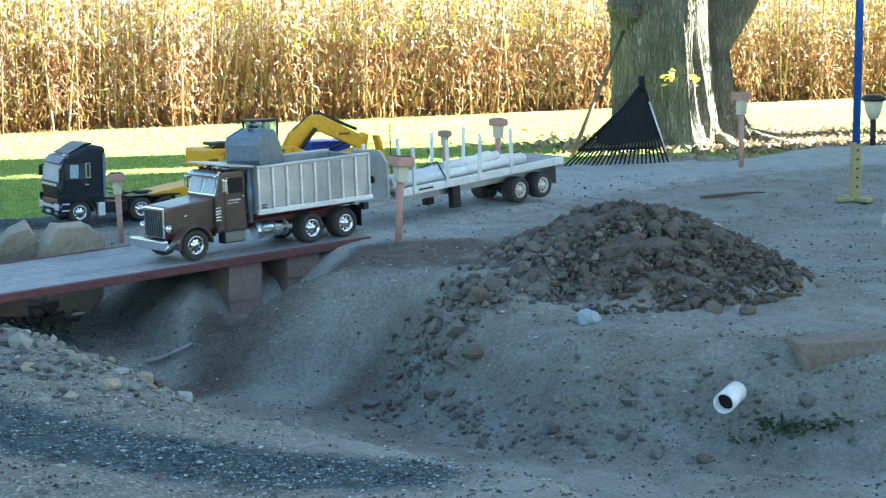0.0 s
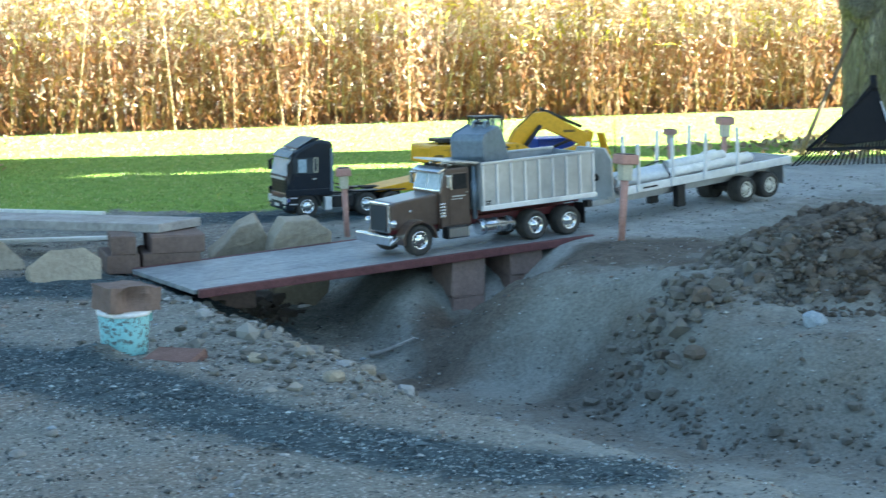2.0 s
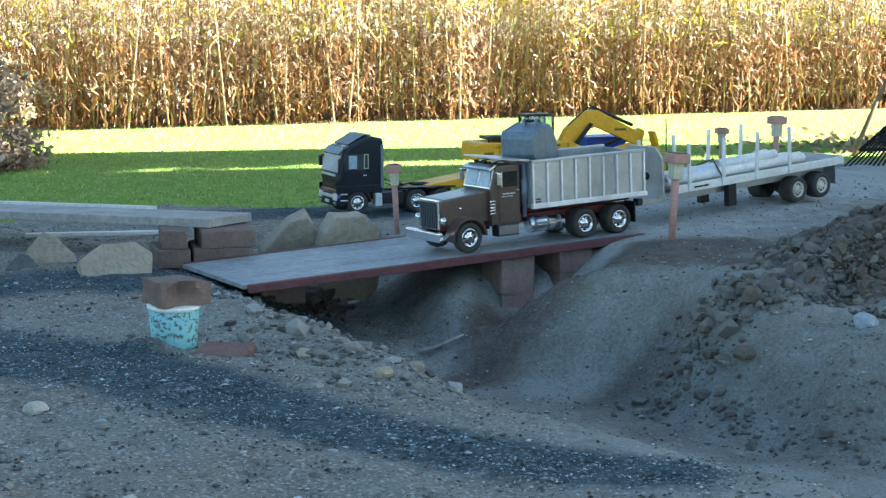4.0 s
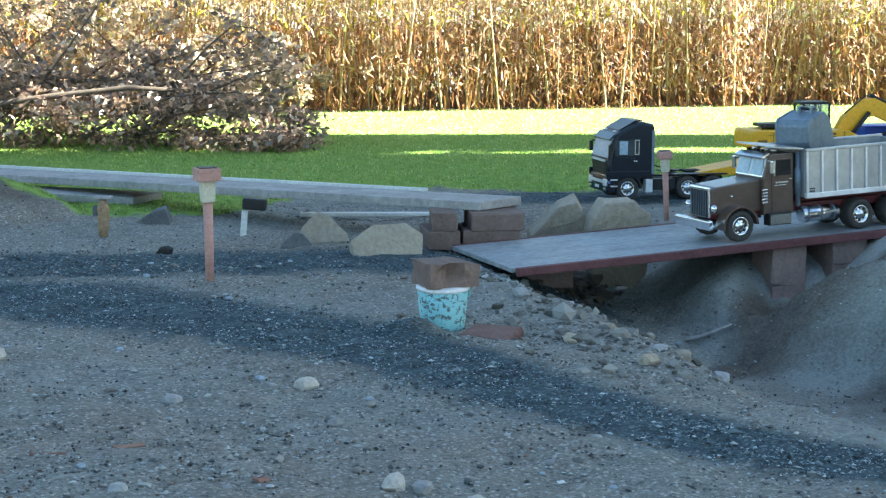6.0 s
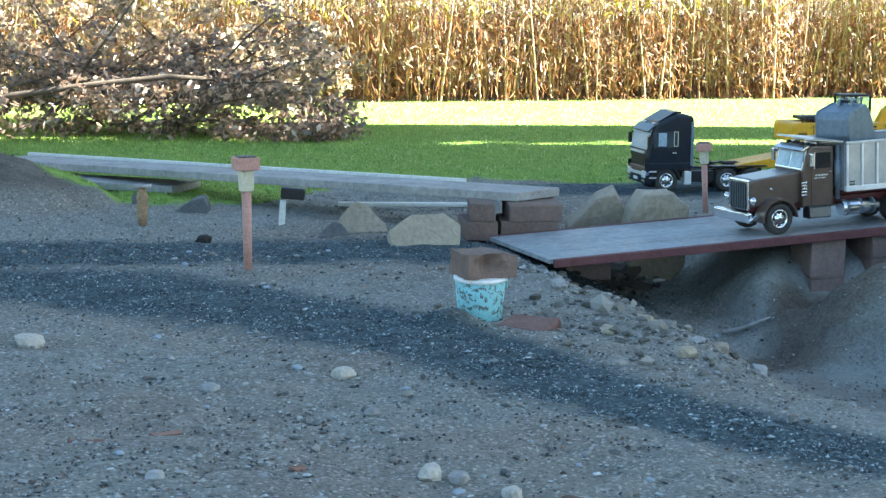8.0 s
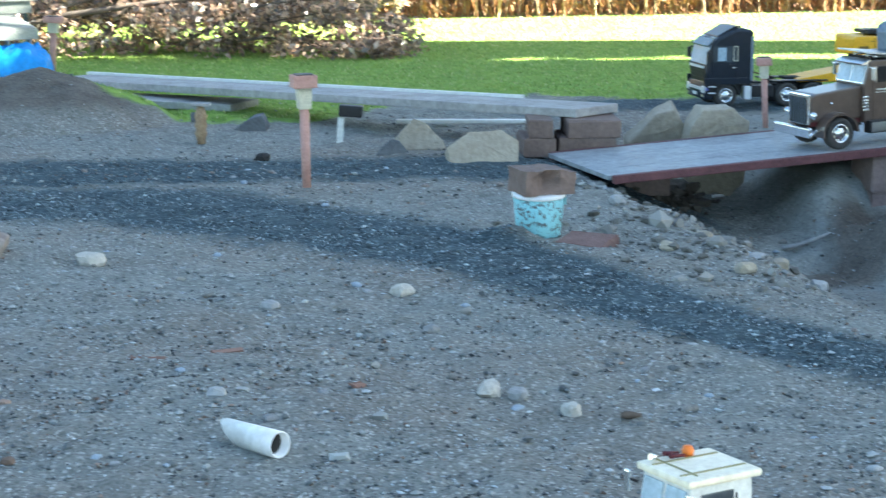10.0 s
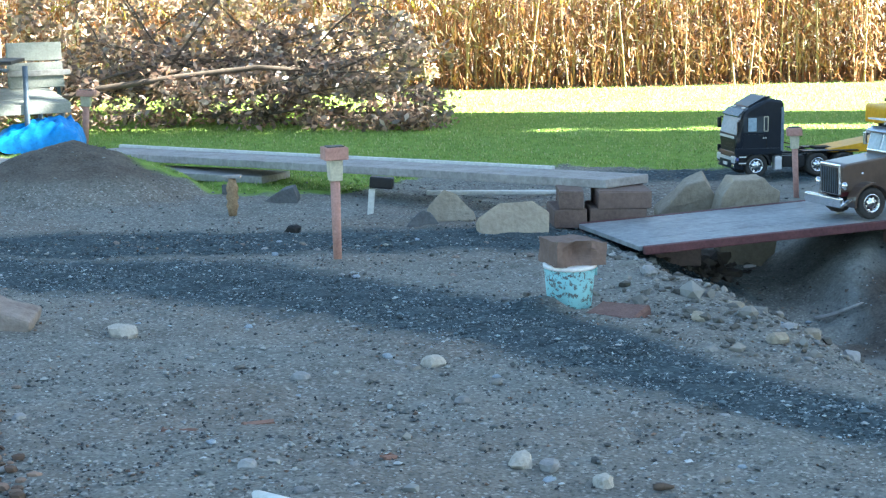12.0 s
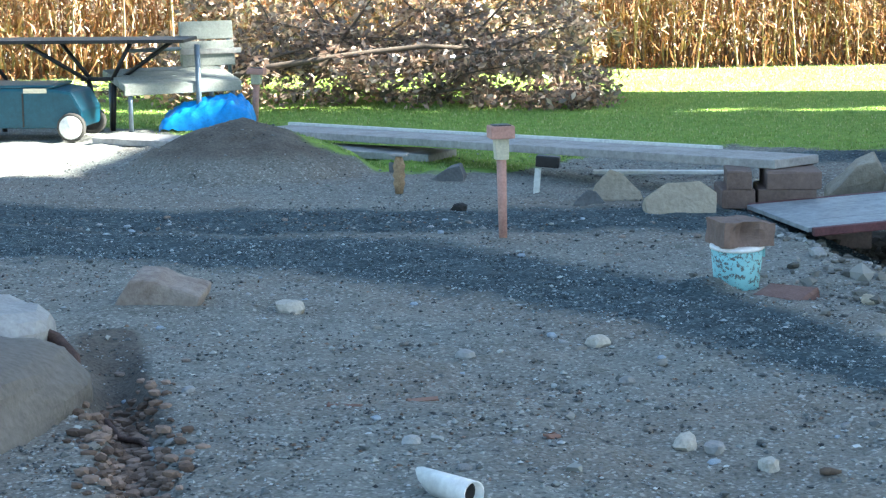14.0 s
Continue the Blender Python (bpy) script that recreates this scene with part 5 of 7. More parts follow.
# ---- yellow lowboy trailer with an excavator and a blue tub ----
def lowboy(m):
    t = thing("lowboy_trailer", m, "yellow low-loader model trailer with raised ramps", "trailer")
    bm = bmesh.new()
    put_prism(bm, [(0.50, 0.092), (0.28, 0.128), (0.22, 0.122), (0.19, 0.05), (0.19, 0.025), (0.24, 0.025), (0.28, 0.08), (0.50, 0.080)], -0.07, 0.07, 0.003)
    part("gooseneck", bm, M_CAT, t)
    boxed("deck", (-0.08, 0, 0.041), (0.56, 0.19, 0.034), M_CAT, t, bevel=0.003)
    boxed("rear_deck", (-0.42, 0, 0.066), (0.16, 0.18, 0.02), M_CAT, t, bevel=0.003)
    for s in (1, -1):
        for x in (-0.39, -0.46):
            wheel(t, x, s * 0.07, 0.027, 0.04, s, M_STEEL)
        ramp_plate = boxed("ramp", (-0.425, s * 0.065, 0.165), (0.012, 0.045, 0.20), M_CAT, t, turn=Matrix.Rotation(radians(17), 4, "Y"), bevel=0.003)
        tubed("ramp_hinge", (-0.455, s * 0.04, 0.075), (-0.455, s * 0.09, 0.075), 0.006, M_BLACK, ramp_plate, n=10)
        tubed("hydraulic_ram", (-0.40, s * 0.065, 0.08), (-0.425, s * 0.065, 0.15), 0.004, M_STEEL, ramp_plate, n=8)


def excavator(m):
    """Facing local x."""
    e = thing("excavator", m, "yellow tracked model excavator with folded arm", "excavator")
    for s in (1, -1):
        bm = bmesh.new()
        pts = [(-0.155 + 0.042 * math.cos(radians(a)), 0.044 + 0.043 * math.sin(radians(a))) for a in range(90, 271, 20)]
        pts += [(0.185 + 0.042 * math.cos(radians(a)), 0.044 + 0.043 * math.sin(radians(a))) for a in range(-90, 91, 20)]
        put_prism(bm, pts, min(s * 0.06, s * 0.10), max(s * 0.06, s * 0.10), 0.002)
        track = part("track", bm, M_RUBBER, e, "black crawler track")
        for z in (0.0015, 0.0870):
            bm = bmesh.new()
            for i in range(26):
                put_box(bm, (-0.155 + 0.34 * i / 25, s * 0.08, z), (0.008, 0.042, 0.004))
            part("track_pads", bm, M_BLACK, track)
        for x in (-0.15, 0.18):
            bm = bmesh.new()
            put_lathe(bm, [(0.030, 0), (0.030, s * 0.003), (0.010, s * 0.008)], (x, s * 0.1, 0.044), "y", 18)
            part("sprocket", bm, M_STEEL, track)
        for i in range(6):
            bm = bmesh.new()
            put_lathe(bm, [(0.010, 0), (0.010, s * 0.002)], (-0.11 + i * 0.044, s * 0.1, 0.02), "y", 12)
            part("roller", bm, M_STEEL, track)
    boxed("undercarriage", (0, 0, 0.05), (0.16, 0.12, 0.03), M_BLACK, e)
    bm = bmesh.new()
    put_prism(bm, [(-0.198, 0.090), (-0.203, 0.146), (-0.197, 0.152), (-0.06, 0.152), (0.0, 0.150), (0.10, 0.150), (0.145, 0.128), (0.15, 0.092), (0.07, 0.090), (0.0, 0.082), (-0.1, 0.082)], -0.085, 0.085, 0.004)
    house_part = part("house_body", bm, M_CAT, e)
    boxed("engine_cover", (-0.09, 0.01, 0.163), (0.12, 0.12, 0.012), M_BLACK, house_part, bevel=0.003)
    for i in range(5):
        boxed("louvre", (0.055, -0.0855, 0.094 + i * 0.011), (0.014, 0.003, 0.006), M_BLACK, house_part)
    bars(house_part, 0.0, 0.10, -0.0862, (0.012, 0.010, 0.012, 0.012), 0.012, M_CATDARK)
    bars(house_part, -0.02, 0.13, -0.0862, (0.03, 0.012), 0.010, M_CATDARK)
    bars(house_part, -0.16, 0.115, -0.0862, (0.03,), 0.010, M_CATDARK)
    for z in (0.108, 0.136):
        boxed("panel_seam", (-0.07, -0.0855, z), (0.17, 0.002, 0.0015), M_CATDARK, house_part)
    for x in (-0.14, -0.04, 0.035, 0.09):
        boxed("panel_seam", (x, -0.0855, 0.12), (0.0015, 0.002, 0.05), M_CATDARK, house_part)
    for p, q in (((-0.17, -0.07, 0.152), (-0.17, -0.07, 0.172)), ((-0.02, -0.07, 0.152), (-0.02, -0.07, 0.172)), ((-0.17, -0.07, 0.172), (-0.02, -0.07, 0.172))):
        tubed("hand_rail", p, q, 0.002, M_BLACK, house_part, n=6)
    boxed("counterweight", (-0.197, 0, 0.118), (0.014, 0.168, 0.055), M_CAT, house_part, bevel=0.005)
    tubed("exhaust", (-0.07, -0.05, 0.155), (-0.07, -0.05, 0.195), 0.004, M_BLACK, house_part, n=8)
    cab = boxed("cab", (0.035, 0.045, 0.17), (0.088, 0.075, 0.008), M_BLACK, e)
    boxed("roof", (0.03, 0.045, 0.236), (0.088, 0.078, 0.008), M_BLACK, cab, bevel=0.003)
    for x in (-0.008, 0.03, 0.078):
        for y in (0.01, 0.08):
            boxed("pillar", (x, y, 0.195), (0.006, 0.006, 0.08), M_BLACK, cab)
    for y in (0.01, 0.08):
        boxed("pane", (0.035, y, 0.2), (0.08, 0.0015, 0.066), M_GLASS, cab)
    boxed("seat", (0.02, 0.045, 0.185), (0.035, 0.04, 0.04), M_DARK, cab, bevel=0.004)
    bm = bmesh.new()
    put_prism(bm, [(0.08, 0.13), (0.11, 0.19), (0.175, 0.248), (0.215, 0.252), (0.375, 0.165), (0.378, 0.135), (0.35, 0.128), (0.215, 0.192), (0.185, 0.186), (0.14, 0.12)], -0.028, 0.002, 0.003)
    boom = part("boom", bm, M_CAT, e)
    bars(boom, 0.315, 0.182, -0.029, (0.04,), 0.008, M_CATDARK)
    tubed("boom_cylinder", (0.12, -0.04, 0.115), (0.19, -0.04, 0.205), 0.007, M_BLACK, boom)
    tubed("boom_cylinder", (0.12, 0.012, 0.115), (0.19, 0.012, 0.205), 0.007, M_BLACK, boom)
    tubed("stick_cylinder", (0.20, -0.013, 0.262), (0.345, -0.013, 0.195), 0.006, M_BLACK, boom)
    tubed("hose", (0.12, -0.013, 0.20), (0.19, -0.013, 0.262), 0.003, M_BLACK, boom, n=8)
    bm = bmesh.new()
    put_prism(bm, [(0.385, 0.175), (0.365, 0.185), (0.345, 0.135), (0.20, 0.095), (0.20, 0.078), (0.37, 0.10)], -0.026, 0.0, 0.003)
    stick = part("stick", bm, M_CAT, e)
    tubed("bucket_cylinder", (0.35, -0.013, 0.165), (0.24, -0.013, 0.125), 0.005, M_BLACK, stick)
    # the slewing upper works ride clear of the tracks
    for ob in (house_part, cab, boom, stick):
        ob.location.z = 0.016
    tubed("slew_ring", (0.0, 0.0, 0.06), (0.0, 0.0, 0.1), 0.055, M_BLACK, e, n=20)


LOWBOY = HAULER @ pose(-0.77, 0.0, 0.0)
lowboy(LOWBOY)
excavator(LOWBOY @ pose(0.065, 0.0, 0.0585, 0, 0, 180) @ Matrix.Diagonal((1.18, 1.05, 1.06, 1.0)))


def blue_tub(m):
    b = thing("tub", m, "bright blue plastic tub beside the excavator arm", "tub")
    bm = bmesh.new()
    put_prism(bm, [(-0.05, 0.0), (0.05, 0.0), (0.085, 0.10), (0.075, 0.112), (-0.07, 0.118), (-0.08, 0.108)], -0.06, 0.06, 0.006)
    part("shell", bm, M_BLUETUB, b)
    boxed("rim", (0, 0, 0.113), (0.165, 0.13, 0.008), M_BLUETUB, b, bevel=0.003)
    boxed("stand", (0, 0, -0.059), (0.08, 0.09, 0.118), M_BLACK, b, bevel=0.004)


blue_tub(LOWBOY @ pose(-0.285, -0.14, 0.118, 0, 0, 180))


# ---- old tree ----
def stem(bm, base, top, r0, r1, flare, lobes, seed, rings=60, n=110):
    """A trunk with root flare, ridged bark and knots."""
    base, top = Vector(base), Vector(top)
    rows = []
    for j in range(rings):
        t = (j / (rings - 1)) ** 1.5
        c = base.lerp(top, t) + Vector((math.sin(t * 5 + seed) * 0.03, math.cos(t * 4 + seed) * 0.02, 0))
        z = c.z
        row = []
        for i in range(n):
            a = 2 * math.pi * i / n
            r = r0 + (r1 - r0) * t
            r *= 1 + flare * math.exp(-max(z, 0) / 0.16) * (0.55 + 0.45 * math.cos(lobes * a + seed))
            d = Vector((math.cos(a), math.sin(a), 0))
            r += 0.055 * noise.noise((d.x * 2.2, d.y * 2.2, z * 0.8 + seed)) + 0.03 * noise.noise((d.x * 8, d.y * 8, z * 1.2 + seed)) + 0.022 * noise.noise((d.x * 24, d.y * 24, z * 3 + seed))
            row.append(bm.verts.new(c + d * r))
        rows.append(row)
    for p, q in zip(rows, rows[1:]):
        for i in range(n):
            bm.faces.new((p[i], p[(i + 1) % n], q[(i + 1) % n], q[i])).smooth = True


def old_tree():
    rnd = random.Random(21)
    t = thing("tree", Matrix.Scale(0.955, 4), "thick old double-stemmed tree with rough grey-brown bark and spreading roots", "tree")
    bm = bmesh.new()
    stem(bm, (4.12, 9.62, -0.05), (3.98, 9.7, 3.2), 0.245, 0.235, 0.55, 5, 1.0)
    trunk = part("trunk", bm, M_BARK, t)
    bm = bmesh.new()
    put_rock(bm, (3.87, 9.55, 0.74), (0.09, 0.09, 0.10), 5, 0.4, 3)
    part("knot", bm, M_BARK, trunk, smooth=True)
    bm = bmesh.new()
    stem(bm, (4.48, 9.84, -0.05), (4.28, 10.0, 3.2), 0.19, 0.15, 1.0, 4, 4.0)
    part("second_stem", bm, M_BARK, t)
    bm = bmesh.new()
    put_path(bm, [Vector(p) for p in ((4.38, 9.86, 0.30), (4.50, 9.88, 0.52), (4.68, 9.93, 0.74), (4.92, 10.02, 1.1), (5.3, 10.2, 2.2), (5.6, 10.3, 3.2))], [0.11, 0.115, 0.11, 0.105, 0.1, 0.09], 16)
    part("forked_stem", bm, M_BARK, t, smooth=True)
    for i, (a, long) in enumerate(((0.1, 0.55), (-0.7, 0.4), (-1.6, 0.3))):
        bm = bmesh.new()
        p = Vector((4.4 + math.cos(a) * 0.3, 9.7 + math.sin(a) * 0.25, 0.03))
        line = [p]
        for k in range(5):
            line.append(line[-1] + Vector((math.cos(a + rnd.uniform(-0.4, 0.4)), math.sin(a + rnd.uniform(-0.4, 0.4)), -0.14)) * long / 5)
        put_path(bm, line, [0.05, 0.042, 0.034, 0.026, 0.02, 0.01], 10)
        part("root", bm, M_BARK, t)
    for p, q, r in (((4.02, 9.7, 3.1), (2.9, 10.2, 8.6), 0.2), ((4.02, 9.7, 3.1), (4.3, 9.3, 8.8), 0.17), ((5.58, 10.3, 3.1), (6.0, 10.6, 8.0), 0.12), ((4.28, 10.0, 3.1), (4.8, 9.8, 8.9), 0.15), ((5.88, 10.45, 4.0), (6.9, 10.1, 2.6), 0.05)):
        bm = bmesh.new()
        put_tube(bm, p, q, r, r * 0.4, 14)
        part("limb", bm, M_BARK, t)
    verts, faces = [], []
    for _ in range(60):
        leaf_cloud(verts, faces, (rnd.uniform(2.4, 5.4), rnd.uniform(8.8, 10.8), rnd.uniform(8.6, 10.4)), (0.6, 0.5, 0.4), 50, 0.07, rnd)
    # low clumps hung out of view just to dapple sun on the trunk
    for _ in range(12):
        leaf_cloud(verts, faces, (rnd.uniform(6.2, 7.4), rnd.uniform(9.4, 10.7), rnd.uniform(1.6, 3.0)), (0.25, 0.16, 0.22), 36, 0.05, rnd)
    crown = soup("crown", verts, faces, M_GREENLEAF)
    crown.parent = t
    crown["label"] = "unseen leafy crown with low clumps added to dapple the trunk"
    for at, size, n in (((4.02, 9.28, 0.40), (0.05, 0.03, 0.035), 18), ((4.16, 9.28, 0.38), (0.04, 0.03, 0.03), 9)):
        verts, faces = [], []
        leaf_cloud(verts, faces, at, size, n, 0.02, rnd)
        shoot = soup("leaf_shoot", verts, faces, M_CORN_GREEN)
        shoot.parent = t
        shoot["label"] = "small yellow-green shoot on the bark"


old_tree()


def leaf_rake():
    x, y = 2.845, 7.02
    r = thing("leaf_rake", pose(x, y, gz(x, y), -22, 0, 2) @ Matrix.Scale(0.78, 4), "black plastic leaf rake head leaning against the tree", "rake")
    n = 24
    for i in range(n):
        a = -0.60 + 1.04 * i / (n - 1)
        top, foot = Vector((0.15 + a * 0.05, 0, 0.36)), Vector((a * 0.56, 0, 0.0))
        tubed("tine", top, foot, 0.006, M_RAKE, r, r1=0.0045, n=6)
    bm = bmesh.new()
    put_prism(bm, [(0.14, 0.42), (0.18, 0.42), (0.222, 0.15), (0.18, 0.125), (-0.05, 0.105), (-0.15, 0.125)], -0.006, 0.006, 0.002)
    part("web", bm, M_RAKE, r)
    boxed("brace", (-0.02, 0, 0.085), (0.42, 0.012, 0.014), M_RAKE, r)
    tubed("socket", (0.16, 0, 0.39), (0.17, 0, 0.47), 0.019, M_RAKE, r)
    for p, q in (((-0.25, -0.008, 0.08), (0.13, -0.008, 0.38)), ((0.18, -0.008, 0.36), (0.23, -0.008, 0.07))):
        tubed("edge_rib", p, q, 0.006, M_RAKE, r, n=8)
    tubed("bright_rib", (0.185, -0.012, 0.33), (0.235, -0.012, 0.06), 0.005, M_ALULIGHT, r, "bright metal rib", n=8)


leaf_rake()


def lean_stick():
    bm = bmesh.new()
    put_tube(bm, (3.24, 8.70, -0.01), (3.70, 9.16, 0.60), 0.012, 0.009, 10)
    tagged(made("stick", bm, M_TANWOOD), "tan wooden handle leaning against the tree", "stick")


lean_stick()


def litter():
    rnd = random.Random(8)
    verts, faces = [], []
    for _ in range(4200):
        x, y = rnd.gauss(4.65, 0.7), rnd.gauss(9.2, 0.42)
        if y > 10.4:
            continue
        leaf_cloud(verts, faces, (x, y, gz(x, y) + 0.012), (0.05, 0.05, 0.012), 1, 0.026, rnd)
    tagged(soup("fallen_leaves", verts, faces, M_FALLEN), "pale brown fallen leaves and chips round the tree", "leaves", kind="stuff")


litter()


def marker_pole():
    x, y = 3.08, 5.58
    p = thing("marker_pole", pose(x, y, gz(x, y)), "blue pole on a dull yellow slotted base", "pole")
    tubed("blue_pole", (0, 0, 0.19), (0.006, 0, 1.5), 0.0135, M_BLUE, p, "bright blue pole")
    lower = boxed("yellow_upright", (0, 0, 0.098), (0.03, 0.024, 0.196), M_YELLOWMETAL, p, "dull yellow slotted upright", bevel=0.002)
    for i in range(5):
        bm = bmesh.new()
        put_lathe(bm, [(0.004, -0.014), (0.004, -0.0125)], (0, 0, 0.05 + i * 0.03), "y", 8)
        part("hole", bm, M_DARK, lower)
    for a in (0, 90):
        boxed("foot", (0, 0, 0.008), (0.15, 0.028, 0.014), M_YELLOWMETAL, p, turn=Matrix.Rotation(radians(a + 12), 4, "Z"), bevel=0.004)


marker_pole()


def crate():
    c = thing("crate", pose(1.79, 6.75, gz(1.79, 6.75), 0, 0, 12), "small dark blue crate standing behind the trailers", "crate")
    boxed("body", (0, 0, 0.042), (0.07, 0.07, 0.084), M_BLUE, c, bevel=0.003)
    boxed("lid", (0, 0, 0.09), (0.076, 0.076, 0.012), M_TEAL, c, "teal lid", bevel=0.003)


crate()


# ---- stones ----
def stone(x, y, size, seed, label, material=None, rough=0.28, lift=0.35, turn=0, category="stone", sub=2, group="stones in the yard"):
    bm = bmesh.new()
    put_rock(bm, (0, 0, size[2] * lift), size, seed, rough, sub)
    ob = made("stone", bm, material or M_GREYSTONE)
    ob.matrix_basis = pose(x, y, gz(x, y), 0, 0, turn)
    return tagged(ob, label, category, group)


PALE, GREY, TAN = "pale rounded stone half sunk in the gravel", "bluish grey stone lying in the gravel", "tan angular stone lying in the gravel"
for i, (x, y, w, label, mat) in enumerate((
        (-0.90, 3.70, 0.026, PALE, M_PALESTONE), (-0.25, 3.43, 0.020, PALE, M_PALESTONE), (-0.07, 2.74, 0.020, PALE, M_PALESTONE), (0.05, 2.66, 0.017, PALE, M_PALESTONE),
        (-0.48, 3.29, 0.017, GREY, M_GREYSTONE), (-0.47, 2.67, 0.014, GREY, M_GREYSTONE), (-0.18, 3.13, 0.013, GREY, M_GREYSTONE), (-0.03, 2.73, 0.018, GREY, M_GREYSTONE),
        (0.19, 4.49, 0.022, PALE, M_GREYSTONE), (0.27, 3.88, 0.018, TAN, M_STONE), (0.41, 3.69, 0.020, TAN, M_STONE), (-0.90, 2.97, 0.012, GREY, M_GREYSTONE),
        (0.52, 4.02, 0.022, TAN, M_STONE), (0.60, 4.0, 0.02, GREY, M_GREYSTONE), (0.36, 4.05, 0.018, TAN, M_STONE), (0.45, 3.85, 0.016, PALE, M_GREYSTONE),
        (1.53, 3.99, 0.030, GREY, M_BLUESTONE), (1.83, 3.97, 0.026, "dark lump of earth beside the mound", M_CLOD), (1.62, 3.55, 0.016, "dark lump of earth at the bank's foot", M_CLOD),
        (-0.77, 5.18, 0.022, "small black stone on the dirt", M_DARK), (1.9, 3.93, 0.02, "dark lump of earth beside the mound", M_CLOD),
        (1.33, 4.20, 0.026, "brown clod of earth on the slope", M_CLOD), (1.24, 4.30, 0.026, "brown clod of earth on the slope", M_CLOD), (1.27, 4.05, 0.024, "brown clod of earth on the slope", M_CLOD))):
    stone(x, y, (w * 1.1, w * 0.85, w * 0.75), i + 1, label, mat, 0.3, 0.3, i * 37)


def slab_rock(name, x, y, z, outline, thick, m, label, material, seed):
    """A broken flat rock standing or lying: an outline in x and z with chipped faces."""
    bm = bmesh.new()
    put_prism(bm, outline, -thick / 2, thick / 2, 0.006)
    bmesh.ops.triangulate(bm, faces=bm.faces)
    bmesh.ops.subdivide_edges(bm, edges=[e for e in bm.edges if e.calc_length() > 0.05], cuts=2)
    for v in bm.verts:
        v.co += Vector((noise.noise(v.co * 14 + Vector((seed, 0, 0))), noise.noise(v.co * 14 + Vector((0, seed, 0))), noise.noise(v.co * 14 + Vector((0, 0, seed))))) * 0.007
    ob = made(name, bm, material)
    ob.matrix_basis = Matrix.Translation((x, y, z)) @ m
    return tagged(ob, label, "rock", "large rocks")


UP = "tan slab of rock standing upright beside the bridge"
slab_rock("rock", 0.36, 5.62, -0.05, [(-0.11, 0.0), (-0.10, 0.06), (-0.02, 0.145), (0.03, 0.165), (0.06, 0.12), (0.08, 0.0)], 0.10, pose(0, 0, 0, 8, 0, 4), UP, M_STONE, 2)
slab_rock("rock", 0.505, 5.53, -0.23, [(-0.065, 0.0), (-0.078, 0.13), (-0.085, 0.24), (-0.075, 0.30), (-0.045, 0.345), (0.045, 0.35), (0.06, 0.33), (0.09, 0.31), (0.088, 0.13), (0.05, 0.10), (0.03, 0.0)], 0.11, pose(0, 0, 0, 3, 0, 8), "tall tan slab of rock standing in the hollow behind the bridge", M_STONE, 5)
LIE = "tan broken rock lying at the lane's edge"
slab_rock("rock", -0.415, 5.31, -0.01, [(-0.055, 0.0), (-0.03, 0.03), (-0.005, 0.055), (0.02, 0.05), (0.05, 0.0)], 0.06, pose(0, 0, 0, -10, 0, 12), "dark pointed rock at the lane's edge", M_DARKSTONE, 14)
slab_rock("rock", -0.355, 5.42, -0.01, [(-0.07, 0.0), (-0.05, 0.05), (-0.01, 0.095), (0.03, 0.08), (0.075, 0.03), (0.08, 0.0)], 0.08, pose(0, 0, 0, -16, 0, 6), LIE, M_STONE, 15)
slab_rock("rock", -0.14, 5.16, -0.02, [(-0.11, 0.0), (-0.115, 0.06), (-0.05, 0.10), (0.04, 0.105), (0.085, 0.07), (0.08, 0.0)], 0.06, pose(0, 0, 0, -24, 0, 10), "flat tan rock leaning by the brick stack", M_STONE, 4)
slab_rock("rock", -0.90, 5.86, -0.02, [(-0.07, 0.0), (-0.055, 0.025), (0.0, 0.06), (0.035, 0.072), (0.05, 0.04), (0.05, 0.0)], 0.08, pose(0, 0, 0), "dark grey pointed rock on the dirt", M_DARKSTONE, 6)
slab_rock("rock", -1.185, 3.74, -0.012, [(-0.095, 0.0), (-0.085, 0.03), (-0.05, 0.078), (0.0, 0.076), (0.06, 0.056), (0.095, 0.042), (0.09, 0.02), (0.055, 0.0)], 0.14, pose(0, 0, 0, 3, 0, 6), "large reddish tan boulder with a flat pale top", M_REDROCK, 8)
slab_rock("slab", 2.04, 3.62, -0.055, [(-0.165, 0.0), (-0.175, 0.072), (0.26, 0.078), (0.27, 0.0)], 0.10, pose(0, 0, 0, 0, 0, -10), "flat tan paving slab lying on the bank", M_SLAB, 11)
stone(2.36, 5.15, (0.037, 0.03, 0.012), 40, "flat pale round disc lying on the gravel", M_PALESTONE, 0.05, 0.5)
stone(2.86, 4.96, (0.03, 0.03, 0.03), 41, "white rounded lump on the gravel", M_PALESTONE, 0.1, 0.5)
# boulders in the left foreground
stone(-1.40, 3.28, (0.15, 0.13, 0.085), 50, "pale grey boulder at the yard's edge", M_GREYSTONE, 0.18, 0.2, sub=3)
stone(-1.315, 2.70, (0.26, 0.52, 0.14), 52, "large smooth grey-brown boulder in front", M_BOULDER, 0.15, -0.1, sub=4)


def dead_root(points, thick, label, material=None):
    bm = bmesh.new()
    put_path(bm, [Vector(p) for p in points], [thick * k for k in (0.7, 1.0, 0.9, 0.8, 0.4)], 8)
    tagged(made("root", bm, material or M_ROOT, True), label, "root", "dead roots")


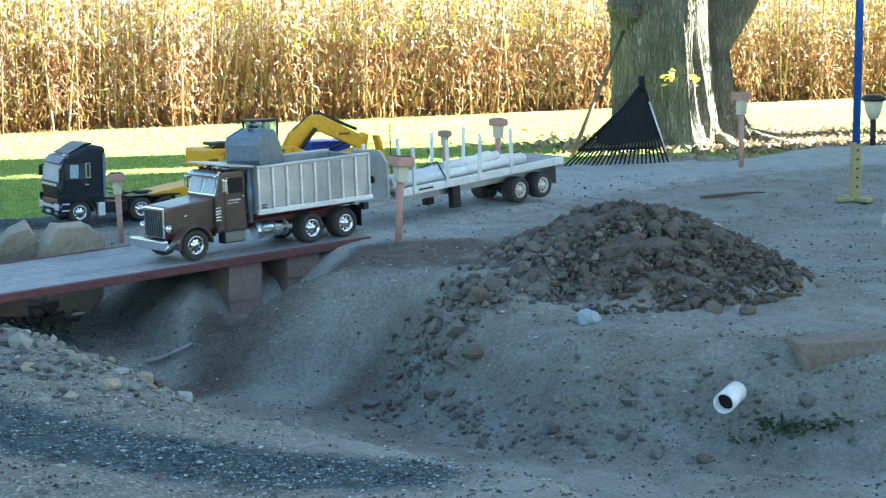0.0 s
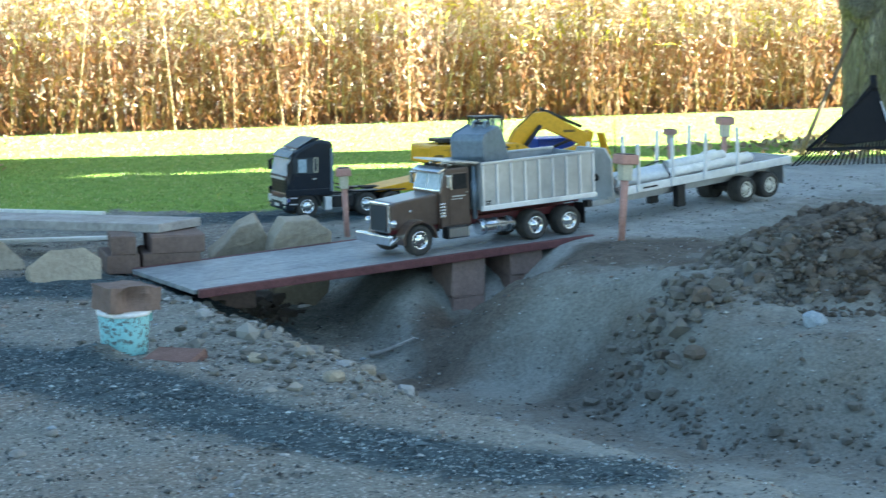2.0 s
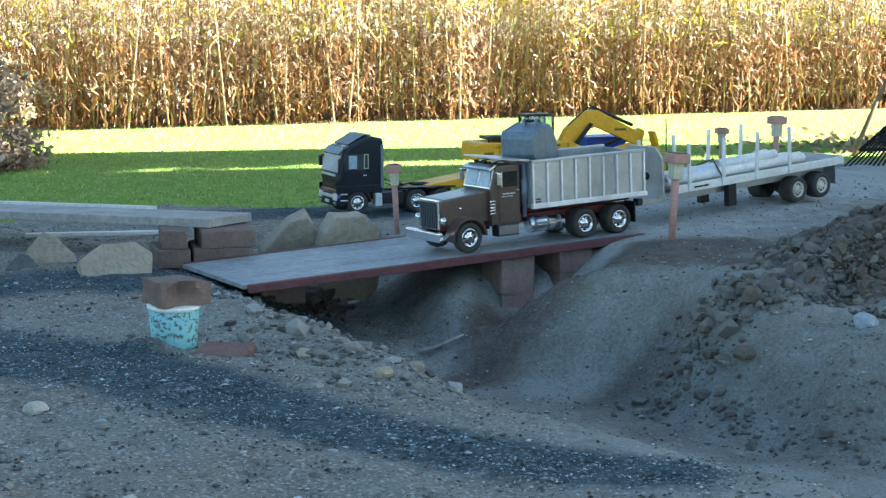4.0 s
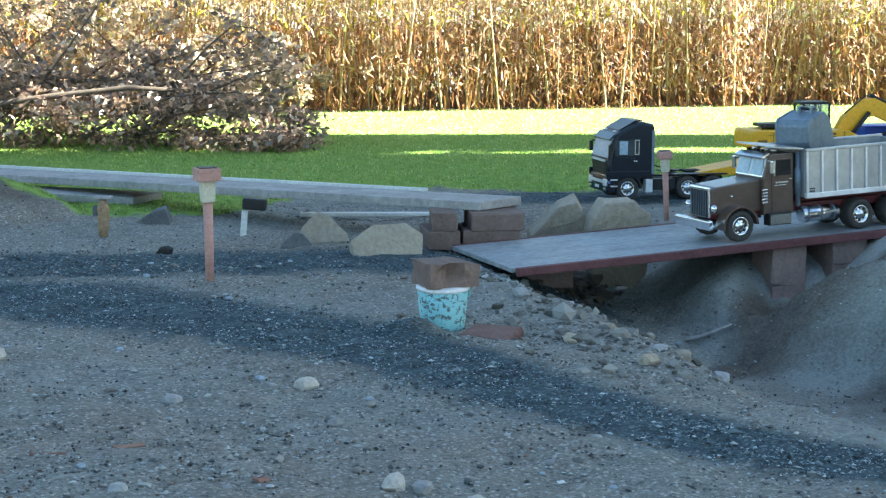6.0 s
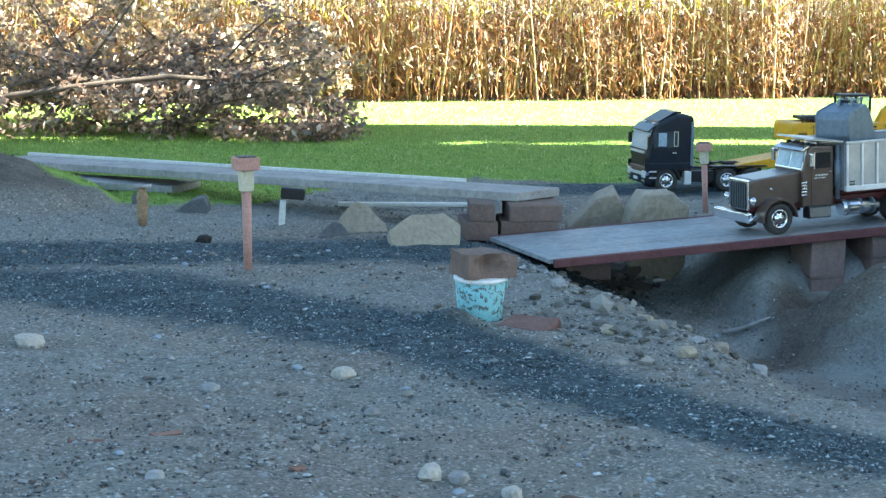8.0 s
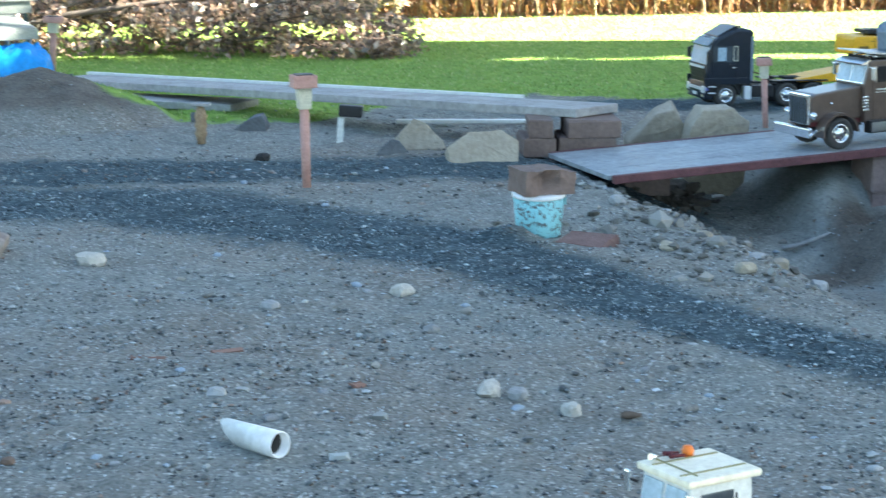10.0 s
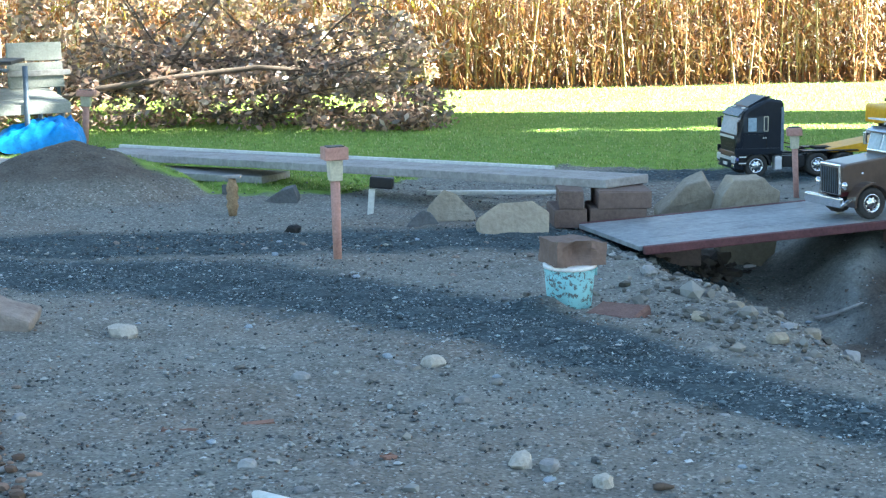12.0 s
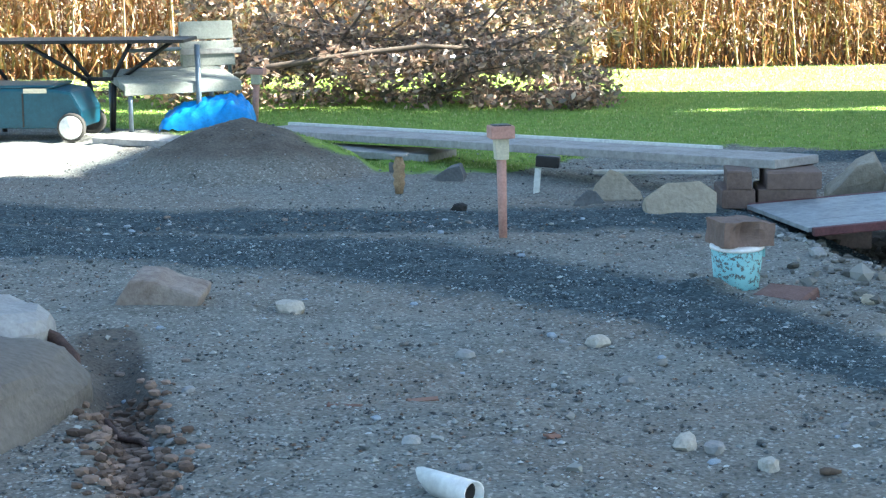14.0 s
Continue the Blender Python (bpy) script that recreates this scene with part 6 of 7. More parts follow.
dead_root([(-1.09, 2.99, -0.05), (-1.02, 2.90, -0.035), (-0.97, 2.82, -0.04), (-0.91, 2.74, -0.02), (-0.84, 2.65, -0.03)], 0.006, "reddish brown dead root lying across the gully")
dead_root([(-1.36, 3.36, 0.02), (-1.30, 3.31, 0.03), (-1.24, 3.27, 0.022), (-1.19, 3.22, 0.0), (-1.15, 3.14, -0.03)], 0.014, "dark crooked root between the two boulders")
dead_root([(0.635, 4.87, gz(0.635, 4.87) + 0.006), (0.66, 4.862, gz(0.66, 4.862) + 0.010), (0.69, 4.855, gz(0.69, 4.855) + 0.010), (0.715, 4.845, gz(0.715, 4.845) + 0.010), (0.75, 4.835, gz(0.75, 4.835) + 0.006)], 0.006, "pale grey stick lying in the hollow by the bridge", M_PLANK)


def rubble():
    rnd = random.Random(31)
    bm = bmesh.new()
    for _ in range(420):
        t = rnd.random()
        x, y = -1.04 + 0.26 * t + rnd.gauss(0, 0.03), 3.0 - 0.64 * t + rnd.gauss(0, 0.05)
        s = rnd.uniform(0.004, 0.011)
        put_rock(bm, (x, y, gz(x, y) + s * 0.4), (s * 1.2, s, s * 0.7), rnd.random() * 90, 0.3, 1)
    tagged(made("rubble", bm, M_BROWNPEBBLE), "small mixed pebbles filling a gully beside the boulder", "pebbles", kind="stuff")


rubble()


# ---- aqua pail with a stone block on it ----
def broken_block(m):
    """A rough block with a hollow knocked out of one face."""
    bm = bmesh.new()
    put_box(bm, (0, 0, 0.027), (0.115, 0.10, 0.054))
    bmesh.ops.subdivide_edges(bm, edges=bm.edges[:], cuts=9, use_grid_fill=True)
    dent = Vector((-0.008, -0.056, 0.024))
    for v in bm.verts:
        p = v.co.copy()
        near = max(0.0, 1 - (p - dent).length / 0.034)
        v.co += Vector((0, 0.030 * near ** 0.7, 0)) + Vector((noise.noise(p * 40), noise.noise(p * 40 + Vector((7, 0, 0))), noise.noise(p * 40 + Vector((0, 9, 0))))) * 0.0035
        if p.z > 0.05 and p.x > 0.045:
            v.co.z -= 0.006
    ob = made("stone_block", bm, M_DUSTBRICK)
    ob.matrix_basis = m
    tagged(ob, "rough brown broken block lying on the aqua pail", "block")


def pail():
    x, y = 0.0, 4.06
    p = thing("pail", pose(x, y, gz(x, y) - 0.012, 4, 0, 0), "aqua painted pail with a white rim, chipped paint", "pail")
    bm = bmesh.new()
    put_lathe(bm, [(0.044, 0.0), (0.047, 0.004), (0.056, 0.098), (0.052, 0.1)], (0, 0, 0), "z", 28)
    part("body", bm, M_AQUACHIP, p, smooth=True)
    bm = bmesh.new()
    put_lathe(bm, [(0.053, 0.096), (0.0585, 0.098), (0.0585, 0.104), (0.053, 0.106)], (0, 0, 0), "z", 28)
    part("rim", bm, M_PVC, p, "white rim", smooth=True)
    boxed("handle_lug", (0.057, 0, 0.088), (0.006, 0.014, 0.018), M_AQUA, p, bevel=0.002)
    broken_block(pose(x + 0.006, y, gz(x, y) + 0.092, 0, 0, 24))


pail()
brick(0.105, 3.97, -0.036, -28, (0.115, 0.085, 0.045), "half-buried dull red brick by the pail", rx=9, material=M_REDDUST)
brick(-0.5, 2.95, -0.022, 20, (0.05, 0.025, 0.03), "chip of dull red brick sunk in the gravel", group="brick chips")
brick(-0.62, 2.90, -0.024, -10, (0.06, 0.02, 0.03), "chip of dull red brick sunk in the gravel", group="brick chips")
brick(-0.27, 2.75, -0.022, 40, (0.022, 0.02, 0.03), "chip of dull red brick sunk in the gravel", group="brick chips")

# drain pipes in the ground
drain = pipe(pose(1.664, 3.55, -0.090, 0, -4, 49), 0.10, 0.0225, "short white drain pipe sticking out of the bank")
# dark disc paints the shade inside the open pipe
bm = bmesh.new()
put_lathe(bm, [(0.0192, 0.03), (0.010, 0.024), (0.0005, 0.022)], (0, 0, 0), "x", 18)
part("pipe_shade_disc", bm, M_DARK, drain, "dark disc put in for the shade inside the pipe")
shard = pipe(pose(-0.338, 2.385, 0.020, 0, 2, 139), 0.112, 0.0185, "broken white drain pipe lying on the gravel", broken=0.055)
# same kind of dark disc for the shade in the broken pipe
bm = bmesh.new()
put_lathe(bm, [(0.0164, 0.016), (0.01, 0.012), (0.0005, 0.010)], (0, 0, 0), "x", 18)
part("pipe_shade_disc", bm, M_DARK, shard, "dark disc put in for the shade inside the pipe")


def scraps():
    for x, y, long, a, label, mat in ((0.72, 4.93, 0.10, 20, "brown splinter of wood in the hollow", M_TWIG), (0.50, 5.40, 0.04, 30, "white scrap of plastic under the bridge", M_PVC),
                                      (2.02, 4.08, 0.09, -50, "thin brown stick on the mound", M_TWIG), (2.6, 5.75, 0.26, 12, "dark crooked root lying on the gravel", M_TWIG), (0.12, 2.62, 0.03, 10, "dark splinter on the gravel", M_TWIG)):
        bm = bmesh.new()
        p = Vector((0, 0, 0))
        rnd = random.Random(int(x * 100))
        line = [p]
        for k in range(4):
            line.append(line[-1] + Vector((long / 4, rnd.uniform(-1, 1) * long * 0.08, rnd.uniform(-0.2, 0.2) * long * 0.1)))
        put_path(bm, line, [0.004, 0.006, 0.0055, 0.004, 0.002], 8)
        ob = made("splinter", bm, mat)
        ob.matrix_basis = pose(x, y, gz(x, y) + 0.006, 0, 0, a)
        tagged(ob, label, "stick", "scraps")


scraps()


def weeds():
    rnd = random.Random(3)
    for x, y, n in ((1.775, 3.55, 50), (1.815, 3.515, 60), (1.875, 3.49, 45), (1.72, 3.545, 25)):
        verts, faces = [], []
        leaf_cloud(verts, faces, (x, y, gz(x, y) + 0.018), (0.06, 0.04, 0.016), n, 0.010, rnd)
        tagged(soup("weed", verts, faces, M_WEED), "small green weed on the bank by the pipe", "weed", kind="stuff")


weeds()


# ---- small things by the far dirt ----
def tiki_post():
    x, y = -1.01, 5.57
    p = thing("carved_post", pose(x, y, gz(x, y)), "small carved wooden post with a pale flat top", "post")
    bm = bmesh.new()
    put_lathe(bm, [(0.012, 0.0), (0.015, 0.02), (0.019, 0.03), (0.015, 0.045), (0.02, 0.055), (0.016, 0.07), (0.02, 0.085), (0.012, 0.105), (0.01, 0.115)], (0, 0, 0), "z", 14)
    part("shaft", bm, M_CARVED, p)
    boxed("top", (0, 0, 0.119), (0.055, 0.04, 0.008), M_PLANK, p, bevel=0.002)
    boxed("side_peg", (-0.022, 0, 0.08), (0.016, 0.016, 0.03), M_DARKSTONE, p, bevel=0.003)


tiki_post()


def letterbox():
    x, y = -0.59, 5.53
    p = thing("letterbox", pose(x, y, gz(x, y), 0, 4, 0), "toy letterbox, dark box on a white post", "letterbox")
    boxed("post", (0, 0, 0.035), (0.018, 0.012, 0.08), M_WHITE, p, bevel=0.001)
    boxed("box", (0.028, 0, 0.098), (0.07, 0.045, 0.034), M_BLACK, p, "dark box", bevel=0.005)


letterbox()


# ---- dry branches heaped on the lawn ----
def branch_heap():
    rnd = random.Random(12)
    h = thing("branch_heap", pose(0, 0, 0), "heap of cut branches with withered brown leaves on the lawn", "branches")
    verts, faces = [], []
    tips = []
    for i in range(26):
        a = rnd.uniform(-0.5, 0.5) + (0 if rnd.random() < 0.7 else 2.9)
        p = Vector((rnd.uniform(-2.4, -1.2), rnd.uniform(8.35, 9.35), rnd.uniform(0.02, 0.2)))
        way = Vector((math.cos(a), math.sin(a) * 0.4, rnd.uniform(0.2, 1.3))).normalized()
        r, bm = rnd.uniform(0.005, 0.013), bmesh.new()
        line, radii = [p], [r]
        for k in range(6):
            way = (way + Vector((rnd.gauss(0, 0.12), rnd.gauss(0, 0.12), rnd.gauss(-0.07, 0.1)))).normalized()
            q = p + way * rnd.uniform(0.1, 0.19)
            top = 0.84 - max(0.0, q.x + 1.2) * 0.9
            q.z = min(max(q.z, 0.04), max(top, 0.1))
            q.x = min(q.x, -0.62 + rnd.uniform(-0.1, 0.1))
            r *= 0.8
            line.append(q)
            radii.append(r)
            tips.append(q.copy())
            p = q
        put_path(bm, line, radii, 7)
        part("branch", bm, M_TWIG, h)
    bm = bmesh.new()
    put_path(bm, [Vector((-2.35, 8.3, 0.12)), Vector((-2.1, 8.32, 0.19)), Vector((-1.75, 8.36, 0.24)), Vector((-1.4, 8.4, 0.28)), Vector((-1.1, 8.5, 0.26))], [0.016, 0.015, 0.014, 0.012, 0.008], 9)
    part("branch", bm, M_TWIG, h)
    for q in tips:
        if rnd.random() < 0.75:
            leaf_cloud(verts, faces, q, (0.085, 0.08, 0.07), rnd.randint(30, 50), 0.021, rnd)
    for _ in range(105):
        x = rnd.uniform(-2.6, -0.72)
        top = 0.86 - max(0.0, x + 1.2) * 1.0
        leaf_cloud(verts, faces, (x, rnd.uniform(8.7, 10.0), rnd.uniform(0.1, max(top, 0.16))), (0.09, 0.09, 0.075), 55, 0.021, rnd)
    for _ in range(150):
        x = rnd.uniform(-2.7, -0.62)
        leaf_cloud(verts, faces, (x, rnd.uniform(8.25, 8.8), rnd.uniform(0.02, 0.30 if x < -0.8 else 0.14)), (0.1, 0.09, 0.06), 46, 0.021, rnd)
    for _ in range(70):
        x = rnd.uniform(-2.7, -0.8)
        leaf_cloud(verts, faces, (x, rnd.uniform(8.9, 9.5), rnd.uniform(0.12, 0.42)), (0.11, 0.09, 0.07), 46, 0.021, rnd)
    leaves = soup("leaves", verts, faces, M_DRYLEAF)
    leaves.parent = h
    leaves["label"] = "withered brown leaves"


branch_heap()


# ---- bench, tarpaulin and cart at the lawn's edge ----
def bench():
    b = thing("bench", pose(-2.27, 7.47, 0.0, 0, 0, 38), "weathered pale slatted garden bench with grey metal legs", "bench")
    for i in range(4):
        boxed("seat_slat", (-0.03, -0.11 + i * 0.064, 0.188 + i * 0.012), (0.50, 0.060, 0.030), M_BENCH, b, bevel=0.006, turn=Matrix.Rotation(radians(10), 4, "X"))
    boxed("seat_apron", (-0.03, -0.145, 0.172), (0.50, 0.014, 0.04), M_BENCH, b, bevel=0.003)
    for i, (z, high) in enumerate(((0.265, 0.05), (0.322, 0.045), (0.388, 0.075))):
        boxed("back_slat", (0.175, 0.09 + i * 0.010, z), (0.235, 0.016, high), M_BENCH, b, bevel=0.003, turn=Matrix.Rotation(radians(-8), 4, "X"))
    boxed("back_rail", (0.18, 0.075, 0.302), (0.27, 0.014, 0.022), M_PLANK, b, "weathered brown cross rail", bevel=0.002)
    for x in (-0.25, 0.19):
        for y in (-0.13, 0.10):
            tubed("leg", (x, y, 0.0), (x, y, 0.19), 0.009, M_STEEL, b, n=10)
    for x in (0.07, 0.28):
        tubed("back_post", (x, 0.11, 0.19), (x, 0.13, 0.42), 0.008, M_STEEL, b, n=10)
    tubed("arm_rail", (-0.18, 0.1, 0.315), (0.15, 0.1, 0.315), 0.008, M_STEEL, b, n=10)
    tubed("front_post", (0.03, -0.16, 0.0), (0.03, -0.15, 0.345), 0.011, M_STEEL, b, "grey upright post", n=10)


bench()


def black_frame():
    f = thing("steel_frame", pose(-2.62, 7.3, 0.0, 0, 0, 6), "black steel tube frame with a flat top and slanted struts", "frame")
    boxed("top", (-0.035, 0.05, 0.363), (0.95, 0.30, 0.014), M_BLACK, f, bevel=0.003)
    boxed("middle_rail", (0.085, 0.0, 0.210), (0.17, 0.02, 0.016), M_BLACK, f, bevel=0.002)
    for p, q in (((-0.21, -0.05, 0.356), (0.03, -0.02, 0.208)), ((-0.09, 0.05, 0.356), (0.035, 0.02, 0.208)), ((0.218, -0.05, 0.356), (0.132, -0.02, 0.208)), ((0.365, 0.05, 0.356), (0.158, 0.02, 0.208)), ((-0.42, 0, 0.356), (-0.3, 0, 0.208))):
        tubed("strut", p, q, 0.009, M_BLACK, f, n=8)
    for p, q in (((0.03, 0, 0.21), (0.072, 0, 0.0)), ((0.135, 0, 0.21), (0.124, 0, 0.0)), ((-0.3, 0, 0.208), (-0.32, 0, 0.0))):
        tubed("leg", p, q, 0.011, M_BLACK, f, n=8)


black_frame()


def tarpaulin():
    bm = bmesh.new()
    n = 28
    grid = [[None] * n for _ in range(n)]
    for i in range(n):
        for j in range(n):
            u, v = i / (n - 1) * 2 - 1, j / (n - 1) * 2 - 1
            k = max(0.0, 1 - (u * u) ** 1.4) * max(0.0, 1 - (v * v) ** 1.4)
            z = 0.13 * k ** 0.5 * (1 + 0.25 * noise.noise((u * 2, v * 2, 1))) + 0.045 * abs(noise.noise((u * 5, v * 5, 2))) + 0.02 * abs(noise.noise((u * 12, v * 12, 5)))
            grid[i][j] = bm.verts.new((u * 0.19, v * 0.14, z * (0.85 + 0.3 * u)))
    for i in range(n - 1):
        for j in range(n - 1):
            bm.faces.new((grid[i][j], grid[i + 1][j], grid[i + 1][j + 1], grid[i][j + 1])).smooth = True
    ob = made("tarpaulin", bm, M_TARP)
    ob.matrix_basis = pose(-2.13, 7.42, 0.0, 0, 0, 12)
    tagged(ob, "crumpled bright blue tarpaulin over a low heap under the bench", "tarpaulin")


tarpaulin()


def teal_cart():
    c = thing("cart", pose(-2.715, 7.02, 0.0, 0, 0, 4), "teal plastic cart with white wheels", "cart")
    bm = bmesh.new()
    put_prism(bm, [(-0.5, 0.05), (0.225, 0.05), (0.23, 0.12), (0.19, 0.19), (0.10, 0.205), (-0.5, 0.205)], -0.14, 0.14, 0.012)
    part("body", bm, M_TEAL, c)
    boxed("lid", (-0.18, 0, 0.210), (0.60, 0.27, 0.012), M_TEAL, c, bevel=0.006)
    boxed("pale_label", (0.05, -0.1425, 0.195), (0.09, 0.004, 0.018), M_CREAM, c)
    boxed("panel_line", (0.0, -0.141, 0.12), (0.006, 0.004, 0.13), M_BLACK, c)
    for x in (0.19, -0.4):
        for s in (1, -1):
            w = wheel(c, x, s * 0.15, 0.056, 0.03, s, M_WHITE)
            bm = bmesh.new()
            put_lathe(bm, [(0.047, s * 0.013), (0.044, s * 0.016), (0.012, s * 0.0155), (0.010, s * 0.019), (0.001, s * 0.019)], (x, s * 0.15, 0.056), "y", 24)
            part("hub_cap", bm, M_WHITE, w, "white round hub cap")


teal_cart()


def toy_truck():
    t = thing("toy_truck", pose(0.168, 1.90, gz(0.168, 1.9), 0, 0, 214) @ Matrix.Scale(0.765, 4), "cream and white model truck with an orange roof lamp", "truck")
    bm = bmesh.new()
    put_prism(bm, [(0.066, 0.05), (0.062, 0.12), (0.052, 0.184), (-0.052, 0.186), (-0.060, 0.05)], -0.052, 0.052, 0.004)
    cab = part("cab", bm, M_WHITE, t)
    boxed("roof", (-0.002, 0, 0.1885), (0.126, 0.116, 0.011), M_BEIGE, cab, "cream roof panel", bevel=0.004)
    for y in (-0.030, 0.030):
        boxed("roof_groove", (-0.002, y, 0.1945), (0.112, 0.003, 0.002), M_YELLOWMETAL, cab)
    boxed("roof_groove", (0.034, -0.005, 0.1945), (0.003, 0.094, 0.002), M_YELLOWMETAL, cab)
    for y in (-0.025, 0.025):
        boxed("windshield", (0.0588, y, 0.152), (0.003, 0.042, 0.05), M_PANE, cab, turn=Matrix.Rotation(radians(-9), 4, "Y"), bevel=0.001)
    for s in (1, -1):
        boxed("side_window", (0.008, s * 0.0525, 0.15), (0.055, 0.003, 0.042), M_SMOKED, cab, bevel=0.001)
        boxed("door_line", (-0.025, s * 0.0525, 0.11), (0.002, 0.002, 0.11), M_DARK, cab)
        wheel(t, 0.13, s * 0.055, 0.042, 0.028, s)
        wheel(t, -0.2, s * 0.06, 0.042, 0.05, s)
        tubed("mirror_arm", (0.06, s * 0.054, 0.165), (0.068, s * 0.066, 0.168), 0.002, M_BLACK, cab, n=6)
        boxed("mirror", (0.068, s * 0.068, 0.165), (0.006, 0.012, 0.03), M_CHROME, cab, bevel=0.002)
    bm = bmesh.new()
    put_lathe(bm, [(0.008, 0.194), (0.009, 0.202), (0.006, 0.208), (0.0005, 0.209)], (-0.014, -0.040, 0), "z", 16)
    part("roof_lamp", bm, M_ORANGE, cab, "orange roof lamp")
    for y in (-0.048, -0.034):
        tubed("air_horn", (-0.004, y, 0.198), (0.022, y, 0.200), 0.002, M_REDFRAME, cab, r1=0.0035)
    tubed("air_horn", (0.035, -0.044, 0.198), (0.048, -0.044, 0.201), 0.003, M_CHROME, cab, r1=0.005)
    bm = bmesh.new()
    put_prism(bm, [(0.062, 0.05), (0.062, 0.125), (0.17, 0.112), (0.178, 0.10), (0.178, 0.05)], -0.046, 0.046, 0.006)
    hood = part("hood", bm, M_BEIGE, t, "cream hood")
    boxed("hood_sticker", (0.115, 0.0, 0.1215), (0.05, 0.03, 0.002), M_CAT, hood, "yellow hood sticker", turn=Matrix.Rotation(radians(7), 4, "Y"))
    boxed("chassis", (-0.08, 0, 0.05), (0.36, 0.05, 0.02), M_BLACK, t)


toy_truck()


# ---- loose grit, pebbles and clods ----
def solid(subdivisions):
    bm = bmesh.new()
    if subdivisions:
        bmesh.ops.create_icosphere(bm, subdivisions=subdivisions, radius=1.0)
    else:
        for p in ((1, 0, 0), (-1, 0, 0), (0, 1, 0), (0, -1, 0), (0, 0, 1), (0, 0, -1)):
            bm.verts.new(p)
        bm.verts.ensure_lookup_table()
        for a in (0, 1):
            for b in (2, 3):
                for c in (4, 5):
                    order = (a, b, c) if (a + b + c) % 2 == 0 else (a, c, b)
                    bm.faces.new([bm.verts[k] for k in order])
    bm.verts.index_update()
    shape = np.array([v.co[:] for v in bm.verts]), np.array([[v.index for v in f.verts] for f in bm.faces])
    bm.free()
    return shape


CHIP, LUMP = solid(0), solid(1)


def scatter(name, xs, ys, sizes, material, label, seed, flat=0.6, sink=0.25, kind=LUMP):
    corners, sides = kind
    rng = np.random.default_rng(seed)
    n = len(xs)
    zs = ground_z(xs, ys)
    jitter = 1 + rng.uniform(-0.5, 0.45, (n, len(corners), 1))
    shape = np.stack([rng.uniform(0.8, 1.35, n), rng.uniform(0.7, 1.1, n), rng.uniform(0.75, 1.1, n) * flat], 1)[:, None, :]
    v = corners[None] * jitter * shape * sizes[:, None, None]
    a = rng.uniform(0, 6.28, n)
    c, s = np.cos(a)[:, None], np.sin(a)[:, None]
    v = np.stack([v[..., 0] * c - v[..., 1] * s + xs[:, None], v[..., 0] * s + v[..., 1] * c + ys[:, None], v[..., 2] + (zs + sizes * sink)[:, None]], -1)
    f = (sides[None] + (np.arange(n) * len(corners))[:, None, None]).reshape(-1, 3)
    me = bpy.data.meshes.new(name)
    me.from_pydata(v.reshape(-1, 3).tolist(), [], f.tolist())
    me.materials.append(material)
    return tagged(new(name, me), label, "pebbles", kind="stuff")


def pieces(name, xs, ys, sizes, materials, seed, flat=0.75, sink=0.2, smooth=False):
    """Stones or clods that lie on the ground one by one, on a few shared meshes."""
    rnd = random.Random(seed)
    shapes = []
    for k, material in enumerate(materials):
        bm = bmesh.new()
        put_rock(bm, (0, 0, 0), (1.15, 0.9, flat), seed + k * 1.7, 0.3 if smooth else 0.75, 2 if smooth else 1)
        for f in bm.faces:
            f.smooth = smooth
        me = bpy.data.meshes.new(name)
        bm.to_mesh(me)
        bm.free()
        me.materials.append(material)
        shapes.append(me)
    for x, y, r in zip(xs, ys, sizes):
        ob = new(name, rnd.choice(shapes))
        ob.parent = GROUND
        ob.matrix_basis = pose(x, y, gz(x, y) + r * sink, rnd.uniform(-14, 14), rnd.uniform(-14, 14), rnd.uniform(0, 360)) @ Matrix.Scale(r, 4)


def fan(rng, n, y0, y1, power=1.0):
    """Places spread over the yard, more of them close by."""
    ys = y0 + (y1 - y0) * rng.random(n) ** power
    return rng.uniform(-0.45 * ys, 0.62 * ys), ys


def near_lane(px, py):
    return line_distance(px, py, LANE_NEAR) / near_width(px)


rng = np.random.default_rng(5)
px, py = fan(rng, 82000, 2.1, 6.6, 1.35)
keep = (near_lane(px, py) > 0.85) & ((px < 0.7) | (rng.random(len(px)) < 0.7)) & (rng.random(len(px)) < np.clip(0.5 + 0.9 * wave(px, py, 1.9, 2.0), 0.2, 1))
px, py = px[keep], py[keep]
tone = rng.random(len(px))
size = 0.0023 * np.exp(rng.normal(0, 0.5, len(px)))
for low, high, material, label, seed in ((0.0, 0.60, M_PEBBLE, "small mixed grey pebbles strewn over the yard", 1), (0.60, 0.74, M_BROWNPEBBLE, "small brown and pinkish pebbles strewn over the yard", 21), (0.74, 1.0, M_DARKPEBBLE, "small dark pebbles strewn over the yard", 22)):
    k = (tone >= low) & (tone < high)
    scatter("pebbles", px[k], py[k], np.minimum(size[k], 0.0075 if low < 0.5 else 0.0046), material, label, seed, kind=CHIP)
px, py = fan(rng, 90000, 2.1, 5.6)
lane = np.minimum(near_lane(px, py), line_distance(px, py, LANE_FAR) / 0.22)
keep = lane < 0.85 + rng.normal(0, 0.2, len(px))
px, py = px[keep], py[keep]
scatter("road_gravel", px, py, 0.0024 * np.exp(rng.normal(0, 0.4, len(px))), M_GRIT, "black crushed gravel of the model roads", 2, kind=CHIP)
px, py = fan(rng, 900, 2.2, 4.9)
keep = (near_lane(px, py) > 0.9) & (px < 0.75)
px, py = px[keep], py[keep]
scatter("small_stones", px, py, 0.0048 * np.exp(rng.normal(0, 0.35, len(px))), M_PEBBLE, "thumb-sized mixed stones strewn over the yard", 8, 0.7, 0.2)
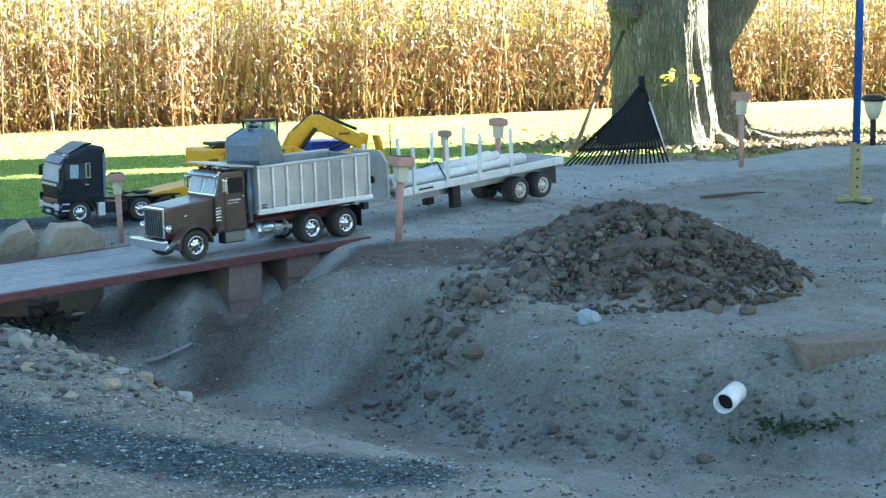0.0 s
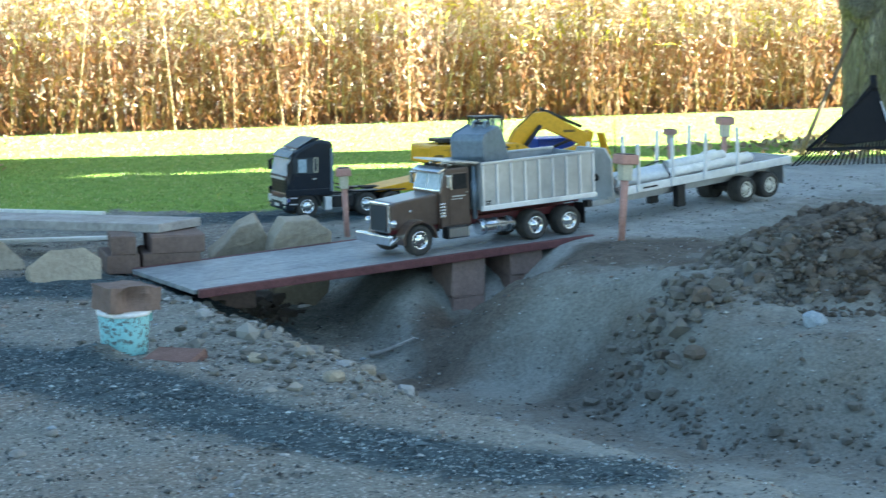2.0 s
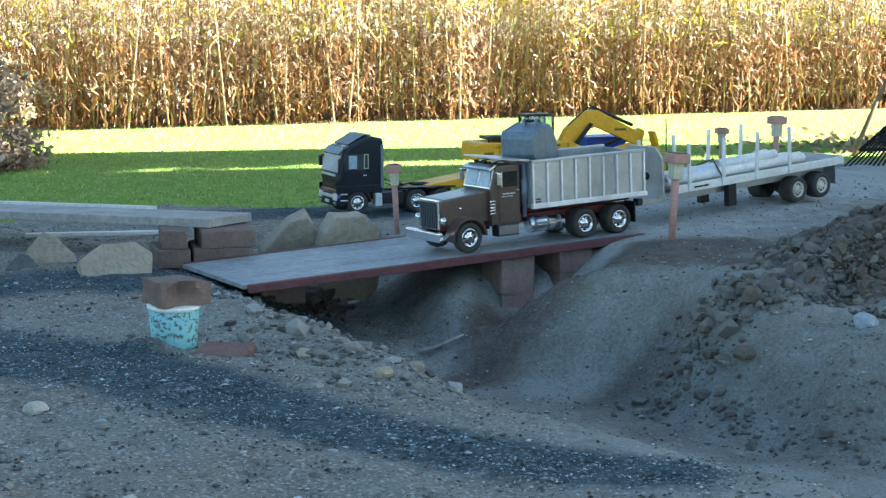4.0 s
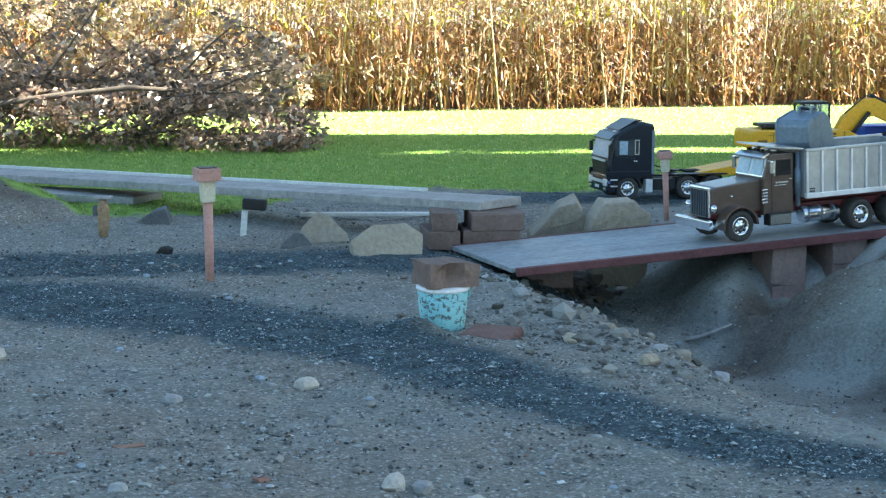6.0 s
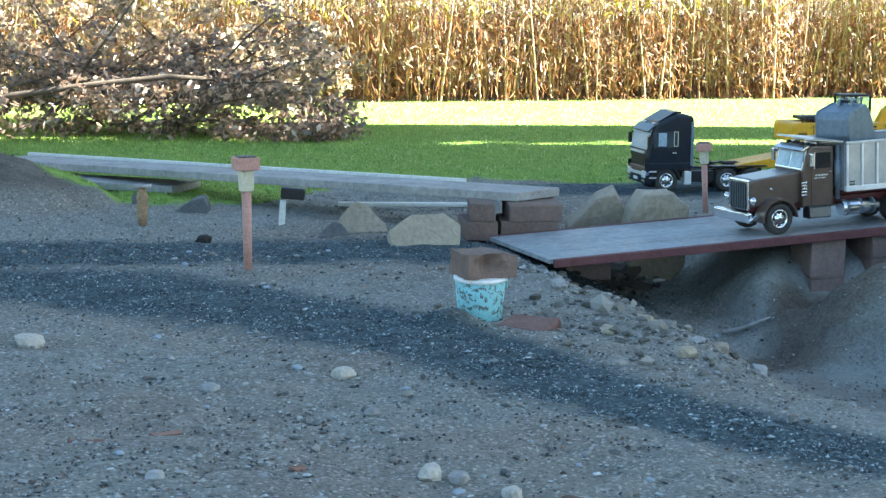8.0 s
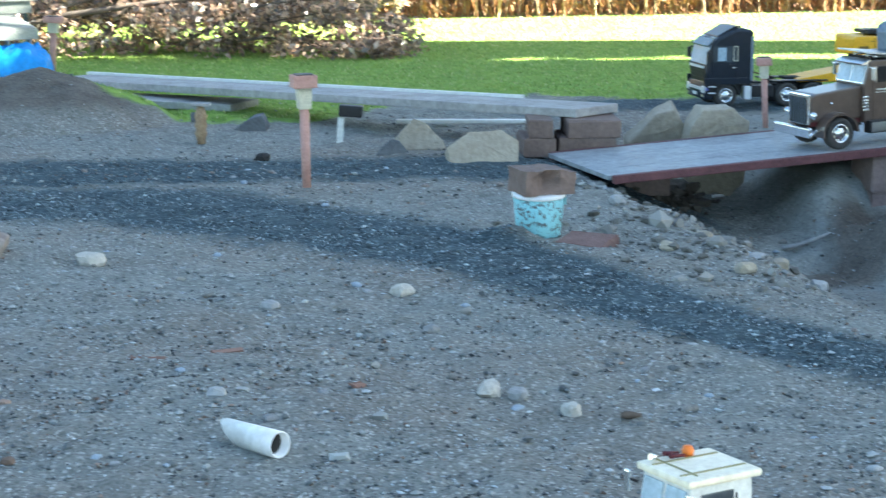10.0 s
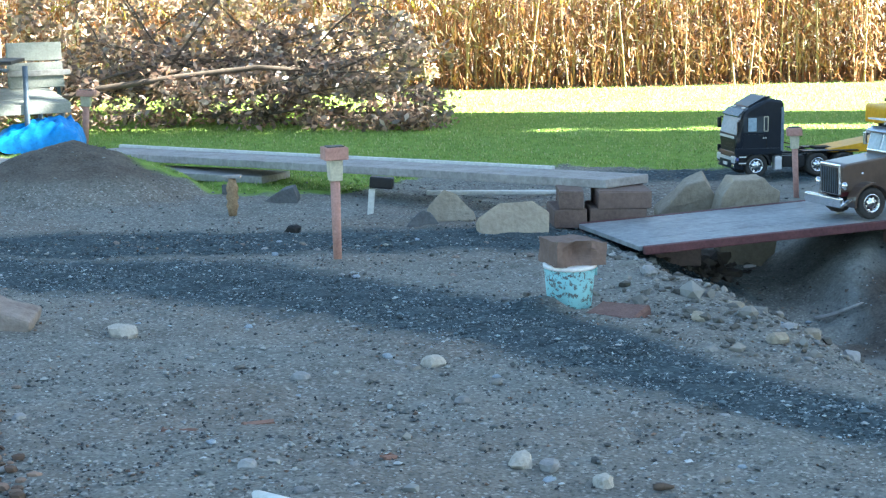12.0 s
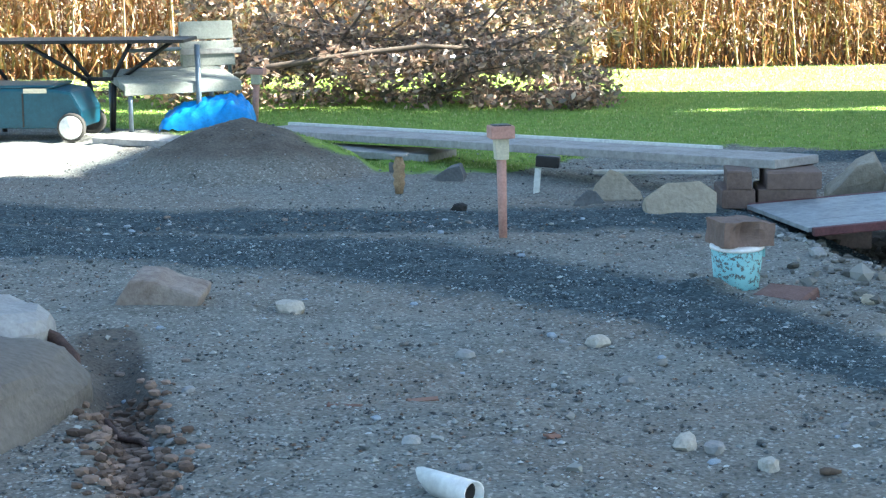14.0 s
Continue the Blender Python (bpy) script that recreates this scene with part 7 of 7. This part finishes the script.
px, py = rng.normal(0.36, 0.13, 420), rng.normal(4.2, 0.32, 420)
keep = near_lane(px, py) > 1.0
px, py = px[keep], py[keep]
scatter("bank_stones", px, py, 0.0062 * np.exp(rng.normal(0, 0.5, len(px))), M_TANPEBBLE, "tan and grey stones on the near bank of the hollow", 9, 0.75, 0.25)
px, py = fan(rng, 12000, 2.15, 5.6, 1.2)
scatter("stone_chips", px, py, 0.0019 * np.exp(rng.normal(0, 0.45, len(px))), M_CHIP, "pale flat stone chips strewn over lanes and yard", 12, 0.45, 0.3, CHIP)
px, py = fan(rng, 60000, 2.1, 5.2)
keep = near_lane(px, py) < 1.1 + rng.normal(0, 0.15, len(px))
px, py = px[keep][:6500], py[keep][:6500]
scatter("lane_chips", px, py, 0.0019 * np.exp(rng.normal(0, 0.4, len(px))), M_BLUECHIP, "pale bluish stone chips among the black gravel", 15, 0.6, 0.45, CHIP)
px, py = rng.normal(0.145, 0.045, 150), rng.normal(4.82, 0.06, 150)
scatter("ramp_gravel", px, py, 0.0075 * np.exp(rng.normal(0, 0.35, 150)), M_PEBBLE, "loose grey gravel heaped at the bridge's end", 13, 0.75, 0.3)
px, py = rng.normal(0.37, 0.06, 330), rng.normal(5.33, 0.10, 330)
scatter("brown_rubble", px, py, 0.0085 * np.exp(rng.normal(0, 0.5, 330)), M_CLOD, "brown rubble and broken brick under the bridge", 14, 0.8, 0.3)
px, py = fan(rng, 340, 2.3, 5.0, 0.8)
keep = (near_lane(px, py) > 0.9) & (px < 0.7)
px, py = px[keep], py[keep]
pieces("stone", px, py, np.clip(0.0075 * np.exp(rng.normal(0, 0.3, len(px))), 0.0045, 0.010), (M_DULLSTONE, M_GREYSTONE, M_BLUESTONE, M_GREYSTONE, M_DULLSTONE, M_BLUESTONE, M_REDROCK), 71, 0.6, 0.05, True)
# clods on the mound and down its slope
n = 7600
a, r = rng.uniform(0, 6.28, n), np.sqrt(rng.random(n))
px, py = 1.79 + np.cos(a) * r * np.where(np.cos(a) < 0, 0.38, 0.45), 4.36 + np.sin(a) * r * 0.38
dusty = px + rng.normal(0, 0.07, n) < 1.60
sizes = np.minimum(0.0040 * np.exp(rng.normal(0, 0.6, n)), 0.015)
scatter("earth_clods", px[~dusty], py[~dusty], sizes[~dusty], M_CLOD, "brown crumbly clods of earth on the mound", 3, 0.85, 0.35)
scatter("dusty_clods", px[dusty], py[dusty], sizes[dusty] * 0.85, M_CLODGREY, "dusty crumbly clods on the mound's flank", 7, 0.85, 0.35)
# a run of clods from the mound down along the crest of the bank
n = 600
t = rng.random(n)
px, py = 1.58 - 0.44 * t + rng.normal(0, 0.07, n), 4.30 - 0.10 * t + rng.normal(0, 0.08, n)
scatter("slope_clods", px, py, 0.0048 * np.exp(rng.normal(0, 0.6, n)), M_CLODGREY, "dusty clods rolled down the slope", 4, 0.85, 0.35)
t = rng.random(90)
pieces("clod", 1.58 - 0.46 * t + rng.normal(0, 0.05, 90), 4.30 - 0.10 * t + rng.normal(0, 0.06, 90), np.clip(0.0095 * np.exp(rng.normal(0, 0.5, 90)), 0.005, 0.022), (M_CLODGREY, M_CLODPALE, M_CLODGREY, M_CLOD), 73, 0.8, 0.3)
a, r = rng.uniform(0, 6.28, 190), np.sqrt(rng.random(190))
pieces("clod", 1.86 + np.cos(a) * r * 0.36, 4.34 + np.sin(a) * r * 0.34, np.clip(0.0095 * np.exp(rng.normal(0, 0.45, 190)), 0.005, 0.022), (M_CLOD, M_CLOD, M_CLOD, M_CLOD), 74, 0.85, 0.3)
px = np.interp(rng.random(500), [0, 0.5, 1], [1.15, 1.6, 2.3]) + rng.normal(0, 0.06, 500)
py = np.interp(px, [1.1, 1.3, 1.75, 2.3], [4.1, 3.76, 3.58, 3.45]) + rng.normal(0.04, 0.06, 500)
scatter("bank_clods", px, py, 0.0042 * np.exp(rng.normal(0, 0.55, 500)), M_CLODGREY, "dusty clods along the foot of the bank", 6, 0.85, 0.35)
